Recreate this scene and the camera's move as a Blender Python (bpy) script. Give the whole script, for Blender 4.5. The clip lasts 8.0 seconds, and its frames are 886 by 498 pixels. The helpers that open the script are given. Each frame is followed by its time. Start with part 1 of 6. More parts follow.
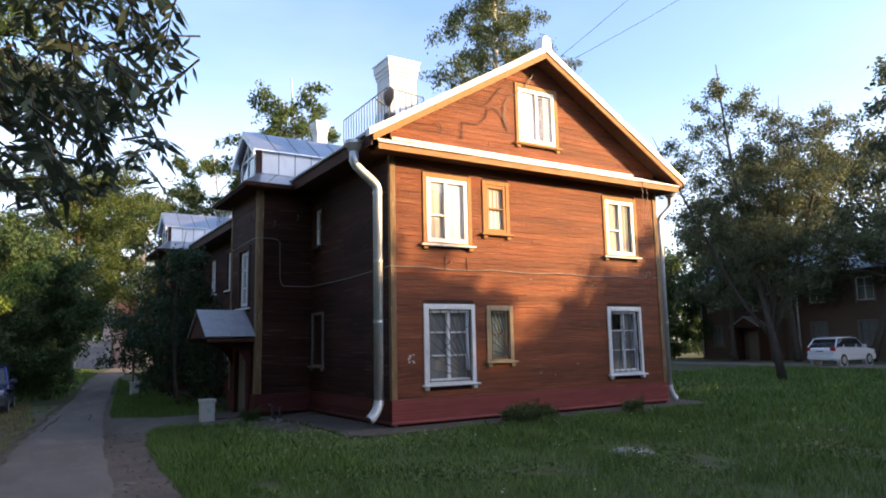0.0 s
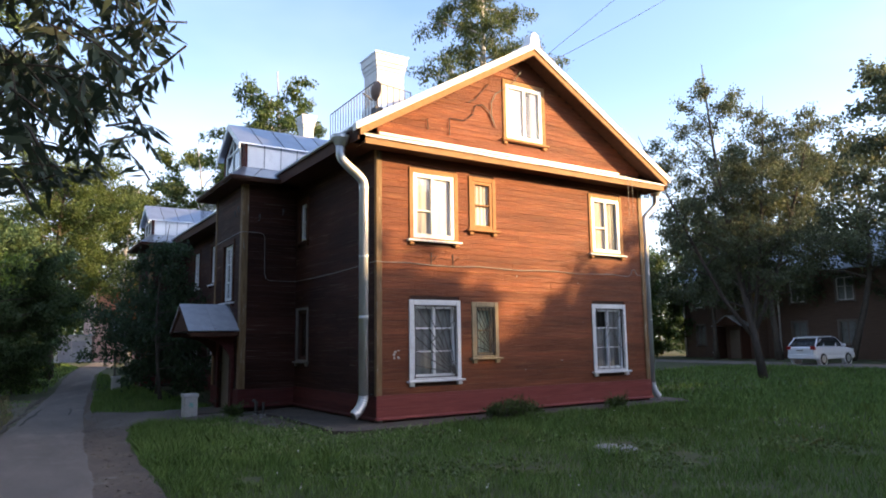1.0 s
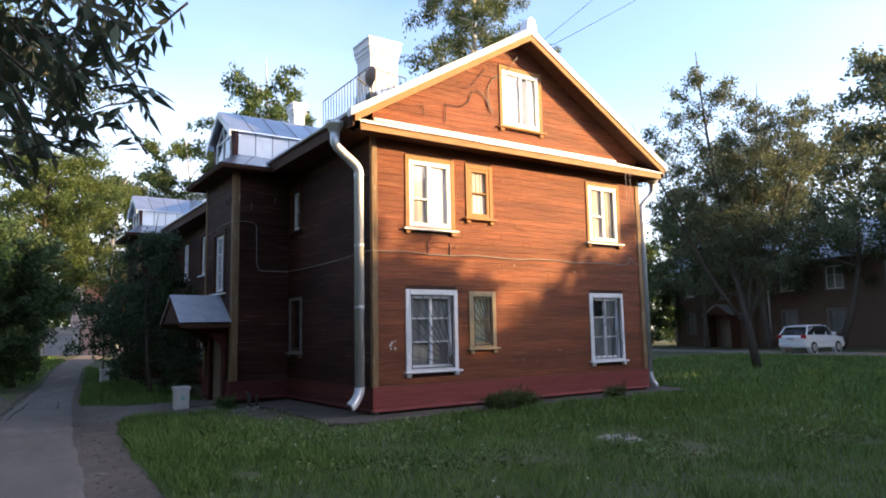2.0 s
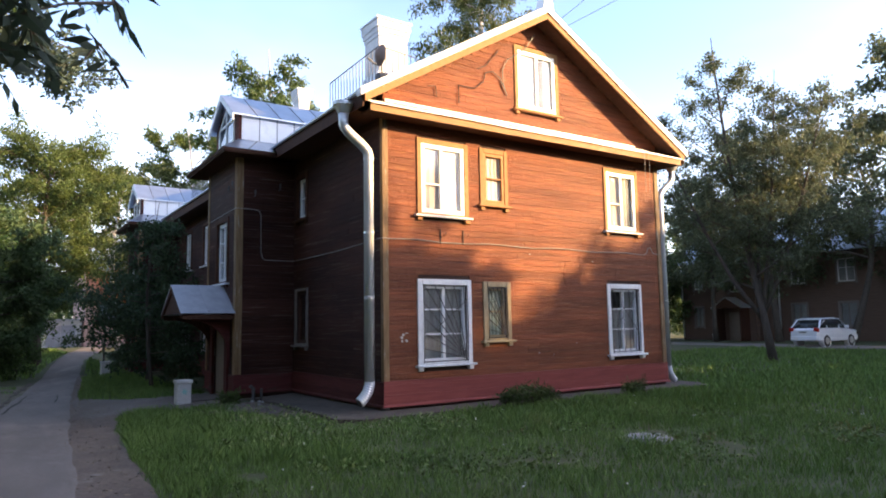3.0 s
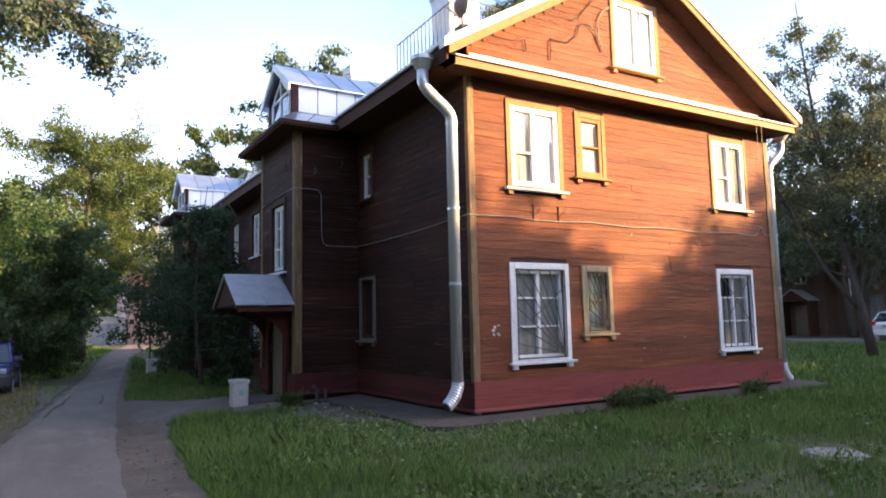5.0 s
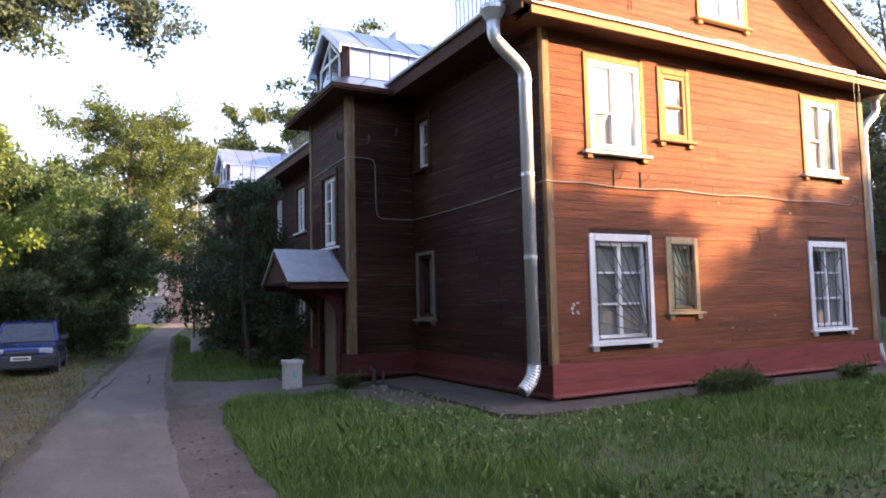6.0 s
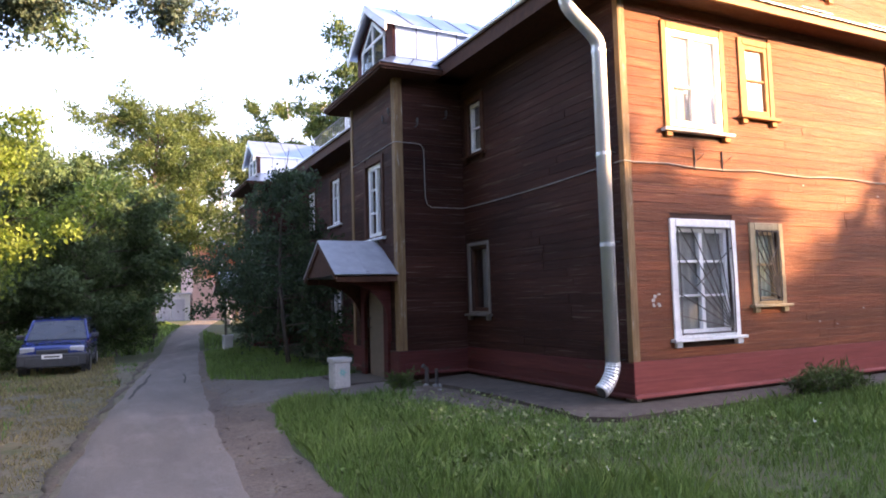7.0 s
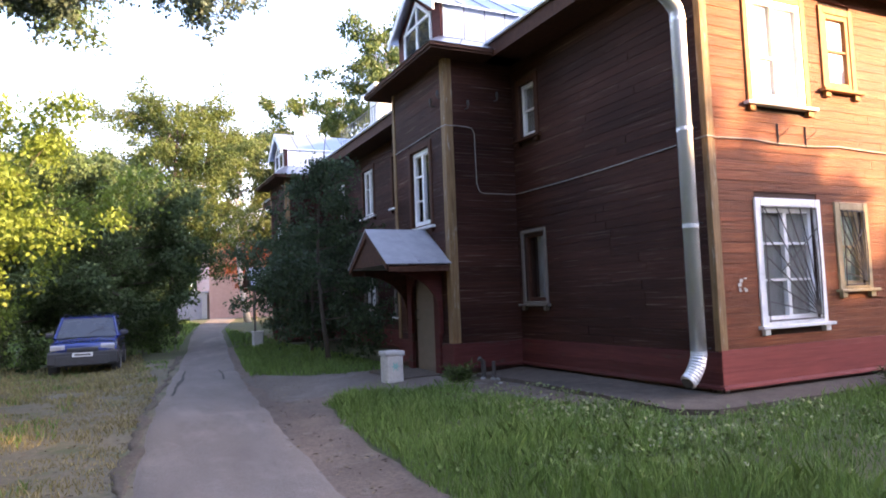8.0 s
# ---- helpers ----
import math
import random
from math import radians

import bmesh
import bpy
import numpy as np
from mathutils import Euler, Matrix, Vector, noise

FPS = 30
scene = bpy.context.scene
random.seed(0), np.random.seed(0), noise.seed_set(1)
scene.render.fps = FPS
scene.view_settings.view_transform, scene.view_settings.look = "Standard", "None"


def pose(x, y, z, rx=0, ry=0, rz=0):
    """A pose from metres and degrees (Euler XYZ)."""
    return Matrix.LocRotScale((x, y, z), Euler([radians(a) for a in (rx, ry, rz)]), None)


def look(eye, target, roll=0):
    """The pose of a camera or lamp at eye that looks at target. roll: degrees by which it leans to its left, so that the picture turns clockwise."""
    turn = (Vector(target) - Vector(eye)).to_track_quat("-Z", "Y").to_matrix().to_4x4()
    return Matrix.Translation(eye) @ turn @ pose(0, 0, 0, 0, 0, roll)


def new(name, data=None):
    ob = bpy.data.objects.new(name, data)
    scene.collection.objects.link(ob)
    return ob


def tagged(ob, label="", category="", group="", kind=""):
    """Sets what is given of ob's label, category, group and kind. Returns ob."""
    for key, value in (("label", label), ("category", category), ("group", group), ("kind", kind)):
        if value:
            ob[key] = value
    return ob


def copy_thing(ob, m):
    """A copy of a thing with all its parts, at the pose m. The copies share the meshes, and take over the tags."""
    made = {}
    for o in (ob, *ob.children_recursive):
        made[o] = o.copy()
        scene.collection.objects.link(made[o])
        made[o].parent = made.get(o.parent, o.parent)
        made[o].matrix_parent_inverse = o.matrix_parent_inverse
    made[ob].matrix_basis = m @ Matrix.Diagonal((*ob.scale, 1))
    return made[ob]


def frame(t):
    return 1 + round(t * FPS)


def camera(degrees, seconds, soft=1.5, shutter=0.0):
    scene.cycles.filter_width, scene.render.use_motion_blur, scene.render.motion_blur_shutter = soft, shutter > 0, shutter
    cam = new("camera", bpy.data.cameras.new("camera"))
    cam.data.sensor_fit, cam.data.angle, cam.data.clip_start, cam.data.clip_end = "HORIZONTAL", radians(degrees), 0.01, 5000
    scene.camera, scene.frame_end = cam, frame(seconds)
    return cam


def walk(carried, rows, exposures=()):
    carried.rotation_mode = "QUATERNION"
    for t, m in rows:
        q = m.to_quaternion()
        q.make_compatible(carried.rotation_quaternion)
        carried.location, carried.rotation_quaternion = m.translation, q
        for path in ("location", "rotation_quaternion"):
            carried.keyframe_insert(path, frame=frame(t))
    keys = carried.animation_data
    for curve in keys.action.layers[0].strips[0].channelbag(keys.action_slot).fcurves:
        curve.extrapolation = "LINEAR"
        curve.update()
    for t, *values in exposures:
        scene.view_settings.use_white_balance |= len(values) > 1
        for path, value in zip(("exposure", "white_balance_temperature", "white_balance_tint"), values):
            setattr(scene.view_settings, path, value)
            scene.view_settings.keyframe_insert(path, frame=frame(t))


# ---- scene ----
cam = camera(66.3, 8.0, soft=1.9)
PATH = [
    (0, (0.069, -0.11, 1.681), (1.112, 1.574, 1.96), -1.2),
    (0.5, (0.073, -0.081, 1.684), (1.139, 1.591, 1.949), -0.9),
    (1, (0.068, -0.081, 1.664), (1.148, 1.581, 1.933), -0.8),
    (1.5, (0.042, 0.017, 1.662), (1.15, 1.662, 1.917), -1.2),
    (3, (0.265, 0.889, 1.641), (1.368, 2.543, 1.862), -1.0),
    (3.5, (0.347, 1.348, 1.633), (1.443, 3.006, 1.853), -0.8),
    (4, (0.362, 1.88, 1.599), (1.438, 3.552, 1.812), -0.1),
    (4.2, (0.339, 2.104, 1.585), (1.413, 3.778, 1.798), -0.6),
    (5.5, (0.465, 3.525, 1.554), (1.441, 5.259, 1.757), -1.3),
    (6, (0.385, 4.094, 1.543), (1.323, 5.853, 1.699), -1.3),
    (6.5, (0.309, 4.599, 1.526), (1.232, 6.366, 1.682), -1.5),
    (7, (0.159, 5.115, 1.51), (1.052, 6.899, 1.656), -1.6),
    (7.5, (-0.019, 5.546, 1.465), (0.882, 7.325, 1.607), -2.2),
    (8, (-0.304, 5.939, 1.409), (0.564, 7.735, 1.548), -2.2),
]
EXPOSE = [(0.0, 1.9, 6550, 18), (1.5, 2.0, 6550, 18), (4.0, 2.38, 6650, 21), (5.5, 2.6, 6750, 24), (6.5, 2.94, 6850, 30), (8.0, 3.3, 6900, 29)]
walk(cam, [(t, look(eye, target, roll)) for t, eye, target, roll in PATH], EXPOSE)

# ---- light: evening sun low behind the walker's right shoulder, clear sky with thin cloud ----
SUN_EL, SUN_AZ = 17.0, 50.0          # azimuth from -y towards +x
sun_dir = Vector((math.sin(radians(SUN_AZ)) * math.cos(radians(SUN_EL)), -math.cos(radians(SUN_AZ)) * math.cos(radians(SUN_EL)), math.sin(radians(SUN_EL))))
sun = new("sun", bpy.data.lights.new("sun", "SUN"))
sun.data.energy, sun.data.angle, sun.data.color = 3.7, radians(0.6), (1.0, 0.7, 0.32)
sun.matrix_world = look(sun_dir * 100, (0, 0, 0))
world = bpy.data.worlds.new("world")
scene.world = world
world.use_nodes = True
wn, wl = world.node_tree.nodes, world.node_tree.links
wn.clear()
sky = wn.new("ShaderNodeTexSky")
sky.sky_type, sky.sun_disc = "NISHITA", False
sky.sun_elevation, sky.sun_rotation = radians(SUN_EL), radians(180 - SUN_AZ)
sky.air_density, sky.dust_density, sky.ozone_density = 1.0, 1.6, 2.5
wco = wn.new("ShaderNodeTexCoord")
wmap = wn.new("ShaderNodeMapping")
wmap.inputs["Scale"].default_value = (1.0, 1.0, 2.6)
wl.new(wco.outputs["Generated"], wmap.inputs["Vector"])
wno = wn.new("ShaderNodeTexNoise")
wno.inputs["Scale"].default_value, wno.inputs["Detail"].default_value, wno.inputs["Roughness"].default_value = 1.1, 5.0, 0.5
wl.new(wmap.outputs["Vector"], wno.inputs["Vector"])
wra = wn.new("ShaderNodeValToRGB")
wra.color_ramp.elements[0].position, wra.color_ramp.elements[1].position = 0.42, 0.78
wl.new(wno.outputs["Fac"], wra.inputs["Fac"])
wsc = wn.new("ShaderNodeMath")
wsc.operation = "MULTIPLY"
wsc.inputs[1].default_value = 0.22
wl.new(wra.outputs["Color"], wsc.inputs[0])
# haze that whitens the sky towards the horizon
wsep = wn.new("ShaderNodeSeparateXYZ")
wl.new(wco.outputs["Generated"], wsep.inputs["Vector"])
whz = wn.new("ShaderNodeMapRange")
whz.interpolation_type = "SMOOTHSTEP"
whz.inputs["From Min"].default_value, whz.inputs["From Max"].default_value = 0.08, 0.38
whz.inputs["To Min"].default_value, whz.inputs["To Max"].default_value = 0.25, 0.0
wl.new(wsep.outputs["Z"], whz.inputs["Value"])
wad = wn.new("ShaderNodeMath")
wad.operation, wad.use_clamp = "ADD", True
wl.new(wsc.outputs["Value"], wad.inputs[0])
wl.new(whz.outputs["Result"], wad.inputs[1])
wmx = wn.new("ShaderNodeMix")
wmx.data_type = "RGBA"
wmx.inputs["B"].default_value = (5.0, 5.1, 5.3, 1)
wl.new(wad.outputs["Value"], wmx.inputs["Factor"])
wl.new(sky.outputs["Color"], wmx.inputs["A"])
wbg = wn.new("ShaderNodeBackground")
wbg.inputs["Strength"].default_value = 0.13
wl.new(wmx.outputs["Result"], wbg.inputs["Color"])
wout = wn.new("ShaderNodeOutputWorld")
wl.new(wbg.outputs["Background"], wout.inputs["Surface"])


# ---- materials ----
def material(name, c1, c2, rough=0.7, scale=(8, 8, 8), bump=0.2, metal=0.0, worn=None, worn_at=0.62, worn_scale=1.3, vary=0.12, island=False, spec=0.5, coat=0.0, trans=0.0, big=None):
    """Two tones by fine grain, a third tone in larger worn patches, a little change from piece to piece."""
    m = bpy.data.materials.new(name)
    m.use_nodes = True
    n, l = m.node_tree.nodes, m.node_tree.links
    b = n["Principled BSDF"]
    tc = n.new("ShaderNodeTexCoord")
    mp = n.new("ShaderNodeMapping")
    mp.inputs["Scale"].default_value = scale
    where = tc.outputs["Object"]
    if vary and not island:
        shift = n.new("ShaderNodeVectorMath")
        shift.operation = "MULTIPLY_ADD"
        shift.inputs[1].default_value = (37.0, 53.0, 11.0)
        l.new(n.new("ShaderNodeObjectInfo").outputs["Random"], shift.inputs[0])
        l.new(tc.outputs["Object"], shift.inputs[2])
        where = shift.outputs["Vector"]
    l.new(where, mp.inputs["Vector"])
    no = n.new("ShaderNodeTexNoise")
    no.inputs["Scale"].default_value, no.inputs["Detail"].default_value, no.inputs["Roughness"].default_value = 1.0, 8.0, 0.62
    l.new(mp.outputs["Vector"], no.inputs["Vector"])
    ra = n.new("ShaderNodeValToRGB")
    ra.color_ramp.elements[0].position, ra.color_ramp.elements[1].position = 0.3, 0.7
    ra.color_ramp.elements[0].color, ra.color_ramp.elements[1].color = (*c1, 1), (*c2, 1)
    l.new(no.outputs["Fac"], ra.inputs["Fac"])
    col = ra.outputs["Color"]
    if worn:
        mp2 = n.new("ShaderNodeMapping")
        mp2.inputs["Scale"].default_value = [worn_scale * (1 + 0.12 * q) for q in scale] if isinstance(worn_scale, float) else worn_scale
        l.new(where, mp2.inputs["Vector"])
        n2 = n.new("ShaderNodeTexNoise")
        n2.inputs["Scale"].default_value, n2.inputs["Detail"].default_value, n2.inputs["Roughness"].default_value = 1.0, 9.0, 0.7
        l.new(mp2.outputs["Vector"], n2.inputs["Vector"])
        r2 = n.new("ShaderNodeValToRGB")
        r2.color_ramp.elements[0].position, r2.color_ramp.elements[1].position = worn_at, worn_at + 0.12
        l.new(n2.outputs["Fac"], r2.inputs["Fac"])
        mx = n.new("ShaderNodeMix")
        mx.data_type = "RGBA"
        mx.inputs["B"].default_value = (*worn, 1)
        l.new(r2.outputs["Color"], mx.inputs["Factor"])
        l.new(col, mx.inputs["A"])
        col = mx.outputs["Result"]
    if big:
        n3 = n.new("ShaderNodeTexNoise")
        n3.inputs["Scale"].default_value, n3.inputs["Detail"].default_value = 1.0, 4.0
        m3 = n.new("ShaderNodeMapping")
        m3.inputs["Scale"].default_value = big[0]
        l.new(tc.outputs["Object"], m3.inputs["Vector"])
        l.new(m3.outputs["Vector"], n3.inputs["Vector"])
        r3 = n.new("ShaderNodeMapRange")
        r3.inputs["From Min"].default_value, r3.inputs["From Max"].default_value = 0.3, 0.7
        r3.inputs["To Min"].default_value, r3.inputs["To Max"].default_value = big[1], big[2]
        l.new(n3.outputs["Fac"], r3.inputs["Value"])
        h3 = n.new("ShaderNodeHueSaturation")
        l.new(r3.outputs["Result"], h3.inputs["Value"])
        l.new(col, h3.inputs["Color"])
        col = h3.outputs["Color"]
    if vary:
        src = n.new("ShaderNodeNewGeometry").outputs["Random Per Island"] if island else n.new("ShaderNodeObjectInfo").outputs["Random"]
        mr = n.new("ShaderNodeMapRange")
        mr.inputs["To Min"].default_value, mr.inputs["To Max"].default_value = 1 - vary, 1 + vary
        l.new(src, mr.inputs["Value"])
        hs = n.new("ShaderNodeHueSaturation")
        l.new(mr.outputs["Result"], hs.inputs["Value"])
        l.new(col, hs.inputs["Color"])
        col = hs.outputs["Color"]
    l.new(col, b.inputs["Base Color"])
    b.inputs["Roughness"].default_value, b.inputs["Metallic"].default_value = rough, metal
    b.inputs["Specular IOR Level"].default_value, b.inputs["Coat Weight"].default_value = spec, coat
    if bump:
        bu = n.new("ShaderNodeBump")
        bu.inputs["Strength"].default_value, bu.inputs["Distance"].default_value = bump, 0.02
        l.new(no.outputs["Fac"], bu.inputs["Height"])
        l.new(bu.outputs["Normal"], b.inputs["Normal"])
    if trans:
        tr = n.new("ShaderNodeBsdfTranslucent")
        l.new(col, tr.inputs["Color"])
        ms = n.new("ShaderNodeMixShader")
        ms.inputs["Fac"].default_value = trans
        l.new(b.outputs["BSDF"], ms.inputs[1])
        l.new(tr.outputs["BSDF"], ms.inputs[2])
        l.new(ms.outputs["Shader"], n["Material Output"].inputs["Surface"])
    return m


PLANK = material("red_brown_siding", (0.09, 0.0258, 0.0132), (0.278, 0.083, 0.035), 0.55, (1.2, 1.2, 80), 0.9, worn=(0.42, 0.2, 0.08), worn_at=0.56, worn_scale=(1.3, 1.3, 90), vary=0.13, spec=0.2, big=((0.4, 0.4, 3.0), 0.72, 1.2))
# side-wall copy of the siding, darkened to carry the shade in its colour
SIDE = material("shade_toned_siding", (0.028, 0.0106, 0.0075), (0.062, 0.0235, 0.0155), 0.7, (1.6, 1.6, 60), 0.5, worn=(0.15, 0.105, 0.078), worn_at=0.57, worn_scale=(0.7, 0.7, 30), vary=0.2, spec=0.14, big=((0.5, 0.5, 1.0), 0.6, 1.3))
CORE = material("wall_core", (0.035, 0.015, 0.009), (0.055, 0.022, 0.013), 0.85, (4, 4, 20), 0.1, vary=0)
SKIRT = material("maroon_skirting", (0.17, 0.039, 0.034), (0.245, 0.059, 0.05), 0.6, (2, 2, 30), 0.3, worn=(0.3, 0.15, 0.13), worn_at=0.62, worn_scale=(1.2, 1.2, 9), vary=0.08, spec=0.2)
# shaded copy of SKIRT: side-wall shade put into a darker maroon
SHADESKIRT = material("shade_toned_skirting", (0.065, 0.018, 0.016), (0.11, 0.03, 0.026), 0.7, (2, 2, 30), 0.4, worn=(0.06, 0.045, 0.035), worn_at=0.56, worn_scale=(1.2, 1.2, 4), vary=0.12, spec=0.15)
OCHRE = material("ochre_trim", (0.3, 0.148, 0.064), (0.4, 0.205, 0.09), 0.65, (9, 9, 9), 0.35, worn=(0.27, 0.17, 0.09), worn_at=0.62, worn_scale=(3.0, 3.0, 1.2), vary=0.08, spec=0.12)
OLDTRIM = material("faded_ochre_board", (0.12, 0.066, 0.028), (0.27, 0.165, 0.072), 0.75, (30, 30, 2.2), 0.7, worn=(0.36, 0.32, 0.26), worn_at=0.57, worn_scale=(14.0, 14.0, 2.4), vary=0.06)
WHITE = material("old_white_paint", (0.7, 0.68, 0.66), (0.84, 0.83, 0.81), 0.6, (14, 14, 14), 0.3, worn=(0.36, 0.31, 0.26), worn_at=0.6, worn_scale=(6.0, 6.0, 6.0), vary=0.05, spec=0.2)
PVC = material("white_plastic", (0.78, 0.78, 0.77), (0.84, 0.84, 0.83), 0.35, (3, 3, 3), 0.0, vary=0.0)
GREYTRIM = material("grey_weathered_casing", (0.12, 0.1, 0.084), (0.2, 0.17, 0.145), 0.8, (16, 16, 5), 0.4, vary=0.06)
# dark brown, lowered further to hold the canopy gable's shadow in the colour
DARKTRIM = material("shaded_brown_trim", (0.05, 0.022, 0.014), (0.088, 0.037, 0.022), 0.75, (12, 12, 12), 0.3, vary=0.05, spec=0.2)
ZINC = material("zinc_sheet", (0.7, 0.71, 0.73), (0.8, 0.81, 0.82), 0.4, (2.2, 2.2, 2.2), 0.12, metal=0.25, worn=(0.52, 0.53, 0.55), worn_at=0.6, worn_scale=(1.3, 1.3, 1.3), vary=0.06)
PIPE = material("galvanised_pipe", (0.6, 0.61, 0.62), (0.74, 0.745, 0.75), 0.4, (5, 5, 2), 0.1, metal=0.5, worn=(0.5, 0.51, 0.53), worn_at=0.64, worn_scale=(3.0, 3.0, 2.0), vary=0.04)
RAKEWHITE = material("white_sheet_edging", (0.74, 0.73, 0.72), (0.82, 0.81, 0.8), 0.45, (4, 4, 4), 0.1, metal=0.0, vary=0.0)
OLDSHEET = material("grey_canopy_sheet", (0.3, 0.31, 0.33), (0.4, 0.41, 0.43), 0.5, (5, 5, 5), 0.15, metal=0.3, worn=(0.24, 0.22, 0.21), worn_at=0.62, worn_scale=(2.0, 2.0, 2.0), vary=0.05)
BRICKWASH = material("whitewashed_chimney", (0.6, 0.58, 0.56), (0.76, 0.74, 0.72), 0.85, (7, 7, 7), 0.4, worn=(0.5, 0.46, 0.42), worn_at=0.6, worn_scale=(2.0, 2.0, 2.0), vary=0)
IRON = material("dark_iron", (0.05, 0.05, 0.05), (0.1, 0.09, 0.085), 0.6, (30, 30, 30), 0.1, metal=0.4, vary=0)
GREYIRON = material("grey_painted_iron", (0.1, 0.1, 0.105), (0.16, 0.16, 0.165), 0.5, (30, 30, 30), 0.1, metal=0.4, vary=0)
CABLE = material("grey_cable", (0.2, 0.185, 0.17), (0.32, 0.295, 0.27), 0.6, (30, 30, 30), 0.0, vary=0)
BLACKCABLE = material("black_cable", (0.015, 0.015, 0.015), (0.03, 0.03, 0.03), 0.5, (30, 30, 30), 0.0, vary=0)
CURTAIN = material("pale_curtain", (0.62, 0.56, 0.5), (0.74, 0.68, 0.62), 0.9, (20, 20, 3), 0.1, vary=0.05, trans=0.3)
BLIND = material("white_curtain", (0.8, 0.8, 0.79), (0.86, 0.86, 0.85), 0.9, (20, 20, 3), 0.1, vary=0.03, trans=0.2)
NET = material("grey_net_curtain", (0.14, 0.145, 0.14), (0.26, 0.262, 0.25), 0.9, (24, 24, 3), 0.1, vary=0.1)
GREENNET = material("pale_green_curtain", (0.26, 0.33, 0.27), (0.42, 0.47, 0.39), 0.9, (16, 16, 3), 0.1, vary=0.05)
ROOM = material("dim_room", (0.09, 0.08, 0.07), (0.13, 0.12, 0.1), 0.9, (2, 2, 2), 0.0, vary=0)
DOORM = material("brown_steel_door", (0.13, 0.095, 0.065), (0.17, 0.125, 0.09), 0.5, (3, 3, 8), 0.08, worn=(0.1, 0.07, 0.05), worn_at=0.62, worn_scale=(2.0, 2.0, 2.0), vary=0)
CONCRETE = material("concrete", (0.2, 0.19, 0.175), (0.32, 0.31, 0.29), 0.9, (9, 9, 9), 0.5, worn=(0.14, 0.13, 0.12), worn_at=0.58, worn_scale=(1.6, 1.6, 1.6), vary=0.05)
PALECONC = material("pale_painted_concrete", (0.42, 0.4, 0.37), (0.55, 0.53, 0.5), 0.85, (18, 18, 18), 0.4, worn=(0.28, 0.26, 0.23), worn_at=0.6, worn_scale=(5.0, 5.0, 5.0), vary=0.04)
TURQ = material("turquoise_paint", (0.12, 0.42, 0.38), (0.2, 0.52, 0.48), 0.7, (20, 20, 20), 0.1, vary=0)
PAINTWHITE = material("white_daub", (0.42, 0.4, 0.37), (0.55, 0.53, 0.5), 0.8, (20, 20, 20), 0.1, vary=0)
ASPHALT = material("worn_asphalt", (0.138, 0.114, 0.096), (0.195, 0.163, 0.139), 0.92, (38, 38, 38), 0.7, worn=(0.218, 0.183, 0.157), worn_at=0.5, worn_scale=(1.0, 0.35, 1.0), vary=0, big=((1.6, 0.5, 1.0), 0.82, 1.12))
PALEOCHRE = material("flaking_cream_casing", (0.3, 0.22, 0.12), (0.43, 0.335, 0.2), 0.75, (16, 16, 9), 0.4, worn=(0.24, 0.18, 0.11), worn_at=0.58, worn_scale=(5.0, 5.0, 3.0), vary=0)
CRACK = material("crack_soil", (0.03, 0.03, 0.022), (0.06, 0.055, 0.04), 0.95, (30, 30, 30), 0.6, vary=0)
DIRT = material("trodden_soil", (0.085, 0.062, 0.046), (0.17, 0.126, 0.096), 0.95, (22, 22, 22), 0.9, worn=(0.2, 0.175, 0.15), worn_at=0.57, worn_scale=(2.0, 2.0, 2.0), vary=0, big=((0.9, 0.9, 0.9), 0.7, 1.2))
GROUND = material("grassy_soil", (0.04, 0.05, 0.015), (0.068, 0.078, 0.025), 0.95, (9, 9, 9), 0.6, worn=(0.09, 0.08, 0.03), worn_at=0.54, worn_scale=(0.8, 0.8, 0.8), vary=0)
GRASS = material("green_grass", (0.1, 0.185, 0.037), (0.168, 0.262, 0.066), 0.7, (0.7, 0.7, 0.7), 0.0, worn=(0.17, 0.218, 0.062), worn_at=0.57, worn_scale=(0.75, 0.75, 0.75), vary=0.35, island=True, trans=0.25)
DRYGRASS = material("dry_grass", (0.22, 0.19, 0.075), (0.31, 0.26, 0.13), 0.8, (0.8, 0.8, 0.8), 0.0, worn=(0.09, 0.14, 0.035), worn_at=0.55, worn_scale=(0.7, 0.7, 0.7), vary=0.3, island=True, trans=0.25)
LAWNLEAF = material("low_lawn_leaf", (0.075, 0.13, 0.026), (0.14, 0.19, 0.045), 0.7, (0.9, 0.9, 0.9), 0.0, worn=(0.2, 0.17, 0.06), worn_at=0.55, worn_scale=(1.1, 1.1, 1.1), vary=0.4, island=True)
CLOVER = material("pale_clover_leaf", (0.13, 0.175, 0.055), (0.22, 0.25, 0.11), 0.7, (1, 1, 1), 0.0, vary=0.3, island=True)
FLOWER = material("white_flower", (0.5, 0.5, 0.42), (0.66, 0.66, 0.58), 0.8, (1, 1, 1), 0.0, vary=0.1, island=True)
LITTER = material("dry_litter", (0.07, 0.05, 0.03), (0.2, 0.15, 0.09), 0.9, (1, 1, 1), 0.0, vary=0.5, island=True)
BARK = material("grey_brown_bark", (0.045, 0.036, 0.028), (0.1, 0.08, 0.062), 0.95, (14, 14, 3), 0.9, vary=0)
BIRCHBARK = material("birch_bark", (0.3, 0.29, 0.27), (0.5, 0.48, 0.45), 0.85, (6, 6, 12), 0.5, worn=(0.05, 0.045, 0.04), worn_at=0.58, worn_scale=(3.0, 3.0, 9.0), vary=0)


def leaves(name, c1, c2, trans=0.4, vary=0.35):
    return material(name, c1, c2, 0.6, (0.6, 0.6, 0.6), 0.0, vary=vary, island=True, trans=trans, spec=0.4)


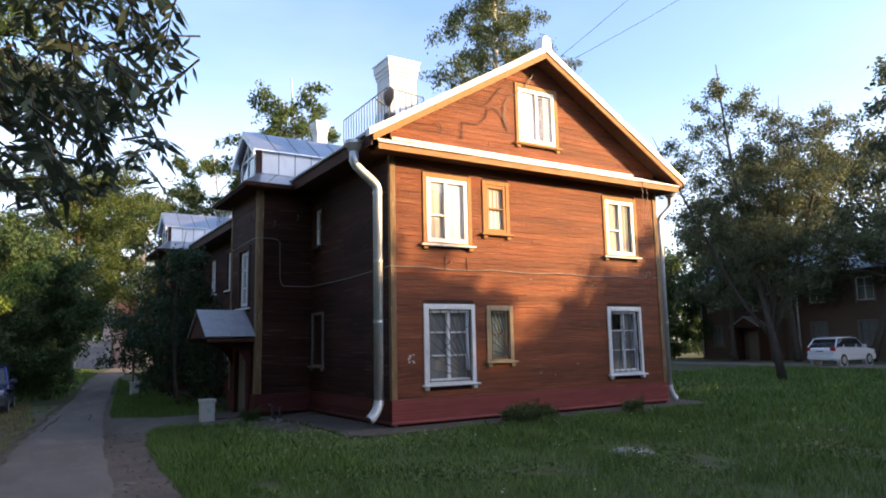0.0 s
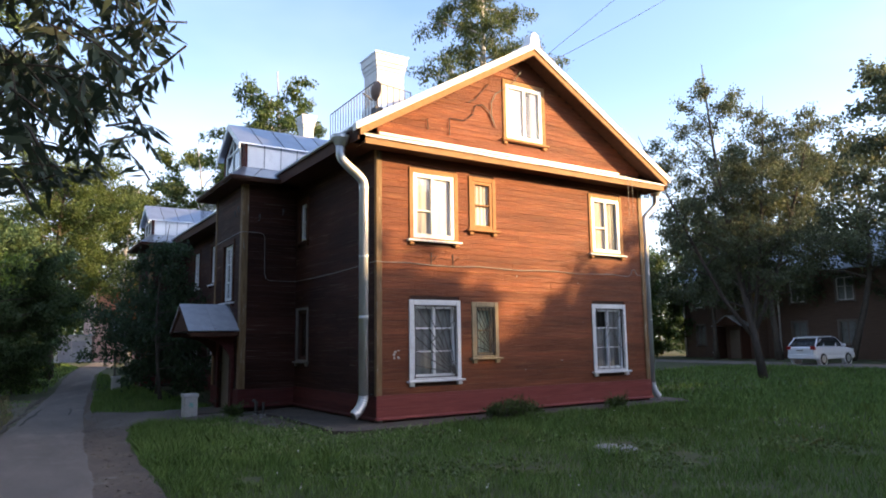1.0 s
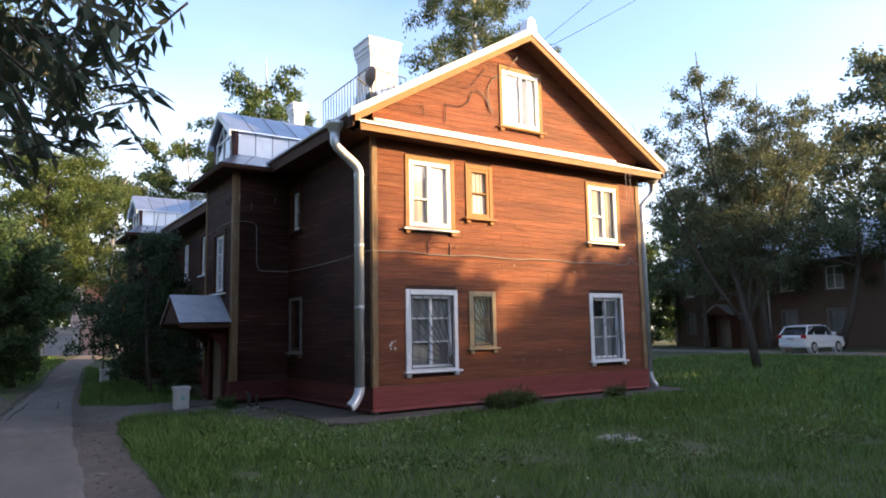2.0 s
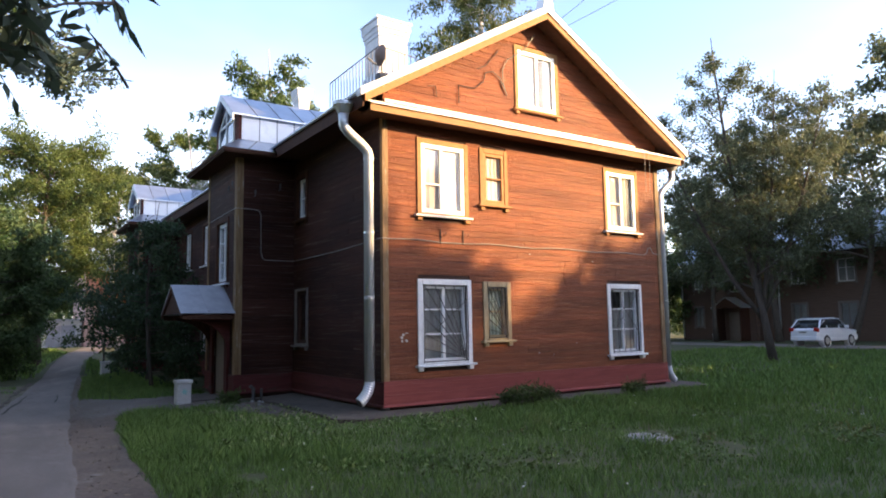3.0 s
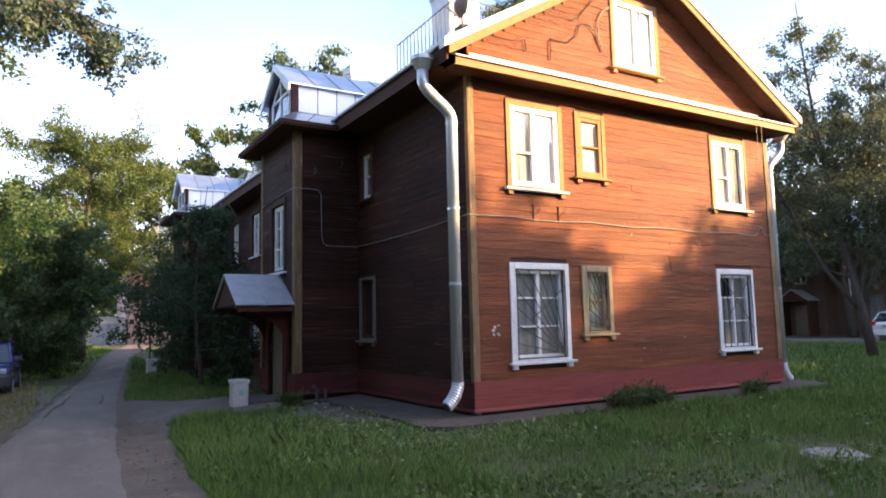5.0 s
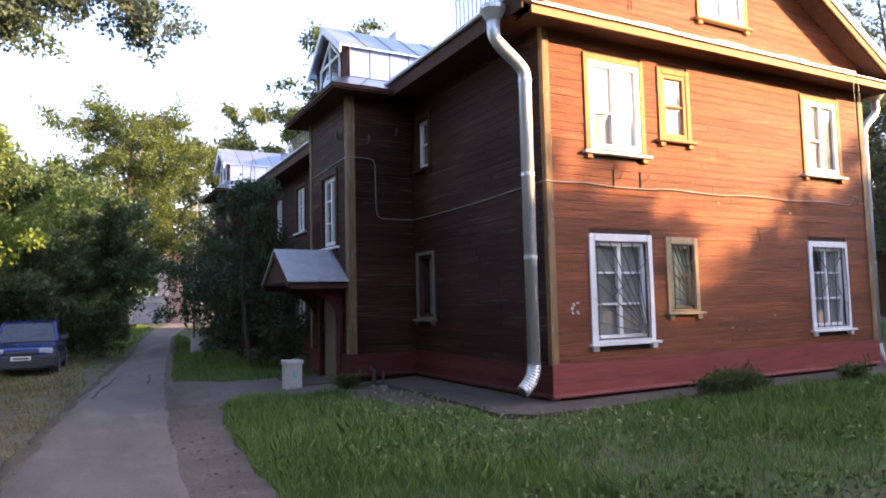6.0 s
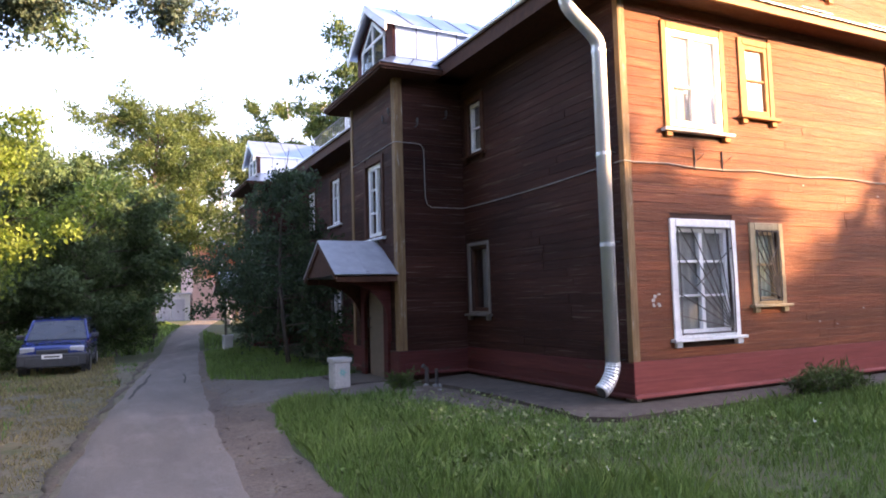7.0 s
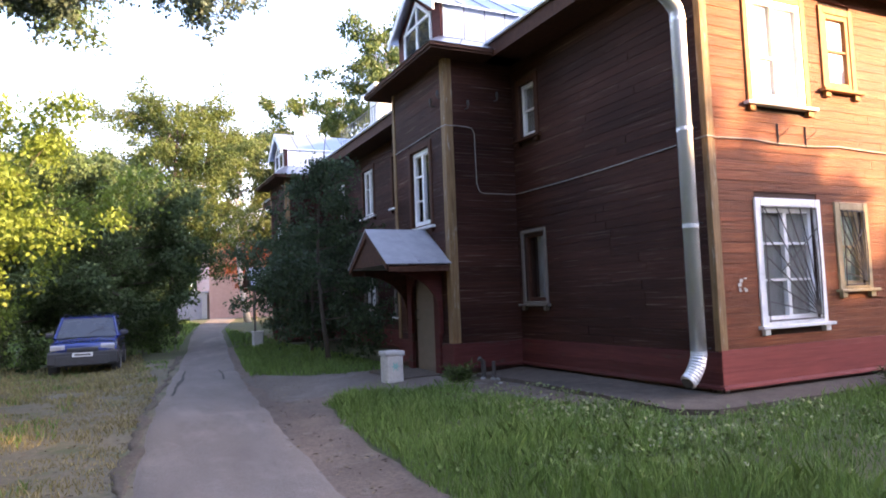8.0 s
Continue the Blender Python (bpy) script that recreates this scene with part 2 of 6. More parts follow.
LEAF_DARK = leaves("dark_green_leaves", (0.048, 0.087, 0.034), (0.088, 0.138, 0.05))
LEAF_MID = leaves("green_leaves", (0.04, 0.075, 0.02), (0.075, 0.115, 0.03))
LEAF_BIRCH = leaves("birch_leaves", (0.05, 0.075, 0.022), (0.085, 0.11, 0.035))
LEAF_YELLOW = leaves("yellow_green_leaves", (0.115, 0.18, 0.03), (0.175, 0.245, 0.045), 0.5)
LEAF_OLIVE = leaves("olive_leaves", (0.074, 0.094, 0.05), (0.124, 0.147, 0.074))
LEAF_ASH = leaves("ash_leaflets", (0.038, 0.062, 0.04), (0.068, 0.096, 0.056), 0.3)
LEAF_PORCH = leaves("blackish_green_leaves", (0.03, 0.055, 0.026), (0.056, 0.09, 0.038))
LEAF_LIME = leaves("olive_lime_leaves", (0.064, 0.1, 0.026), (0.104, 0.144, 0.037), 0.45)
# roof copy of ZINC: the sky's reflection is put into a blue-grey base
ROOFZINC = material("sky_tinted_roof_zinc", (0.4, 0.44, 0.5), (0.52, 0.56, 0.62), 0.28, (2.2, 2.2, 2.2), 0.1, metal=0.85, vary=0.06)
SEAM = material("dark_sheet_seam", (0.16, 0.17, 0.18), (0.24, 0.25, 0.26), 0.5, (9, 9, 9), 0.0, metal=0.4, vary=0)
LEAF_RED = leaves("rust_red_leaves", (0.25, 0.06, 0.02), (0.36, 0.1, 0.03))


def glass_material():
    m = bpy.data.materials.new("window_glass")
    m.use_nodes = True
    n, l = m.node_tree.nodes, m.node_tree.links
    n.remove(n["Principled BSDF"])
    t, g, f, x = n.new("ShaderNodeBsdfTransparent"), n.new("ShaderNodeBsdfGlossy"), n.new("ShaderNodeLayerWeight"), n.new("ShaderNodeMixShader")
    pw, ad = n.new("ShaderNodeMath"), n.new("ShaderNodeMath")
    pw.operation, ad.operation = "POWER", "MULTIPLY_ADD"
    pw.inputs[1].default_value, ad.inputs[1].default_value, ad.inputs[2].default_value = 4.0, 0.8, 0.045
    g.inputs["Roughness"].default_value = 0.02
    l.new(f.outputs["Facing"], pw.inputs[0])
    l.new(pw.outputs["Value"], ad.inputs[0])
    l.new(ad.outputs["Value"], x.inputs["Fac"])
    l.new(t.outputs["BSDF"], x.inputs[1])
    l.new(g.outputs["BSDF"], x.inputs[2])
    l.new(x.outputs["Shader"], n["Material Output"].inputs["Surface"])
    return m


GLASS = glass_material()


# ---- mesh building ----
class Mesh:
    """Collects points and faces; closed pieces one after another."""

    def __init__(self):
        self.v, self.f = [], []

    def add(self, pts, faces):
        k = len(self.v)
        self.v += [tuple(p) for p in pts]
        self.f += [tuple(k + i for i in f) for f in faces]
        return self

    def box(self, x0, x1, y0, y1, z0, z1):
        return self.add([(x0, y0, z0), (x1, y0, z0), (x1, y1, z0), (x0, y1, z0), (x0, y0, z1), (x1, y0, z1), (x1, y1, z1), (x0, y1, z1)],
                        [(3, 2, 1, 0), (4, 5, 6, 7), (0, 1, 5, 4), (1, 2, 6, 5), (2, 3, 7, 6), (3, 0, 4, 7)])

    def bar(self, x0, x1, y0, y1, z0, z1, c=0.006):
        """A box with its long edges chamfered."""
        d = (x1 - x0, y1 - y0, z1 - z0)
        a = d.index(max(d))
        lo, hi = (x0, y0, z0), (x1, y1, z1)
        b, e = [q for q in (0, 1, 2) if q != a]
        c = min(c, d[b] * 0.4, d[e] * 0.4)
        ring = [(lo[b] + c, lo[e]), (hi[b] - c, lo[e]), (hi[b], lo[e] + c), (hi[b], hi[e] - c), (hi[b] - c, hi[e]), (lo[b] + c, hi[e]), (lo[b], hi[e] - c), (lo[b], lo[e] + c)]
        pts = []
        for end in (lo[a], hi[a]):
            for p, q in ring:
                w = [0, 0, 0]
                w[a], w[b], w[e] = end, p, q
                pts.append(w)
        return self.add(pts, [tuple(range(7, -1, -1)), tuple(range(8, 16))] + [(i, (i + 1) % 8, 8 + (i + 1) % 8, 8 + i) for i in range(8)])

    def prism(self, poly, a, b):
        """poly: points (3D) of one end; a, b: offsets of the two ends."""
        n = len(poly)
        a, b = Vector(a), Vector(b)
        return self.add([Vector(p) + a for p in poly] + [Vector(p) + b for p in poly],
                        [tuple(range(n - 1, -1, -1)), tuple(range(n, 2 * n))] + [(i, (i + 1) % n, n + (i + 1) % n, n + i) for i in range(n)])

    def tube(self, path, r, n=8):
        path = [Vector(p) for p in path]
        rs = r if isinstance(r, (list, tuple)) else [r] * len(path)
        pts, side = [], None
        for i, p in enumerate(path):
            d = (path[min(i + 1, len(path) - 1)] - path[max(i - 1, 0)]).normalized()
            if side is None:
                side = d.orthogonal().normalized()
            side = (side - d * side.dot(d)).normalized()
            up = d.cross(side)
            pts += [p + (side * math.cos(6.28319 * k / n) + up * math.sin(6.28319 * k / n)) * rs[i] for k in range(n)]
        m = len(path)
        return self.add(pts, [tuple(range(n - 1, -1, -1)), tuple((m - 1) * n + k for k in range(n))]
                        + [(j * n + k, j * n + (k + 1) % n, (j + 1) * n + (k + 1) % n, (j + 1) * n + k) for j in range(m - 1) for k in range(n)])

    def data(self, name, mat, smooth=False):
        me = bpy.data.meshes.new(name)
        me.from_pydata(self.v, [], self.f)
        if len(self.v) < 60000:
            bm = bmesh.new()
            bm.from_mesh(me)
            bmesh.ops.recalc_face_normals(bm, faces=bm.faces)
            bm.to_mesh(me)
            bm.free()
        if mat:
            me.materials.append(mat)
        if smooth:
            me.polygons.foreach_set("use_smooth", [True] * len(me.polygons))
        return me


def origin(ob):
    p = Vector((0, 0, 0))
    while ob:
        p += ob.location
        ob = ob.parent
    return p


def part(name, mesh, mat, parent, label="", smooth=False):
    """One mesh object under a thing or a part; its points are given in the world."""
    ob = new(name, mesh.data(name, mat, smooth) if isinstance(mesh, Mesh) else mesh)
    ob.parent = parent
    base = parent
    while base.parent:
        base = base.parent
    if base.type == "EMPTY" and parent == base:
        ob.matrix_parent_inverse = Matrix.Translation(-base.location)
    return tagged(ob, label)


def thing(name, at, label, category, group="", kind=""):
    ob = new(name)
    ob.location = at
    ob.empty_display_size = 0.2
    return tagged(ob, label, category, group, kind)


def solid(name, mesh, mat, label, category, group="", kind="", smooth=False):
    return tagged(new(name, mesh.data(name, mat, smooth)), label, category, group, kind)


class Face:
    """A wall face: u runs along it, out points away from the house."""

    def __init__(self, o, u, out):
        self.o, self.u, self.out = Vector(o), Vector(u), Vector(out)

    def p(self, u, d, z):
        return self.o + self.u * u + self.out * d + Vector((0, 0, z))

    def span(self, u0, u1, d0, d1, z0, z1):
        a, b = self.p(u0, d0, z0), self.p(u1, d1, z1)
        return min(a.x, b.x), max(a.x, b.x), min(a.y, b.y), max(a.y, b.y), min(a.z, b.z), max(a.z, b.z)

    def box(self, m, u0, u1, d0, d1, z0, z1, c=0.0):
        return m.bar(*self.span(u0, u1, d0, d1, z0, z1), c) if c else m.box(*self.span(u0, u1, d0, d1, z0, z1))


def wall_core(face, u0, u1, z0, z1, holes, thick=0.2):
    m = Mesh()
    us = sorted({u0, u1, *[q for h in holes for q in h[:2]]})
    zs = sorted({z0, z1, *[q for h in holes for q in h[2:]]})
    for a, b in zip(us, us[1:]):
        for c, d in zip(zs, zs[1:]):
            if not any(h[0] < (a + b) / 2 < h[1] and h[2] < (c + d) / 2 < h[3] for h in holes):
                face.box(m, a, b, -thick, -0.002, c, d)
    return m


def siding(face, parent, u0, u1, z0, z1, holes, mat, pitch=0.132, seed=1, top=None, name="plank"):
    """Lapped boards, each its own piece, cut round the openings. top: the slope (centre, height at the centre, fall) that cuts them."""
    rnd = random.Random(seed)
    z = z0
    while z < z1 - 0.02:
        za, zb = z + 0.0015, min(z + pitch - 0.0015, z1)
        a, b = u0, u1
        if top:
            half = (top[1] - zb) / top[2]
            a, b = max(u0, top[0] - half), min(u1, top[0] + half)
            if b - a < 0.1:
                break
        cuts = [(a, b)]
        for h in holes:
            if h[2] < zb - 0.01 and h[3] > za + 0.01:
                cuts = [q for c in cuts for q in ((c[0], min(c[1], h[0])), (max(c[0], h[1]), c[1])) if q[1] - q[0] > 0.015]
        pieces = []
        for c in cuts:
            if c[1] - c[0] > 3.0:
                s = c[0] + (c[1] - c[0]) * rnd.uniform(0.3, 0.7)
                pieces += [(c[0], s - 0.0015), (s + 0.003, c[1])]
            else:
                pieces.append(c)
        for c in pieces:
            o = rnd.choice((0.0, 0.0, 0.0, 0.001, 0.003))
            m = Mesh()
            prof = [(0.0, za), (0.0165 + o, za), (0.018 + o, za + 0.003), (0.017 + o, zb - 0.003), (0.0145 + o, zb), (0.0, zb)]
            m.prism([face.p(c[0], d, q) for d, q in prof], (0, 0, 0), face.u * (c[1] - c[0]))
            part(name, m, mat, parent)
        z += pitch


def curtain_sheet(face, u0, u1, d, z0, z1, waves, amp=0.02):
    n = max(6, int(waves * 6))
    m = Mesh()
    pts = []
    for i in range(n + 1):
        u = u0 + (u1 - u0) * i / n
        e = d + amp * math.sin(6.283 * waves * i / n + 0.6 * math.sin(i))
        pts += [face.p(u, e, z0), face.p(u, e, z1)]
    return m.add(pts, [(2 * i, 2 * i + 2, 2 * i + 3, 2 * i + 1) for i in range(n)])


def window(face, parent, u0, u1, z0, z1, casing, frame_mat, cols=(0.5,), rows=((), ()), cas=0.11, curtains=(), grille=None, sill=True, sill_mat=None, head=False, label="", recess=0.05, room=True):
    """A cased window in an opening: u0..u1, z0..z1 over its casing. rows: glazing bars of each light. Returns the opening."""
    zs = z0 + (0.12 if sill else 0.0)
    m = Mesh()
    face.box(m, u0, u0 + cas, 0.0, 0.045, zs, z1, 0.008)
    face.box(m, u1 - cas, u1, 0.0, 0.045, zs, z1, 0.008)
    face.box(m, u0 + cas + 0.002, u1 - cas - 0.002, 0.0, 0.043, z1 - cas, z1, 0.008)
    face.box(m, u0 + cas + 0.002, u1 - cas - 0.002, 0.0, 0.043, zs, zs + (0.04 if sill else cas), 0.006)
    w = part("window", m, casing, parent, label)
    if head:
        face.box(h := Mesh(), u0 - 0.02, u1 + 0.02, 0.0, 0.065, z1 + 0.002, z1 + 0.035, 0.006)
        part("casing_head", h, casing, w)
    if sill:
        s = Mesh()
        face.box(s, u0 - 0.06, u1 + 0.06, 0.0, 0.11, zs - 0.045, zs - 0.002, 0.008)
        part("sill", s, sill_mat or casing, w)
        for a in (u0 + 0.0, u1 - 0.1):
            face.box(k := Mesh(), a, a + 0.1, 0.0, 0.07, z0, zs - 0.047, 0.008)
            part("sill_bracket", k, casing, w)
    a, b, c, d = u0 + cas, u1 - cas, zs + (0.04 if sill else cas), z1 - cas
    f = Mesh()
    fw = 0.09 if frame_mat == PVC and u1 - u0 > 0.9 else 0.07
    face.box(f, a, a + fw, -recess - 0.05, -recess + 0.02, c, d, 0.006)
    face.box(f, b - fw, b, -recess - 0.05, -recess + 0.02, c, d, 0.006)
    face.box(f, a + fw, b - fw, -recess - 0.05, -recess + 0.018, c, c + fw, 0.006)
    face.box(f, a + fw, b - fw, -recess - 0.05, -recess + 0.018, d - fw, d, 0.006)
    edges = [a + fw] + [a + (b - a) * q for q in cols] + [b - fw]
    for q in cols:
        face.box(f, a + (b - a) * q - 0.035, a + (b - a) * q + 0.035, -recess - 0.05, -recess + 0.022, c + fw, d - fw, 0.006)
    part("window_frame", f, frame_mat, w)
    for i, (p, q) in enumerate(zip(edges, edges[1:])):
        p += 0.035 if i else 0.0
        q -= 0.035 if i < len(cols) else 0.0
        bars = rows[i] if i < len(rows) else ()
        hs = [c + fw] + [c + (d - c) * r for r in bars] + [d - fw]
        for r in bars:
            face.box(g := Mesh(), p, q, -recess - 0.04, -recess + 0.01, c + (d - c) * r - 0.016, c + (d - c) * r + 0.016, 0.004)
            part("glazing_bar", g, frame_mat, w)
        for e, h in zip(hs, hs[1:]):
            face.box(g := Mesh(), p - 0.004, q + 0.004, -recess - 0.022, -recess - 0.016, e - 0.004, h + 0.004)
            part("pane", g, GLASS, w).visible_shadow = False
    for cu in curtains:
        mat, p, q = cu[:3]
        top = cu[3] if len(cu) > 3 else 1.0
        part("curtain", curtain_sheet(face, a + (b - a) * p, a + (b - a) * q, -recess - 0.045, c + 0.02, c + (d - c) * top, max(1.5, 5 * (q - p)), 0.004 if mat == BLIND else 0.009), mat, w, smooth=True)
    if room:
        r = Mesh()
        x = face.p
        A, B = a - 0.25, b + 0.25
        q = [x(A, -0.21, c - 0.2), x(B, -0.21, c - 0.2), x(B, -0.21, d + 0.2), x(A, -0.21, d + 0.2), x(A, -1.1, c - 0.2), x(B, -1.1, c - 0.2), x(B, -1.1, d + 0.2), x(A, -1.1, d + 0.2)]
        r.add(q, [(4, 5, 6, 7), (0, 1, 5, 4), (1, 2, 6, 5), (2, 3, 7, 6), (3, 0, 4, 7)])
        part("room_recess", r, ROOM, w)
    if grille:
        for (p, q), (r, s) in grille(a, b, c, d):
            part("grille_bar", Mesh().tube([face.p(p, 0.06, q), face.p((p + r) / 2, 0.075, (q + s) / 2), face.p(r, 0.06, s)], 0.0085, 6), GRILLE, w)
    return (u0 + cas * 0.5, u1 - cas * 0.5, zs, z1 - cas * 0.5), (a, b, c, d)


GRILLE = material("grille_iron", (0.07, 0.06, 0.055), (0.14, 0.12, 0.105), 0.7, (30, 30, 30), 0.1, metal=0.2, vary=0)


def fan_grille(a, b, c, d):
    """A frame with bars that spread from the lower corner."""
    k = (b - 0.05, c + 0.06)
    out = [((a, c + 0.02), (b, c + 0.02)), ((a, d - 0.02), (b, d - 0.02)), ((a + 0.01, c), (a + 0.01, d)), ((b - 0.01, c), (b - 0.01, d))]
    for i in range(5):
        out.append((k, (a + (b - a) * (0.02 + 0.22 * i), d)))
    for i in range(4):
        out.append((k, (a, c + (d - c) * (0.18 + 0.2 * i))))
    out.append(((a + (b - a) * 0.25, c + (d - c) * 0.42), (b, c + (d - c) * 0.82)))
    return out


def cross_grille(a, b, c, d):
    out = [((a, c + 0.02), (b, c + 0.02)), ((a, d - 0.02), (b, d - 0.02)), ((a + 0.01, c), (a + 0.01, d)), ((b - 0.01, c), (b - 0.01, d))]
    for i in range(1, 5):
        u = a + (b - a) * i / 5
        out.append(((u, c), (u + 0.05 * (i - 2.5), d)))
    out.append(((a, d), (b, c + (d - c) * 0.25)))
    out.append(((a, c + (d - c) * 0.3), (b, d)))
    return out


# ---- the ground ----
def smooth(e0, e1, x):
    t = min(1.0, max(0.0, (x - e0) / (e1 - e0)))
    return t * t * (3 - 2 * t)


def level(x, y):
    """The height of the ground: it falls a little along the footpath and away from the house."""
    low = -0.011 * min(30.0, max(0.0, y - 6.0)) * (1 - smooth(1.8, 4.6, x))
    low -= 0.009 * min(30.0, max(0.0, y - 8.0)) * (1 - smooth(-1.8, 1.0, x))
    return low - 0.05 * (1 - smooth(1.6, 3.0, x)) + 0.03 * noise.noise((x * 0.35, y * 0.35, 0.0)) * smooth(0.0, 1.2, abs(x - 5.5))


def ground_sheet():
    def ticks():
        near = [-30 + 0.5 * i for i in range(0, 141)]
        far = [30, 45, 70, 110, 180, 300, 600, 1200]
        return [-30 - f for f in reversed(far)] + near + [40 + f for f in far]
    xs, ys = ticks(), ticks()
    m = Mesh()
    m.v = [(x, y, level(x, y) if abs(x) < 45 and abs(y) < 45 else level(max(-45, min(45, x)), max(-45, min(45, y)))) for y in ys for x in xs]
    n = len(xs)
    m.f = [(j * n + i, j * n + i + 1, (j + 1) * n + i + 1, (j + 1) * n + i) for j in range(len(ys) - 1) for i in range(n - 1)]
    return m


solid("ground", ground_sheet(), GROUND, "flat lawn soil with worn earthy patches", "ground", kind="structure", smooth=True)


VERGE = material("sandy_dry_verge", (0.095, 0.082, 0.052), (0.17, 0.145, 0.095), 0.95, (14, 14, 14), 0.8, worn=(0.075, 0.088, 0.036), worn_at=0.52, worn_scale=(1.1, 1.1, 1.1), vary=0)


TRODDEN = material("grey_brown_trodden_path", (0.105, 0.084, 0.068), (0.175, 0.142, 0.117), 0.95, (20, 20, 20), 0.8, worn=(0.2, 0.168, 0.14), worn_at=0.55, worn_scale=(1.2, 1.2, 1.2), vary=0, big=((0.8, 0.8, 0.8), 0.75, 1.15))
EDGESOIL = material("crumbled_edge_soil", (0.06, 0.046, 0.033), (0.12, 0.093, 0.068), 0.95, (18, 18, 18), 1.0, worn=(0.07, 0.085, 0.03), worn_at=0.56, worn_scale=(2.2, 1.2, 2.2), vary=0)


def ribbon(rows, lift, wobble, seed, cols=10):
    """A strip of ground cover between two edges: rows of (y, left x, right x), with ragged borders."""
    m = Mesh()
    ys = []
    for (ya, *_), (yb, *_) in zip(rows, rows[1:]):
        k = max(2, int((yb - ya) / 0.25))
        ys += [ya + (yb - ya) * i / k for i in range(k)]
    ys.append(rows[-1][0])
    R = np.array(rows)
    for y in ys:
        a, b = np.interp(y, R[:, 0], R[:, 1]), np.interp(y, R[:, 0], R[:, 2])
        a += wobble * (noise.noise((y * 0.9, seed, 0.3)) + 0.6 * noise.noise((y * 3.1, seed, 1.3)))
        b += wobble * (noise.noise((y * 0.9, seed, 5.3)) + 0.6 * noise.noise((y * 3.1, seed, 7.3)))
        for i in range(cols + 1):
            x = a + (b - a) * i / cols
            edge = min(i, cols - i) == 0
            m.v.append((x, y, level(x, y) + (lift if not edge else -0.03)))
    n = cols + 1
    m.f = [(j * n + i, j * n + i + 1, (j + 1) * n + i + 1, (j + 1) * n + i) for j in range(len(ys) - 1) for i in range(cols)]
    return m


solid("footpath", ribbon([(-12, -1.2, 0.6), (0, -0.85, 1.0), (8, -0.6, 1.16), (11, -0.42, 1.4), (14, -0.18, 1.6), (18, 0.17, 1.92), (22.4, 0.72, 2.34), (28.7, 1.42, 3.04), (33, 1.95, 3.55), (43, 3.0, 4.7), (58, 5.0, 7.2), (84, 9.0, 12.0)], 0.035, 0.06, 2.0), ASPHALT,
      "narrow worn grey asphalt footpath with cracked edges", "footpath", kind="structure", smooth=True)
solid("dirt_strip", ribbon([(-12, 0.2, 1.0), (0, 0.5, 1.45), (8, 0.7, 1.8), (12, 0.9, 2.1), (15.5, 1.1, 2.5), (16.5, 1.1, 3.2), (18, 1.3, 3.2), (19.2, 1.4, 2.6), (24, 2.0, 2.85), (31, 2.8, 3.5)], 0.018, 0.1, 9.0), DIRT, "trodden bare soil along the footpath edge", "dirt strip", kind="structure", smooth=True)
solid("verge_soil", ribbon([(-12, -7, -0.6), (0, -7, -0.3), (8, -7, -0.05), (14, -6.5, 0.35), (20, -5.5, 0.9), (26, -4.0, 1.5), (30, -1.0, 2.1)], 0.012, 0.16, 13.0, 24), VERGE, "sandy trodden verge with dry grass beside the footpath", "verge", kind="structure", smooth=True)
for i, (seed_, rows_) in enumerate(((53.0, [(19.0, 0.5, 0.6), (21, 0.75, 0.95), (23.2, 1.05, 1.2), (24.4, 1.2, 1.24)]), (59.0, [(21.0, 1.7, 1.74), (22.6, 1.84, 1.95), (24, 2.0, 2.04)]))):
    solid("path_crack", ribbon(rows_, 0.041, 0.07, seed_, 3), CRACK, "soil-filled crack along the asphalt footpath", "crack", "path cracks", "structure")
solid("path_edge_soil", ribbon([(2, -1.05, -0.75), (8, -0.85, -0.5), (11, -0.5, -0.34), (14, -0.3, -0.14), (17.5, 0.02, 0.16), (20, 0.36, 0.52), (25, 0.88, 1.0), (31, 1.55, 1.68)], 0.042, 0.17, 71.0, 5), EDGESOIL, "dark crumbled soil along the broken asphalt edge", "soil", kind="structure", smooth=True)
solid("bare_soil", ribbon([(12.4, 4.95, 5.4), (13.2, 4.6, 5.4), (14.2, 4.5, 5.45), (15.2, 4.1, 5.45), (15.9, 3.9, 5.4)], 0.02, 0.12, 83.0, 8), DIRT, "bare trodden soil between the lawn and the apron", "soil", kind="structure", smooth=True)
solid("cross_path", ribbon([(15.3, 3.8, 5.0), (16.0, 3.1, 5.0), (16.6, 1.75, 5.0), (18.4, 1.9, 5.0), (19.4, 1.95, 3.2), (21.0, 2.05, 2.4)], 0.024, 0.08, 21.0, 14), TRODDEN, "grey trodden path from the footpath to the porch", "path", kind="structure", smooth=True)
solid("lane", ribbon([(-40, 33, 37), (10, 37, 41), (30, 39, 43), (60, 41, 45)], 0.03, 0.15, 31.0), ASPHALT, "narrow grey asphalt lane behind the lawn", "lane", kind="structure", smooth=True)


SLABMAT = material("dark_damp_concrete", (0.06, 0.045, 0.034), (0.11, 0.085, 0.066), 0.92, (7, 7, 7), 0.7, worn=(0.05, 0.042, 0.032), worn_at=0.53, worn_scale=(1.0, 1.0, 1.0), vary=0)


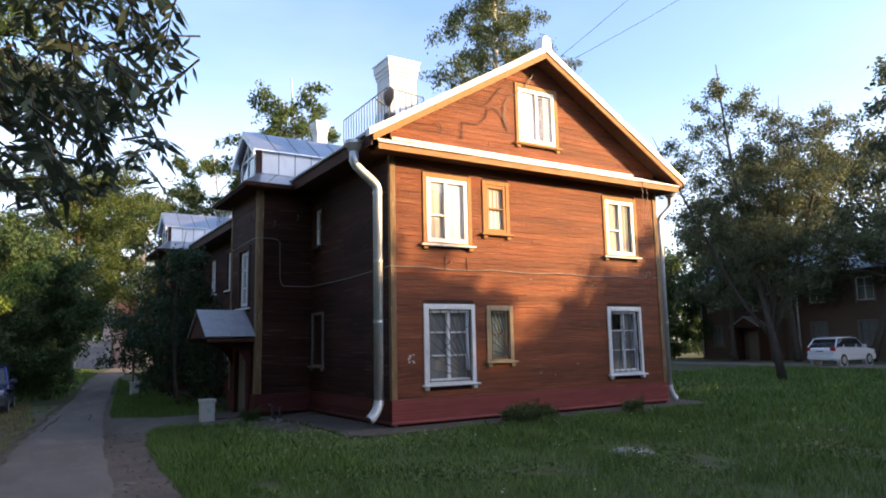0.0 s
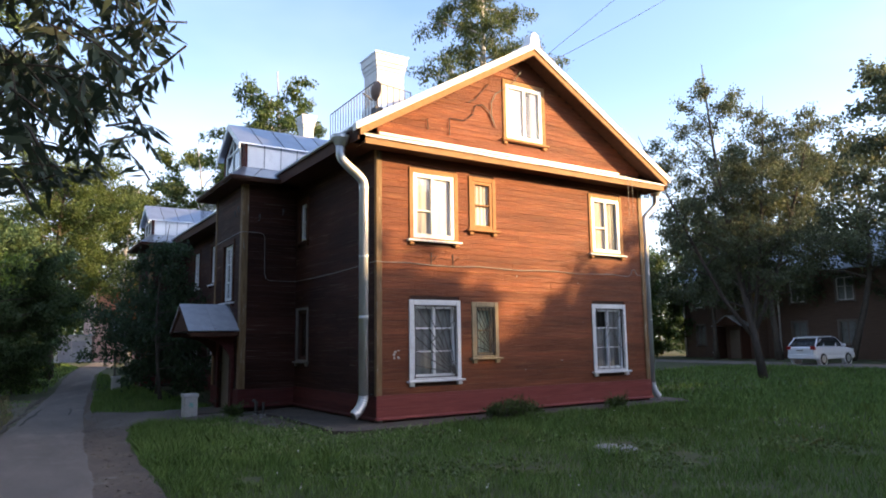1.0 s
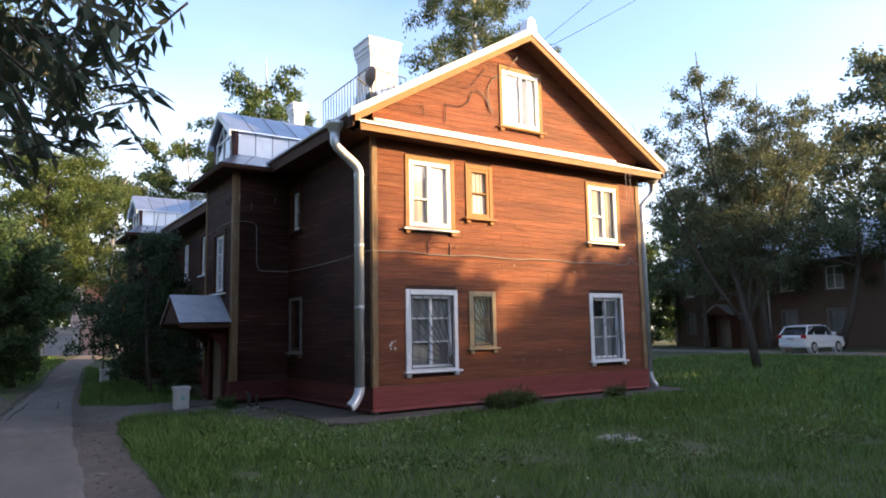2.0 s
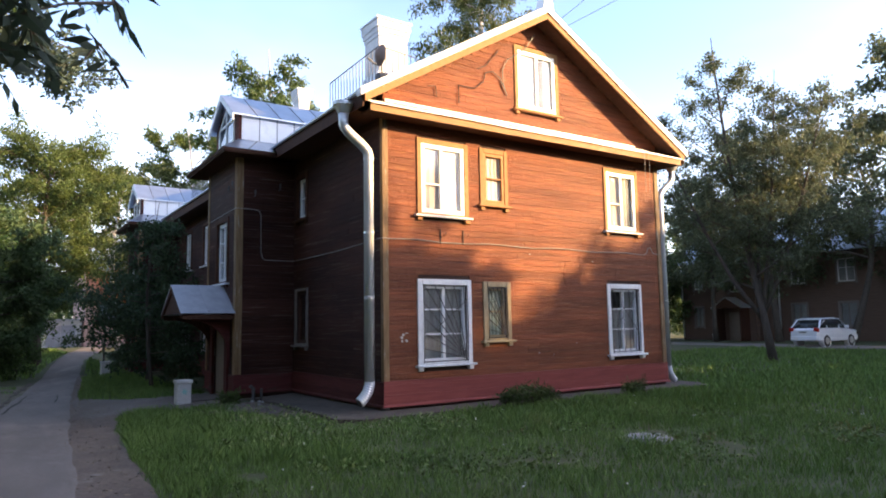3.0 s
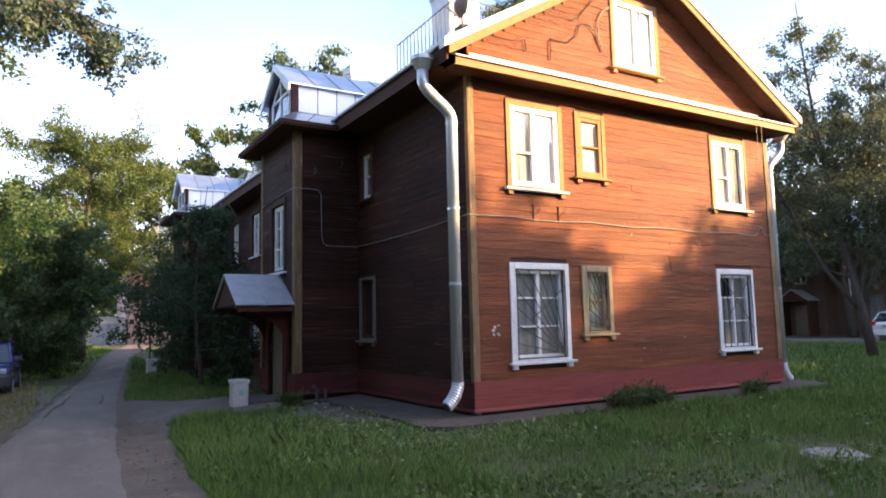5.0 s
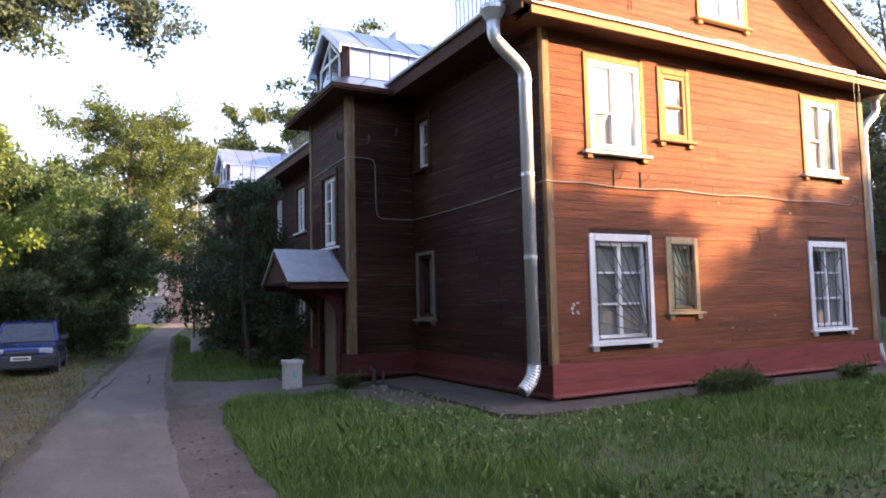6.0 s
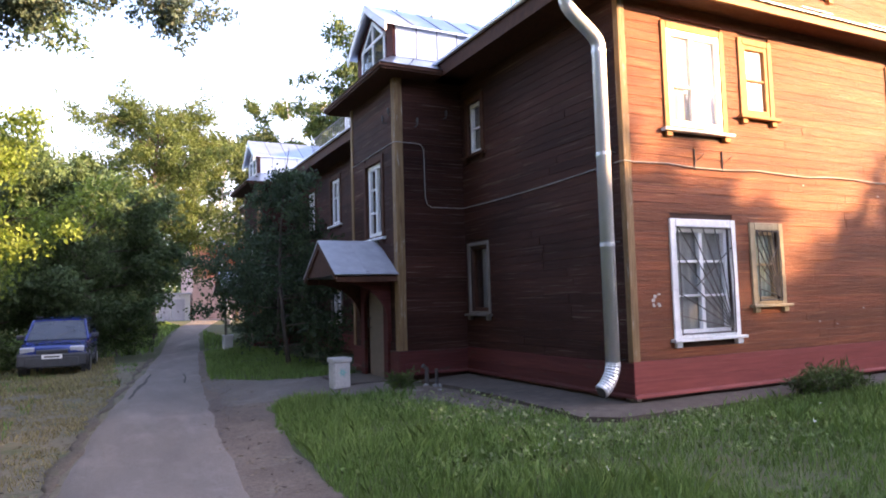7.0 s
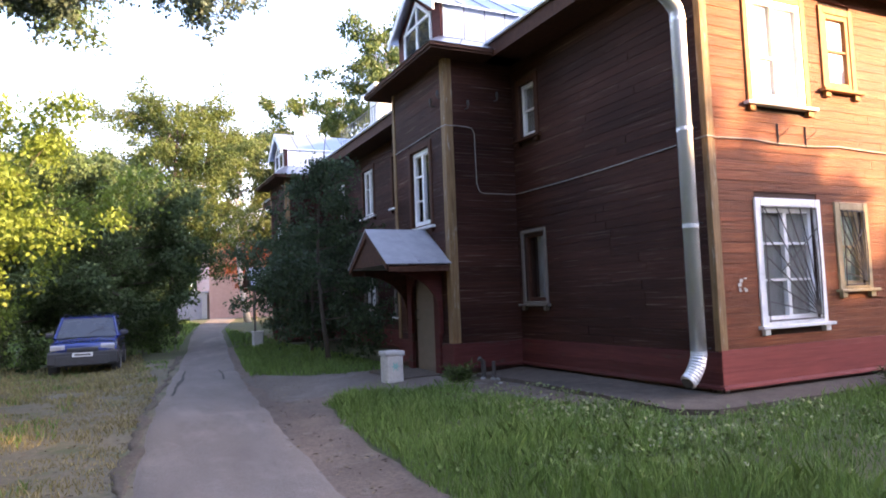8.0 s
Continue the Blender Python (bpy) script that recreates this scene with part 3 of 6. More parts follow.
def apron_slab():
    """The concrete blind area that runs round the house foot, tilted outwards and broken at the edge."""
    m = Mesh()
    outer = [(5.3, 16.4), (5.38, 15.0), (5.36, 13.6), (5.3, 12.4), (5.25, 11.75), (5.6, 11.42), (7.0, 11.4), (9.0, 11.42), (11.0, 11.4), (13.0, 11.42), (15.0, 11.45), (15.35, 11.9), (15.3, 14.0)]
    inner = [(6.4, 16.5), (6.4, 15.0), (6.4, 13.6), (6.4, 12.6), (6.4, 12.06), (6.45, 12.06), (7.0, 12.06), (9.0, 12.06), (11.0, 12.06), (13.0, 12.06), (14.1, 12.06), (14.16, 12.1), (14.16, 14.0)]
    n = len(outer)
    for i in range(n):
        o, q = outer[i], inner[i]
        w = 0.05 * noise.noise((o[0] * 1.7, o[1] * 1.7, 2.0))
        m.v += [(q[0], q[1], 0.1), (o[0] + w, o[1] + w, 0.065 + 0.02 * noise.noise((o[0] * 2, o[1] * 2, 7))), (o[0] + w, o[1] + w, -0.12)]
    for i in range(n - 1):
        m.f += [(3 * i, 3 * i + 3, 3 * i + 4, 3 * i + 1), (3 * i + 1, 3 * i + 4, 3 * i + 5, 3 * i + 2)]
    return m


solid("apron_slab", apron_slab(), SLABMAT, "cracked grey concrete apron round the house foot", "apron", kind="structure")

# ---- the wooden house ----
X0, X1, Y0, Y1 = 6.34, 14.22, 12.0, 36.45
RX, RY0, RY1, STEP = 4.95, 16.5, 18.95, 12.5
MID, RIDGE, FALL = 10.28, 8.60, 0.586       # roof surface: RIDGE - FALL * |x - MID|
EAVE = 5.62                                  # soffit level

house = thing("house", (MID, 24, 0.1), "two-storey red-brown timber-clad house with a metal gable roof", "house")


def roof_z(x):
    return RIDGE - FALL * abs(x - MID)


front = Face((X0, Y0, 0), (1, 0, 0), (0, -1, 0))
W = X1 - X0
FW = dict(w1=(7.07 - X0, 8.3 - X0, 3.66, 5.31), w2=(8.6 - X0, 9.34 - X0, 3.98, 5.3), w3=(7.05 - X0, 8.32 - X0, 0.76, 2.52), w4=(8.62 - X0, 9.34 - X0, 1.18, 2.5),
          w5=(12.27 - X0, 13.46 - X0, 3.66, 5.31), w6=(12.24 - X0, 13.42 - X0, 0.76, 2.52), w7=(9.62 - X0, 10.92 - X0, 6.2, 7.78))


def plank_hole(w, sill=True):
    return (w[0] + 0.03, w[1] - 0.03, w[2] + (0.1 if sill else 0.03), w[3] - 0.03)


def core_hole(w, cas=0.11, sill=True):
    return (w[0] + cas, w[1] - cas, w[2] + (0.16 if sill else cas), w[3] - cas)


f_core = [core_hole(FW[k]) for k in FW]
m = wall_core(front, 0.02, W - 0.02, 0.05, EAVE + 0.3, f_core[:6])
# gable triangle round the attic window
gx = MID - X0
gh = f_core[6]


def under(u):
    return roof_z(X0 + u) - 0.12


for a, b in ((0.0, gh[0]), (gh[1], W)):
    poly = [front.p(a, -0.2, EAVE + 0.3), front.p(b, -0.2, EAVE + 0.3), front.p(b, -0.2, under(b))] + ([front.p(gx, -0.2, under(gx))] if a < gx < b else []) + [front.p(a, -0.2, under(a))]
    m.prism(poly, (0, 0, 0), front.out * 0.198)
front.box(m, gh[0], gh[1], -0.2, -0.002, EAVE + 0.3, gh[2])
poly = [front.p(gh[0], -0.2, gh[3]), front.p(gh[1], -0.2, gh[3]), front.p(gh[1], -0.2, under(gh[1])), front.p(gx, -0.2, under(gx)), front.p(gh[0], -0.2, under(gh[0]))]
m.prism(poly, (0, 0, 0), front.out * 0.198)
wall_f = part("wall", m, CORE, house, "red-brown lapped plank gable wall, worn paint")

window(front, house, *FW["w1"], OCHRE, PVC, cols=(0.46,), rows=((0.42,), ()), curtains=((CURTAIN, -0.02, 0.46), (BLIND, 0.45, 1.04)), sill_mat=WHITE, label="white plastic window in an ochre casing", cas=0.1, recess=-0.012)
window(front, house, *FW["w2"], OCHRE, OCHRE, cols=(), rows=((0.5,),), curtains=((CURTAIN, 0.02, 0.98, 0.97), (BLIND, 0.02, 0.98, 0.45)), label="small ochre-framed window in an ochre casing", cas=0.1, recess=-0.012)
window(front, house, *FW["w5"], OCHRE, PVC, cols=(0.5,), rows=((0.45,), ()), curtains=((CURTAIN, -0.02, 0.5), (CURTAIN, 0.5, 0.76), (NET, 0.75, 1.02)), sill_mat=WHITE, label="white plastic window in an ochre casing", cas=0.1, recess=-0.012)
window(front, house, *FW["w7"], OCHRE, PVC, cols=(0.5,), rows=((), ()), curtains=((BLIND, -0.02, 0.5), (NET, 0.72, 1.02)), label="white attic window in an ochre casing", cas=0.1, recess=-0.012)
window(front, house, *FW["w3"], WHITE, WHITE, cols=(0.5,), rows=((0.36, 0.68), (0.36, 0.68)), curtains=((NET, 0.06, 0.48), (NET, 0.54, 0.96)), grille=fan_grille, label="old white six-pane window behind an iron grille")
window(front, house, *FW["w4"], PALEOCHRE, PALEOCHRE, cols=(), rows=((0.52,),), curtains=((GREENNET, 0.0, 0.98),), grille=fan_grille, label="small ochre-cased window behind an iron grille")
window(front, house, *FW["w6"], WHITE, WHITE, cols=(0.5,), rows=((0.36, 0.68), (0.36, 0.68)), curtains=((NET, 0.06, 0.48, 0.7), (NET, 0.6, 0.96)), grille=cross_grille, head=False, label="old white six-pane window behind an iron grille")

# corner boards, skirting, cable course
cb = Mesh()
front.box(cb, -0.03, 0.085, 0.0, 0.04, 0.61, EAVE, 0.006)
part("corner_board", cb, OLDTRIM, house, "faded ochre corner board")
cb = Mesh()
front.box(cb, W - 0.12, W + 0.03, 0.0, 0.04, 0.61, EAVE, 0.006)
part("corner_board", cb, OLDTRIM, house, "faded ochre corner board")


def skirting(face, u0, u1, ztop, parent, paint=SHADESKIRT):
    for lo, hi in ((0.0, 0.4), (0.4, 0.84), (0.84, 1.0)):
        za = 0.2 + (ztop - 0.2) * lo
        zb = 0.2 + (ztop - 0.2) * hi - 0.002
        s = Mesh()
        s.prism([face.p(u0, d, q) for d, q in ((0.0, za), (0.05, za), (0.044, zb), (0.0, zb))], (0, 0, 0), face.u * (u1 - u0))
        part("skirting_board", s, paint, parent)
    s = Mesh()
    s.prism([face.p(u0 - 0.02, d, q) for d, q in ((0.0, 0.15), (0.085, 0.15), (0.08, 0.175), (0.05, 0.198), (0.0, 0.198))], (0, 0, 0), face.u * (u1 - u0 + 0.04))
    part("drip_board", s, paint, parent)


def plinth(face, u0, u1, parent):
    face.box(p := Mesh(), u0, u1, -0.1, -0.02, -0.1, 0.149)
    part("plinth", p, CONCRETE, parent)


skirting(front, -0.04, W + 0.04, 0.62, house, SKIRT)
plinth(front, 0.0, W, house)

# ---- side wall towards the footpath ----
side = Face((X0, Y0, 0), (0, 1, 0), (-1, 0, 0))
S1 = RY0 - Y0
w9, w8 = (15.62 - Y0, 16.32 - Y0, 4.05, 5.27), (15.58 - Y0, 16.36 - Y0, 1.1, 2.53)
part("wall", wall_core(side, 0.2, S1, 0.05, EAVE + 0.1, [core_hole(w9), core_hole(w8)]), CORE, house, "brown plank side wall, its shade put into the colour")
wall_s = house.children[-1]
window(side, house, *w9, DARKTRIM, PVC, cols=(), rows=((0.5,),), curtains=((NET, 0.1, 0.9),), label="narrow white window in a dark casing")
window(side, house, *w8, GREYTRIM, DARKTRIM, cols=(), rows=((),), cas=0.06, curtains=((NET, 0.05, 0.6),), grille=None, label="narrow grey-cased window", sill_mat=GREYTRIM)
cb = Mesh()
side.box(cb, -0.038, 0.06, 0.0, 0.04, 0.61, EAVE, 0.006)
part("corner_board", cb, OLDTRIM, house)
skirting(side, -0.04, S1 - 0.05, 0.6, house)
plinth(side, 0.0, S1, house)

# ---- stair projection with porch, twice ----


def projection(dy):
    rs = Face((RX, RY0 + dy, 0), (1, 0, 0), (0, -1, 0))
    rf = Face((RX, RY0 + dy, 0), (0, 1, 0), (-1, 0, 0))
    rb = Face((RX, RY1 + dy, 0), (1, 0, 0), (0, 1, 0))
    n = RY1 - RY0
    dep = X0 - RX
    part("wall", wall_core(rs, 0.0, dep, 0.05, EAVE + 0.1, []), CORE, house)
    a = house.children[-1]
    w10 = (0.6, 1.68, 2.6, 4.32)
    door = (0.62, 1.62, 0.0, 1.98)
    part("wall", wall_core(rf, 0.2, n - 0.2, 0.05, EAVE + 0.1, [core_hole(w10), (door[0], door[1], 0.05, door[3])]), CORE, house)
    b = house.children[-1]
    part("wall", wall_core(rb, 0.0, dep, 0.05, EAVE + 0.1, []), CORE, house)
    c = house.children[-1]
    window(rf, house, *w10, DARKTRIM, PVC, cols=(0.5,), rows=((), (0.34, 0.67)), curtains=((NET, 0.0, 0.3),), sill=True, sill_mat=PVC, label="tall white stair window in a dark casing")
    for f, u in ((rs, 0.0), (rf, 0.0), (rf, n - 0.12)):
        f.box(k := Mesh(), u - (0.034 if u == 0 else 0), u + 0.12, 0.0, 0.04, 0.59, EAVE, 0.006)
        part("corner_board", k, OLDTRIM, house)
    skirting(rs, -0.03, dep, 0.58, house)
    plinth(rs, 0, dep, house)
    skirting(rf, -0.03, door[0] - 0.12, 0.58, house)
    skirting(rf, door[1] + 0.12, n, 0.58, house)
    # porch: arched maroon surround, steel door, gabled sheet canopy
    po = Mesh()
    d0, d1, dm = door[0] - 0.02, door[1] + 0.02, (door[0] + door[1]) / 2
    arch = [(d1, 0.0), (d1, 1.3)] + [(dm + (d1 - dm) * math.cos(q), 1.3 + 0.55 * math.sin(q)) for q in [radians(12 * i) for i in range(1, 15)]] + [(d0, 1.3), (d0, 0.0)]
    o0, o1, oz = d0 - 0.2, d1 + 0.2, 1.98

    def edge(u, z):
        return (o1 if u > dm else o0, z) if z < 1.31 else (min(o1, max(o0, dm + (u - dm) * 3)), oz)
    for u, z in arch:
        eu, ez = edge(u, z)
        po.v += [tuple(rf.p(u, 0.03, z)), tuple(rf.p(u, 0.09, z)), tuple(rf.p(eu, 0.09, ez)), tuple(rf.p(eu, 0.03, ez))]
    for i in range(len(arch) - 1):
        po.f += [(4 * i + k, 4 * i + (k + 1) % 4, 4 * i + 4 + (k + 1) % 4, 4 * i + 4 + k) for k in range(4)]
    po.f += [(3, 2, 1, 0), tuple(4 * len(arch) - 4 + k for k in range(4))]
    porch = part("porch", po, SHADESKIRT, house, "maroon arched timber porch surround")
    for u in (o0 - 0.06, o1):
        q_ = [(0.03, 1.94), (0.95, 1.94), (0.95, 1.86)] + [(0.95 - 0.85 * math.sin(radians(a_)), 1.12 + 0.72 * math.cos(radians(a_))) for a_ in range(10, 91, 10)] + [(0.1, 0.75), (0.03, 0.75)]
        part("porch_bracket", Mesh().prism([rf.p(u, d_, z_) for d_, z_ in q_], (0, 0, 0), rf.u * 0.06), SHADESKIRT if u < dm else DARKTRIM, porch)
    rf.box(k := Mesh(), door[0], door[1], -0.06, -0.01, 0.04, 1.97, 0.008)
    dr = part("door", k, DOORM, house, "plain brown steel entrance door, closed")
    k = Mesh().tube([rf.p(door[0] + 0.86, 0.0, 0.98), rf.p(door[0] + 0.86, 0.06, 0.98), rf.p(door[0] + 0.86, 0.06, 1.16), rf.p(door[0] + 0.86, 0.0, 1.16)], 0.012)
    part("door_handle", k, IRON, dr, "dark iron pull handle")
    rf.box(k := Mesh(), door[0] + 0.1, door[1] - 0.1, -0.01, 0.0, 0.2, 1.8, 0.004)
    part("door_panel", k, DOORM, dr)
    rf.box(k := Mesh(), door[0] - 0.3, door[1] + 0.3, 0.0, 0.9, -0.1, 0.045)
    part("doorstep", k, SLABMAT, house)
    cu = 0.98
    for sgn in (-1, 1):
        for j in range(2):
            xa, xb = 0.03 + 0.6 * j, 0.03 + 0.6 * (j + 1) - 0.004
            k = Mesh()
            k.prism([rf.p(cu + sgn * q, xa, z) for q, z in ((0.0, 2.64), (1.04, 1.97), (1.05, 1.985), (0.0, 2.665))], (0, 0, 0), rf.out * (xb - xa))
            if j == 0:
                can = part("canopy", k, OLDSHEET, house, "grey sheet-metal gabled porch canopy")
            else:
                part("canopy_sheet", k, OLDSHEET, can)
        k = Mesh()
        k.prism([rf.p(cu + sgn * q, 1.19, z) for q, z in ((0.0, 2.62), (1.0, 1.975), (1.0, 1.88), (0.0, 2.5))], (0, 0, 0), rf.out * 0.03)
        part("canopy_board", k, DARKTRIM, can)
        k = Mesh()
        k.prism([rf.p(cu + sgn * q, 0.05, z) for q, z in ((0.96, 1.96), (1.0, 1.94), (1.0, 1.85), (0.96, 1.85))], (0, 0, 0), rf.out * 1.12)
        part("canopy_rafter", k, DARKTRIM, can)
    # the gable's shadow comes from the darkened trim colour
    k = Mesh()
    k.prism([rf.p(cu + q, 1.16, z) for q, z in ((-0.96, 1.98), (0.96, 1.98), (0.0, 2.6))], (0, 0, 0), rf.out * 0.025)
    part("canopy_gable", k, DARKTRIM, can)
    # soffit, eave and sheet apron below the dormer
    x0, y0, y1 = RX - 0.45, RY0 + dy - 0.45, RY1 + dy + 0.45
    k = Mesh().box(x0, X0 - 0.002, y0, y1, EAVE, EAVE + 0.035)
    part("soffit", k, DARKTRIM, house)
    k = Mesh().box(x0 - 0.03, 5.70, y0 - 0.03, y1 + 0.03, EAVE + 0.037, EAVE + 0.1)
    part("eave_board", k, DARKTRIM, house)
    dx, da, db = 5.0, RY0 + dy + 0.23, RY1 + dy - 0.23
    k = Mesh()
    z0, z1 = EAVE + 0.102, 6.13
    x0, y0, y1 = x0 - 0.05, y0 - 0.05, y1 + 0.05
    k.add([(x0, y0, z0), (6.2, y0, z0), (x0, y1, z0), (6.2, y1, z0), (dx, da, z1), (6.4, da, z1), (dx, db, z1), (6.4, db, z1)], [(0, 1, 5, 4), (0, 4, 6, 2), (2, 6, 7, 3), (1, 3, 7, 5), (4, 5, 7, 6), (0, 2, 3, 1)])
    part("eave_sheet", k, ROOFZINC, house)
    for i in range(1, 3):
        q = i / 3
        k = Mesh().tube([(x0 + (6.2 - x0) * q, y0, z0 + 0.005), (dx + (6.4 - dx) * q, da, z1 + 0.005)], 0.012, 6)
        part("sheet_seam", k, SEAM, house)
    # dormer
    ym, zt, zr = (da + db) / 2, 6.76, 7.46
    back = MID - (RIDGE - zr) / FALL
    dm_ = Mesh()
    dm_.prism([(dx + 0.03, da, z1), (dx + 0.03, db, z1), (dx + 0.03, db, zt), (dx + 0.03, ym, zr - 0.05), (dx + 0.03, da, zt)], (0, 0, 0), (0.05, 0, 0))
    dor = part("dormer", dm_, SHADESKIRT, house, "zinc-clad gabled dormer with a white window")
    n_sheets = 5
    for s_, yy in ((-1, da), (1, db)):
        for i in range(n_sheets):
            xa, xb = dx + 0.08 + (7.2 - dx) * i / n_sheets, dx + 0.08 + (7.2 - dx) * (i + 1) / n_sheets - 0.006
            k = Mesh().bar(xa, xb, min(yy, yy + s_ * 0.02), max(yy, yy + s_ * 0.02), max(z1, roof_z(xa) - 0.25) if xa > 6.5 else z1, zt, 0.004)
            part("cheek_sheet", k, ZINC, dor)
            k = Mesh().tube([(xb, yy + s_ * 0.02, z1), (xb, yy + s_ * 0.02, zt)], 0.012, 6)
            part("cheek_seam", k, SEAM, dor)
        for i in range(6):
            e0, e1 = dx - 0.16 + (back + 0.2 - dx) * i / 6, dx - 0.16 + (back + 0.2 - dx) * (i + 1) / 6 - 0.005
            ye, ze = yy + s_ * 0.12, zt - 0.06
            k = Mesh()
            k.prism([(e0, ye, ze), (e0, ym, zr), (e0, ym, zr + 0.03), (e0, ye, ze + 0.03)], (0, 0, 0), (e1 - e0, 0, 0))
            part("dormer_roof_sheet", k, ROOFZINC, dor)
            k = Mesh().tube([(e1, ye, ze + 0.035), (e1, ym, zr + 0.035)], 0.013, 6)
            part("dormer_seam", k, SEAM, dor)
        k = Mesh()
        k.prism([(dx - 0.17, yy + s_ * 0.12, zt - 0.2), (dx - 0.17, ym, zr - 0.13), (dx - 0.17, ym, zr + 0.02), (dx - 0.17, yy + s_ * 0.12, zt - 0.05)], (0, 0, 0), (0.03, 0, 0))
        part("dormer_barge", k, ZINC, dor)
    rfd = Face((dx + 0.03, da, 0), (0, 1, 0), (-1, 0, 0))
    wn_ = db - da
    k = Mesh()
    for u in (0.35, wn_ / 2 - 0.03, wn_ - 0.41):
        rfd.box(k, u, u + 0.06, 0.0, 0.04, z1 + 0.05, zt - 0.05 if u != wn_ / 2 - 0.03 else zt + 0.3, 0.006)
    rfd.box(k, 0.35, wn_ - 0.35, 0.0, 0.038, z1 + 0.02, z1 + 0.08, 0.006)
    rfd.box(k, 0.35, wn_ - 0.35, 0.0, 0.038, zt - 0.08, zt - 0.02, 0.006)
    for s_ in (-1, 1):
        k.prism([rfd.p(wn_ / 2 + s_ * 0.63, 0.0, zt - 0.05), rfd.p(wn_ / 2, 0.0, zt + 0.42), rfd.p(wn_ / 2, 0.0, zt + 0.34), rfd.p(wn_ / 2 + s_ * 0.53, 0.0, zt - 0.05)], (0, 0, 0), rfd.out * 0.036)
    part("dormer_window_frame", k, PVC, dor, "white peaked window frame")
    k = Mesh()
    k.prism([rfd.p(0.38, 0.006, z1 + 0.05), rfd.p(wn_ - 0.38, 0.006, z1 + 0.05), rfd.p(wn_ - 0.38, 0.006, zt - 0.04), rfd.p(wn_ / 2, 0.006, zt + 0.38), rfd.p(0.38, 0.006, zt - 0.04)], (0, 0, 0), rfd.out * 0.006)
    part("dormer_pane", k, DARKGLASS, dor)
    return (rs, a, dep), (rf, b, n, [plank_hole(w10), (door[0] - 0.02, door[1] + 0.02, 0.0, door[3])]), (rb, c, dep)


DARKGLASS = material("dark_window_glass", (0.02, 0.025, 0.03), (0.035, 0.04, 0.045), 0.04, (2, 2, 2), 0.0, vary=0, spec=0.9)
proj_a = projection(0.0)
proj_b = projection(STEP)

# long wall between and beyond the projections
mid = Face((X0, RY1, 0), (0, 1, 0), (-1, 0, 0))
MIDW = [(0.5, 1.4, 3.66, 5.27), (2.6, 3.7, 3.66, 5.27), (5.0, 6.1, 3.66, 5.27), (7.6, 8.7, 3.66, 5.27), (0.5, 1.4, 0.8, 2.5), (2.6, 3.7, 0.8, 2.5), (5.0, 6.1, 0.8, 2.5), (7.6, 8.7, 0.8, 2.5)]
part("wall", wall_core(mid, 0.0, STEP - 2.45, 0.05, EAVE + 0.1, [core_hole(w) for w in MIDW]), CORE, house)
wall_m = house.children[-1]
for w in MIDW:
    window(mid, house, *w, GREYTRIM if w[2] < 2 else DARKTRIM, WHITE, cols=(0.5,), rows=((0.6,), (0.6,)), curtains=((NET, 0.1, 0.9),), sill_mat=WHITE, label="white-framed window in the shaded side wall")
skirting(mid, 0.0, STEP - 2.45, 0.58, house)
oc = Mesh()
for xa, xb, za, zb in ((5.86, 5.92, 3.95, 5.1), (6.24, 6.3, 3.95, 5.1), (5.92, 6.24, 3.95, 4.01), (5.92, 6.24, 5.04, 5.1), (5.92, 6.24, 4.62, 4.66)):
    oc.bar(xa, xb, RY1 + 0.58, RY1 + 0.62, za, zb, 0.005)
oc = part("open_casement", oc, WHITE, house, "white casement standing open")
part("pane", Mesh().box(5.915, 6.245, RY1 + 0.597, RY1 + 0.603, 4.0, 5.05), GLASS, oc).visible_shadow = False
end = Face((X0, RY1 + STEP, 0), (0, 1, 0), (-1, 0, 0))
part("wall", wall_core(end, 0.0, Y1 - RY1 - STEP, 0.05, EAVE + 0.1, []), CORE, house)
wall_e = house.children[-1]
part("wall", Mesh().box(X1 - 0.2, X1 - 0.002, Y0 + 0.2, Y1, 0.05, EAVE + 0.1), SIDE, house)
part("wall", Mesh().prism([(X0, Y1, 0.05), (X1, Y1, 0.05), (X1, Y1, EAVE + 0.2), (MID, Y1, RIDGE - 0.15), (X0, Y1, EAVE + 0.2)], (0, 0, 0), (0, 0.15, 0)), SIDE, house)

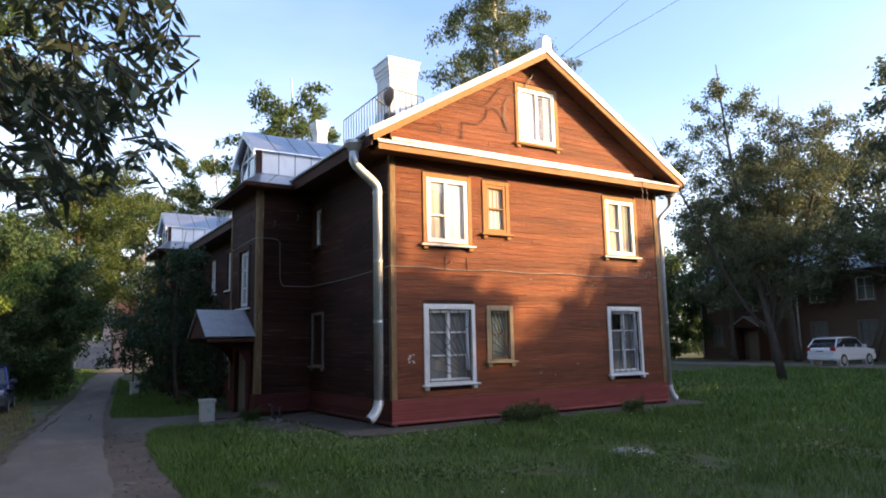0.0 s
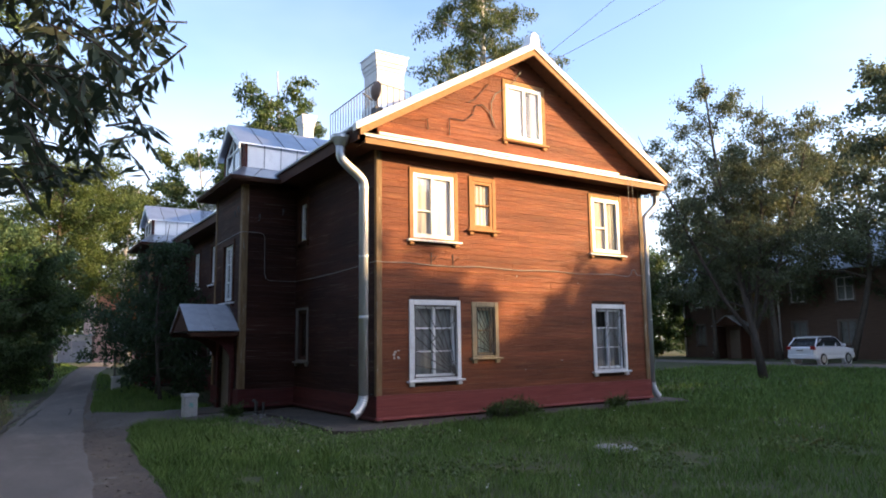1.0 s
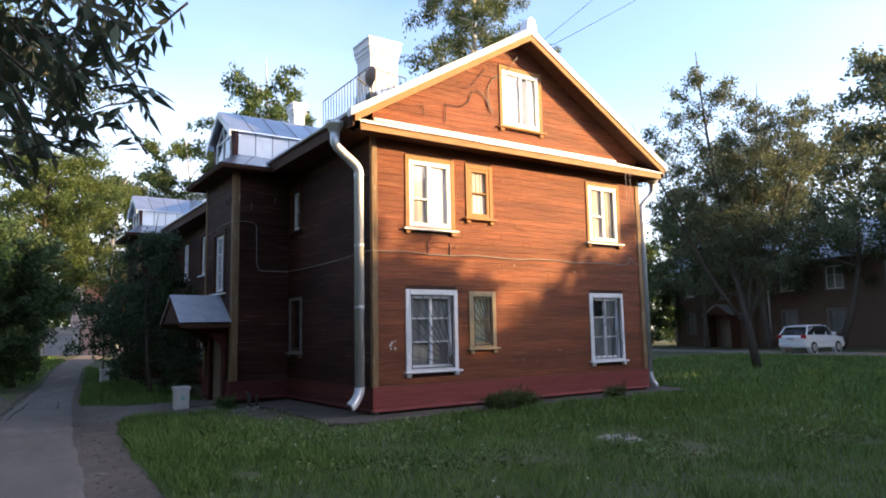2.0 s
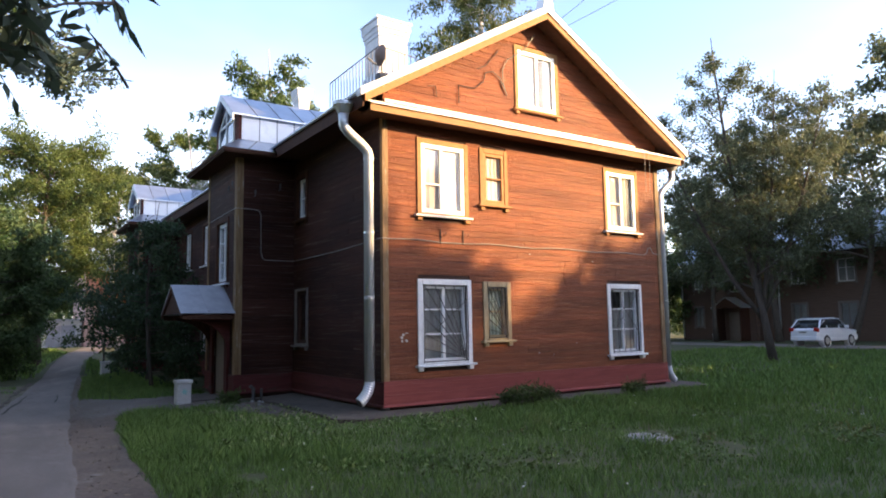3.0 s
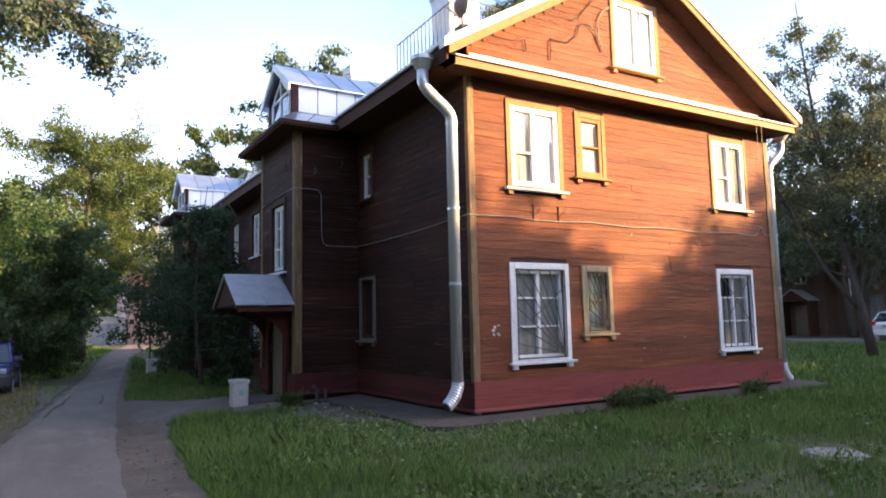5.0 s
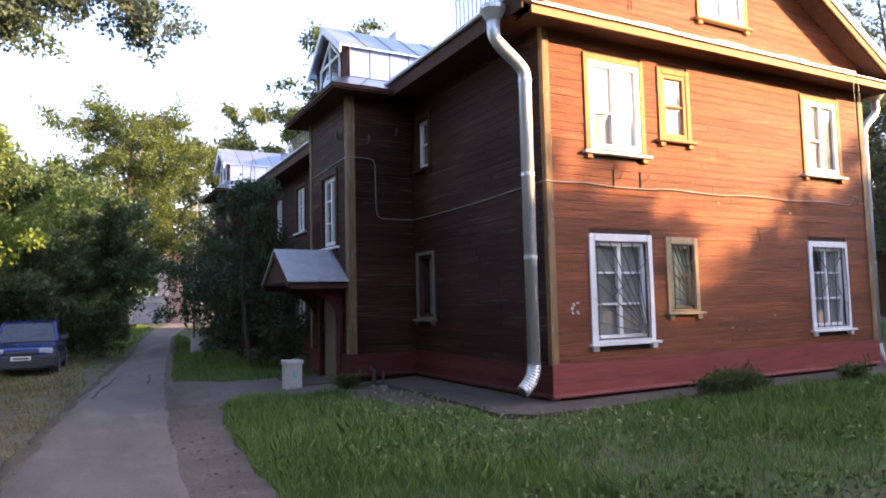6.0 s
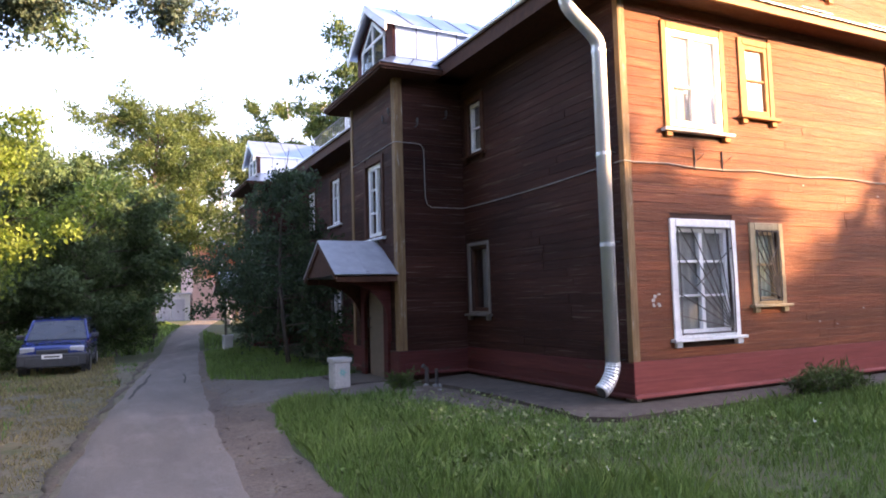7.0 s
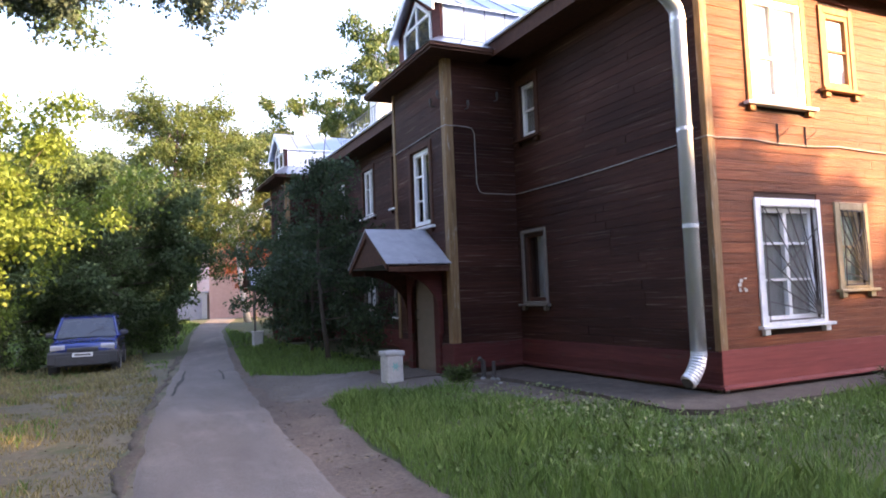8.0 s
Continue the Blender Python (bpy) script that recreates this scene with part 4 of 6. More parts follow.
# ---- roof ----
GY0, GY1, OV = 11.58, Y1 + 0.45, 0.6
for s_ in (-1, 1):
    xe = MID + s_ * (W / 2 + OV)
    n_strip = 40
    k = Mesh().prism([(MID, GY0, RIDGE - 0.05), (xe, GY0, roof_z(xe) - 0.05), (xe, GY0, roof_z(xe) - 0.2), (MID, GY0, RIDGE - 0.2)], (0, 0.06, 0), (0, GY1 - GY0, 0))
    rf_ = part("roof", k, DARKTRIM, house, "standing-seam metal roof on dark boards")
    for i in range(n_strip):
        ya, yb = GY0 + (GY1 - GY0) * i / n_strip, GY0 + (GY1 - GY0) * (i + 1) / n_strip - 0.006
        k = Mesh().prism([(MID, ya, RIDGE), (xe + s_ * 0.04, ya, roof_z(xe + s_ * 0.04)), (xe + s_ * 0.04, ya, roof_z(xe + s_ * 0.04) - 0.045), (MID, ya, RIDGE - 0.045)], (0, 0, 0), (0, yb - ya, 0))
        part("roof_sheet", k, ROOFZINC, rf_)
    # rake: ochre board with a white sheet edging over it
    k = Mesh().prism([(MID, GY0, RIDGE - 0.11), (xe, GY0, roof_z(xe) - 0.11), (xe, GY0, roof_z(xe) - 0.25), (MID, GY0, RIDGE - 0.25)], (0, -0.03, 0), (0, 0.0, 0))
    part("rake_board", k, OCHRE, house, "ochre rake board")
    k = Mesh().prism([(MID, GY0, RIDGE + 0.045), (xe + s_ * 0.1, GY0, roof_z(xe + s_ * 0.1) + 0.045), (xe + s_ * 0.1, GY0, roof_z(xe + s_ * 0.1) - 0.1), (MID, GY0, RIDGE - 0.1)], (0, -0.06, 0), (0, 0.12, 0))
    part("rake_edging", k, RAKEWHITE, house, "white sheet-metal rake edging")
    # eave soffit and fascia
    xw = X0 - 0.03 if s_ < 0 else X1 + 0.03
    k = Mesh().box(min(xe, xw), max(xe, xw), GY0 + 0.35, GY1, EAVE, EAVE + 0.03)
    part("soffit", k, DARKTRIM, house)
    k = Mesh().box(min(xe, xe + s_ * 0.03), max(xe, xe + s_ * 0.03), GY0 + 0.02, GY1, EAVE - 0.01, roof_z(xe) - 0.055)
    part("fascia_board", k, DARKTRIM, house)
    k = Mesh().tube([(xe + s_ * 0.07, GY0 + 0.1, roof_z(xe) - 0.05), (xe + s_ * 0.07, GY1, roof_z(xe) - 0.05)], 0.035, 8)
    part("eave_edge", k, PIPE, house)
k = Mesh().prism([(MID - 0.13, GY0, RIDGE - 0.02), (MID + 0.13, GY0, RIDGE - 0.02), (MID + 0.05, GY0, RIDGE + 0.1), (MID - 0.05, GY0, RIDGE + 0.1)], (0, -0.02, 0), (0, GY1 - GY0, 0))
part("ridge_cap", k, ZINC, house)
k = Mesh().prism([(MID - 0.15, GY0, RIDGE - 0.05), (MID + 0.15, GY0, RIDGE - 0.05), (MID + 0.11, GY0, RIDGE + 0.24), (MID - 0.02, GY0, RIDGE + 0.3), (MID - 0.1, GY0, RIDGE + 0.22)], (0, -0.075, 0), (0, 0.2, 0))
part("ridge_end_cap", k, RAKEWHITE, house, "white sheet ridge end cap")

# pent ledge across the gable
LEDGEWOOD = material("weathered_orange_board", (0.2, 0.09, 0.03), (0.36, 0.18, 0.06), 0.7, (3, 3, 30), 0.5, worn=(0.12, 0.06, 0.03), worn_at=0.58, worn_scale=(1.5, 1.5, 8), vary=0)
LX0, LX1, LY = 5.86, 14.7, 11.57
k = Mesh().box(LX0, LX1, LY, LY + 0.035, 5.55, 5.69)
part("ledge_fascia", k, LEDGEWOOD, house, "ochre fascia of the gable ledge")
k = Mesh().box(LX0, LX1, LY + 0.037, Y0 - 0.03, 5.56, 5.59)
part("ledge_soffit", k, DARKTRIM, house)
n_l = 6
for i in range(n_l):
    a, b = LX0 - 0.02 + (LX1 - LX0 + 0.04) * i / n_l, LX0 - 0.02 + (LX1 - LX0 + 0.04) * (i + 1) / n_l - 0.004
    h = 0.006 * (i % 2)
    k = Mesh().prism([(a, LY - 0.04, 5.70 + h), (a, Y0 - 0.025, 5.9 + h), (a, Y0 - 0.025, 5.88 + h), (a, LY - 0.04, 5.68 + h)], (0, 0, 0), (b - a, 0, 0))
    if i == 0:
        led = part("ledge", k, RAKEWHITE, house, "pale sheet-metal ledge across the gable")
    else:
        part("ledge_sheet", k, RAKEWHITE, led)
for a in (7.75, 9.5, 11.15, 12.6):
    k = Mesh().prism([(a, LY - 0.07, 5.725), (a + 0.75, LY - 0.05, 5.735), (a + 0.75, LY + 0.16, 5.815), (a + 0.1, LY + 0.03, 5.775)], (0, 0, 0), (0, 0, 0.012))
    part("lifted_sheet", k, OLDSHEET, led, "lifted grey sheet corner")
k = Mesh().bar(6.36, 13.4, Y0 - 0.07, Y0 - 0.03, 5.905, 5.96, 0.01)
part("ledge_upstand", k, RAKEWHITE, led)


# ---- chimneys, roof railing, dish ----
def chimney(x, y, zt, w=0.8, d=0.8):
    zb = roof_z(x + w / 2) - 0.9
    c = part("chimney", Mesh().box(x, x + w, y, y + d, zb, zt - 0.52), BRICKWASH, house, "whitewashed brick chimney with a stepped head and sheet cap")
    for out, lo, hi in ((0.02, 0.518, 0.42), (0.045, 0.418, 0.3), (0.07, 0.298, 0.1)):
        part("chimney_band", Mesh().box(x - out, x + w + out, y - out, y + d + out, zt - lo, zt - hi), BRICKWASH, c)
    part("chimney_cap", Mesh().box(x - 0.1, x + w + 0.1, y - 0.1, y + d + 0.1, zt - 0.098, zt - 0.06), ZINC, c)
    part("chimney_flashing", Mesh().box(x - 0.05, x + w + 0.05, y - 0.05, y + d + 0.05, zb, roof_z(x + w) + 0.14), ZINC, c)
    return c


chimney(7.95, 15.1, 9.3, 0.8, 0.75)
chimney(8.85, 22.6, 9.95, 0.38, 0.5)
chimney(8.9, 30.4, 9.9)


def roof_rail(pts, height, step):
    pts = [Vector(p) for p in pts]
    up = Vector((0, 0, height))
    r = part("roof_railing", Mesh().tube([p + up for p in pts], 0.014, 6), GREYIRON, house, "thin grey iron roof railing")
    for a, b in zip(pts, pts[1:]):
        n = max(1, int((b - a).length / step))
        for i in range(n + 1):
            p = a + (b - a) * i / n
            foot = Vector((p.x, p.y, min(p.z + height - 0.05, roof_z(p.x) - 0.02)))
            part("railing_bar", Mesh().tube([foot, p + up], 0.011, 5), GREYIRON, r)


roof_rail([(6.6, 15.0, 6.46), (6.6, 12.6, 6.5), (7.5, 12.6, 6.42)], 0.8, 0.145)
roof_rail([(6.5, 27.5, 6.38), (6.5, 19.8, 6.38)], 0.65, 0.2)
dish = thing("satellite_dish", (6.55, 12.45, 6.4), "rust-brown satellite dish on the roof railing", "satellite dish")
m = Mesh()
for j in range(5):
    r = 0.22 * j / 4
    for i in range(16):
        q = 6.28319 * i / 16
        m.v.append((6.5 - 0.1 + 0.12 * (r / 0.22) ** 2, 12.38 + 0.6 * r * math.cos(q) * 1.6, 7.0 + r * math.sin(q)))
m.f = [(j * 16 + i, j * 16 + (i + 1) % 16, (j + 1) * 16 + (i + 1) % 16, (j + 1) * 16 + i) for j in range(4) for i in range(16)]
part("reflector", m, material("rusty_dish", (0.2, 0.12, 0.09), (0.3, 0.2, 0.15), 0.7, (8, 8, 8), 0.1, vary=0), dish, smooth=True)
part("dish_arm", Mesh().tube([(6.6, 12.5, 6.3), (6.6, 12.5, 6.85), (6.45, 12.4, 7.0)], 0.02, 6), IRON, dish)
part("dish_horn", Mesh().tube([(6.42, 12.38, 6.78), (6.18, 12.3, 6.85)], 0.02, 6), IRON, dish)
m = Mesh().box(6.45, 6.62, 12.28, 12.5, 6.42, 6.62)
part("dish_box", m, IRON, dish)


an = thing("antenna", (13.0, 13.6, 6.9), "thin metal aerial standing on the roof slope", "antenna")
part("mast", Mesh().tube([(13.0, 13.6, 6.9), (13.0, 13.6, 8.0)], 0.015, 6), GREYIRON, an)
for i in range(4):
    part("antenna_rod", Mesh().tube([(12.75 + 0.02 * i, 13.6, 7.55 + 0.13 * i), (13.25 - 0.02 * i, 13.6, 7.55 + 0.13 * i)], 0.007, 5), GREYIRON, an)


# ---- rainwater pipes ----
def downpipe(x, y, sx, funnel_x, funnel_z, bend_z, parent, r=0.095, foot=0.3):
    p = Mesh()
    path = [(funnel_x, y, funnel_z), (funnel_x, y, funnel_z - 0.22)]
    for i in range(1, 8):
        q = i / 8
        s = q * q * (3 - 2 * q)
        path.append((funnel_x + (x - funnel_x) * s, y, funnel_z - 0.22 + (bend_z - funnel_z + 0.22) * q))
    path += [(x, y, bend_z), (x, y, foot + 0.3)]
    p.tube(path, r, 14)
    dp = part("downpipe", p, PIPE, parent, "galvanised round rainwater downpipe", smooth=True)
    f = Mesh().tube([(funnel_x, y, funnel_z - 0.04), (funnel_x, y, funnel_z + 0.1), (funnel_x, y, funnel_z + 0.105), (funnel_x, y, funnel_z + 0.17)], [0.1, 0.19, 0.2, 0.2], 16)
    part("pipe_funnel", f, PIPE, dp)
    e = []
    for i in range(19):
        q = i / 18
        e.append((x - sx * 0.21 * q ** 1.7, y, foot + 0.3 - 0.4 * q + 0.06 * q ** 3))
    part("pipe_shoe", Mesh().tube(e, [r + (0.009 if i % 2 else 0.0) for i in range(19)], 14), PIPE, dp, "folded sheet elbow at the pipe foot")
    # dark disc on the closed tube end, painted as its shaded inside
    part("pipe_mouth", Mesh().tube([(e[-1][0] - sx * 0.002, y, e[-1][2] - 0.001), (e[-1][0] - sx * 0.009, y, e[-1][2] - 0.004)], r - 0.012, 14), IRON, dp, "dark disc standing in for the shade inside the pipe")
    for z in (bend_z - 0.05, bend_z * 0.7, bend_z * 0.45, foot + 0.32):
        part("pipe_joint", Mesh().tube([(x, y, z - 0.05), (x, y, z)], r + 0.006, 14), PIPE, dp)
        part("pipe_bracket", Mesh().tube([(x, y, z + 0.02), (x + sx * 0.3, y + 0.02, z + 0.02)], 0.009, 5), IRON, dp)


downpipe(6.1, 12.13, 1, 5.58, 5.62, 4.85, house)
downpipe(14.47, 12.1, -1, 14.98, 5.58, 4.8, house, r=0.075, foot=0.2)
downpipe(6.15, RY1 + 0.35, 1, 5.62, 5.6, 4.7, house, r=0.07)

# ---- cables and fittings on the walls ----
cab = thing("wall_cable", (X0, Y0, 3.2), "grey cable running along the plank walls", "cable")
pts = [(X0 - 0.05, Y0 + 0.14, 3.27), (X0 - 0.05, Y0 - 0.05, 3.27)] + [(X0 + 0.1 + (13.55 - X0 - 0.1) * i / 12, Y0 - 0.045, 3.26 + 0.02 * math.sin(i * 1.9)) for i in range(13)]
pts += [(13.68, Y0 - 0.05, 3.3), (13.72, Y0 - 0.05, 3.42), (13.82, Y0 - 0.05, 3.44), (13.9, Y0 - 0.05, 3.3), (14.1, Y0 - 0.05, 3.28)]
part("cable", Mesh().tube(pts, 0.01, 6), CABLE, cab)
pts = [(X0 - 0.04, Y0 + 0.2, 3.27)] + [(X0 - 0.04, Y0 + 0.2 + (RY0 - Y0 - 0.25) * i / 8, 3.27 - 0.05 * i / 8 - 0.03 * math.sin(3.14 * i / 8)) for i in range(1, 9)]
pts += [(6.2, RY0 - 0.04, 3.22), (5.62, RY0 - 0.04, 3.22), (5.54, RY0 - 0.04, 3.27), (5.5, RY0 - 0.04, 3.4), (5.49, RY0 - 0.04, 4.3), (5.44, RY0 - 0.04, 4.39), (5.3, RY0 - 0.045, 4.41), (RX - 0.05, RY0 - 0.055, 4.41), (RX - 0.055, RY0 + 0.2, 4.41), (RX - 0.05, RY0 + 2.3, 4.36)]
part("cable", Mesh().tube(pts, 0.008, 6), CABLE, cab)
ins = thing("wall_insulator", (RX, RY0 + 0.4, 4.9), "small porcelain insulator hook on the plank wall", "insulator", "insulators")
part("hook", Mesh().tube([(RX, RY0 + 0.4, 4.86), (RX - 0.1, RY0 + 0.4, 4.86), (RX - 0.1, RY0 + 0.4, 4.92)], 0.012, 6), IRON, ins)
part("porcelain", Mesh().tube([(RX - 0.1, RY0 + 0.4, 4.9), (RX - 0.1, RY0 + 0.4, 4.95), (RX - 0.1, RY0 + 0.4, 5.0)], [0.02, 0.027, 0.016], 10), IRON, ins)
copy_thing(ins, Matrix.Translation((RX, RY0 + 0.1, 4.97)))
copy_thing(ins, Matrix.Translation((5.3, RY0 - 0.1, 4.75)) @ pose(0, 0, 0, 0, 0, 90))
copy_thing(ins, Matrix.Translation((5.9, RY0 - 0.1, 4.95)) @ pose(0, 0, 0, 0, 0, 90))
gw = thing("gable_cable", (9.0, Y0, 6.4), "black cable looped across the gable planks", "cable")
pts = [(8.1, Y0 - 0.05, 6.15), (8.1, Y0 - 0.05, 6.55), (8.5, Y0 - 0.05, 6.55), (8.75, Y0 - 0.05, 6.75), (8.8, Y0 - 0.05, 6.95), (9.0, Y0 - 0.05, 7.02), (9.2, Y0 - 0.05, 6.9), (9.3, Y0 - 0.05, 6.7), (9.38, Y0 - 0.05, 6.55), (9.28, Y0 - 0.05, 6.8), (9.27, Y0 - 0.05, 7.1), (9.4, Y0 - 0.05, 7.35), (9.62, Y0 - 0.06, 7.5), (9.9, Y0 - 0.07, 7.7), (10.2, Y0 - 0.1, 8.1)]
part("cable", Mesh().tube(pts, 0.011, 5), BLACKCABLE, gw)
part("cable", Mesh().tube([(8.6, Y0 - 0.05, 7.0), (8.8, Y0 - 0.05, 7.1), (9.2, Y0 - 0.05, 7.55)], 0.009, 5), BLACKCABLE, gw)
part("cable", Mesh().tube([(7.55, Y0 - 0.05, 6.2), (7.53, Y0 - 0.05, 6.42), (7.35, Y0 - 0.05, 6.4)], 0.009, 5), BLACKCABLE, gw)
hook = thing("wall_bracket", (7.6, Y0, 3.4), "rusty iron flag bracket on the planks", "bracket", "wall brackets")
part("bracket_bar", Mesh().tube([(7.6, Y0 - 0.03, 3.22), (7.6, Y0 - 0.03, 3.52)], 0.01, 5), IRON, hook)
part("bracket_arm", Mesh().tube([(7.62, Y0 - 0.03, 3.34), (7.68, Y0 - 0.14, 3.44), (7.53, Y0 - 0.13, 3.42)], 0.006, 5), IRON, hook)
copy_thing(hook, Matrix.Translation((8.15, Y0, 3.4)))
tc = thing("hanging_cord", (13.1, LY, 5.6), "thin pale cord hanging from the gable ledge", "cord")
part("cord", Mesh().tube([(13.25, LY - 0.05, 5.72), (13.255, LY - 0.05, 5.3), (13.27, LY - 0.03, 4.75)], 0.0045, 5), CABLE, tc)
part("cord", Mesh().tube([(13.4, LY - 0.05, 5.72), (13.42, LY - 0.05, 5.3), (13.41, LY - 0.03, 4.7)], 0.0045, 5), CABLE, tc)
daub = thing("paint_daub", (6.72, Y0, 1.4), "small white paint daubs on the planks", "paint mark")
rnd = random.Random(4)
for i in range(7):
    u, z = 6.66 + rnd.uniform(0, 0.14), 1.3 + rnd.uniform(0, 0.22)
    part("daub", Mesh().box(u, u + rnd.uniform(0.02, 0.06), Y0 - 0.0335, Y0 - 0.0285, z, z + rnd.uniform(0.015, 0.05)), PAINTWHITE, daub)
for i in range(6):
    u, z = 6.6 + rnd.uniform(0, 6.5), rnd.choice((3.1, 3.15, 1.1, 0.95, 2.0)) + rnd.uniform(-0.1, 0.1)
    part("daub", Mesh().box(u, u + rnd.uniform(0.015, 0.05), Y0 - 0.0335, Y0 - 0.0285, z, z + rnd.uniform(0.01, 0.03)), PAINTWHITE, daub)
wires = thing("overhead_wire", (MID, Y0, 8.5), "black overhead wires leaving the gable ridge", "wire")
for dx_, dz_ in ((0.0, 0.0), (-0.35, 0.55)):
    a, b = Vector((10.9 + dx_ * 0.3, 12.6, 8.35)), Vector((30.0 + dx_ * 8, 8.0, 24.0 + dz_ * 5))
    part("wire", Mesh().tube([a.lerp(b, i / 12) - Vector((0, 0, 1.2 * math.sin(3.1416 * i / 12))) for i in range(13)], 0.007, 5), BLACKCABLE, wires)


# ---- trees ----
def sheet_mesh(name, verts, faces_n, mat):
    """A mesh of many loose equal polygons: verts (count, faces_n, 3)."""
    count = len(verts)
    me = bpy.data.meshes.new(name)
    me.vertices.add(count * faces_n)
    me.vertices.foreach_set("co", np.ascontiguousarray(verts, dtype=np.float32).ravel())
    me.loops.add(count * faces_n)
    me.loops.foreach_set("vertex_index", np.arange(count * faces_n, dtype=np.int32))
    me.polygons.add(count)
    me.polygons.foreach_set("loop_start", np.arange(0, count * faces_n, faces_n, dtype=np.int32))
    me.update(calc_edges=True)
    me.materials.append(mat)
    return me


def leaf_points(rng, centres, spread, n, size, width=0.5, droop=0.3):
    """Pointed leaves scattered round the twig ends; returns (n, 4, 3)."""
    c = centres[rng.integers(0, len(centres), n)]
    d = rng.normal(size=(n, 3))
    d /= np.linalg.norm(d, axis=1)[:, None]
    p = c + d * (spread * rng.random(n) ** 0.6)[:, None] * np.array([1, 1, 0.75])
    a = rng.normal(size=(n, 3)) + np.array([0, 0, -droop * 2])
    a /= np.linalg.norm(a, axis=1)[:, None]
    b = np.cross(a, rng.normal(size=(n, 3)))
    b /= np.linalg.norm(b, axis=1)[:, None] + 1e-9
    L = (size * rng.uniform(0.6, 1.25, n))[:, None]
    w = L * width * 0.5
    return np.stack([p, p + a * L * 0.45 + b * w, p + a * L, p + a * L * 0.45 - b * w], axis=1)


def tree(name, at, h, r, base, leaf_mat, bark, n, size, seed, label, lean=(0.0, 0.0), limbs=18, shape="round", spread=0.5, width=0.55, droop=0.3, trunk_r=None, category="tree", group="", rise=0.45, twiglets=3, stems=()):
    """A tapered trunk, limbs, twigs and twiglets that carry the leaves. stems: more trunks from the fork, each (dx, dy, top, reach, limbs)."""
    rng = np.random.default_rng(seed)
    at = Vector(at)
    t = thing(name, at, label, category, group)
    tr = trunk_r or 0.012 * h + 0.05
    m = Mesh()
    K = 9
    bend = rng.normal(size=2) * 0.03 * h

    def on(path, q):
        q = min(0.999, max(0, q)) * (len(path) - 1)
        i = int(q)
        return path[i].lerp(path[i + 1], q - i)

    def grow(trunk, h, r, base, limbs, tr):
        for i in range(limbs):
            q = base / h + (0.97 - base / h) * ((i + 0.5) / limbs) ** 0.9
            s = (q - base / h) / (1 - base / h)
            prof = {"round": math.sqrt(max(0.05, 1 - (1.75 * s - 0.8) ** 2)), "tall": 0.9 * (1 - s) ** 0.6 * (0.45 + 0.55 * min(1, s * 4)) + 0.12, "fan": 0.55 + 0.5 * s - 0.55 * s ** 4}[shape]
            az = i * 2.39996 + rng.uniform(-0.5, 0.5)
            ln = r * prof * rng.uniform(0.72, 1.12)
            st = on(trunk, q * 0.92)
            di = Vector((math.cos(az), math.sin(az), 0))
            up = rise * rng.uniform(0.6, 1.4) * (0.6 + 0.8 * s)
            limb = [st + di * ln * k + Vector((0, 0, ln * (up * k - 0.12 * droop * k * k * 3))) + Vector(rng.normal(size=3) * 0.05 * ln * k) for k in (0, 0.3, 0.6, 0.85, 1.0)]
            lr = max(0.012, tr * 0.36 * (1 - 0.7 * s))
            m.tube(limb, [lr, lr * 0.75, lr * 0.5, lr * 0.3, lr * 0.12], 6)
            ends.append(limb[-1])
            for j in range(6):
                q2 = 0.35 + 0.62 * j / 5
                p = on(limb, q2)
                tw = Vector(rng.normal(size=3))
                tw.z = tw.z * 0.6 + 0.25 - droop * 0.4
                tw.normalize()
                tl = ln * rng.uniform(0.2, 0.42)
                e = p + tw * tl + di * tl * 0.3
                m.tube([p, p.lerp(e, 0.5) + Vector((0, 0, 0.04 * tl)), e], [lr * 0.3, lr * 0.2, lr * 0.07], 4)
                ends.extend((e, p.lerp(e, 0.6)))
                if twiglets:
                    runs.append((p.lerp(e, 0.35), e))
                for k in range(twiglets):
                    p2 = p.lerp(e, 0.4 + 0.6 * k / max(1, twiglets - 1))
                    d2 = (tw * 0.7 + Vector(rng.normal(size=3)) * 0.6 + Vector((0, 0, 0.3 * rise - 0.75 * droop))).normalized()
                    e2 = p2 + d2 * (tl * rng.uniform(0.3, 0.65) + 0.3 * spread)
                    m.tube([p2, e2], [max(0.003, lr * 0.1), max(0.002, lr * 0.04)], 3)
                    runs.append((p2, e2))
    ends, runs = [], []
    trunk = [at + Vector((lean[0] * q ** 1.4 + bend[0] * math.sin(q * 3.3), lean[1] * q ** 1.4 + bend[1] * math.sin(q * 2.7), h * 0.93 * q - (0.1 if q == 0 else 0))) for q in [i / (K - 1) for i in range(K)]]
    m.tube(trunk, [tr * (1.25 if i == 0 else 1) * (1 - 0.88 * i / (K - 1)) for i in range(K)], 9)
    grow(trunk, h, r, base, limbs, tr)
    ends.append(trunk[-1])
    for dx, dy, top, reach, count in stems:
        fork = on(trunk, 0.75 * base / h)
        stem = [fork + Vector((dx * q ** 0.8 + 0.12 * math.sin(5 * q), dy * q ** 0.8 + 0.1 * math.sin(4 * q + 1), (top - fork.z) * q)) for q in [i / 6 for i in range(7)]]
        m.tube(stem, [tr * 0.62 * (1 - 0.88 * i / 6) for i in range(7)], 8)
        grow(stem, top - fork.z, reach, (top - fork.z) * 0.22, count, tr * 0.6)
    part("trunk", m, bark, t, smooth=True)
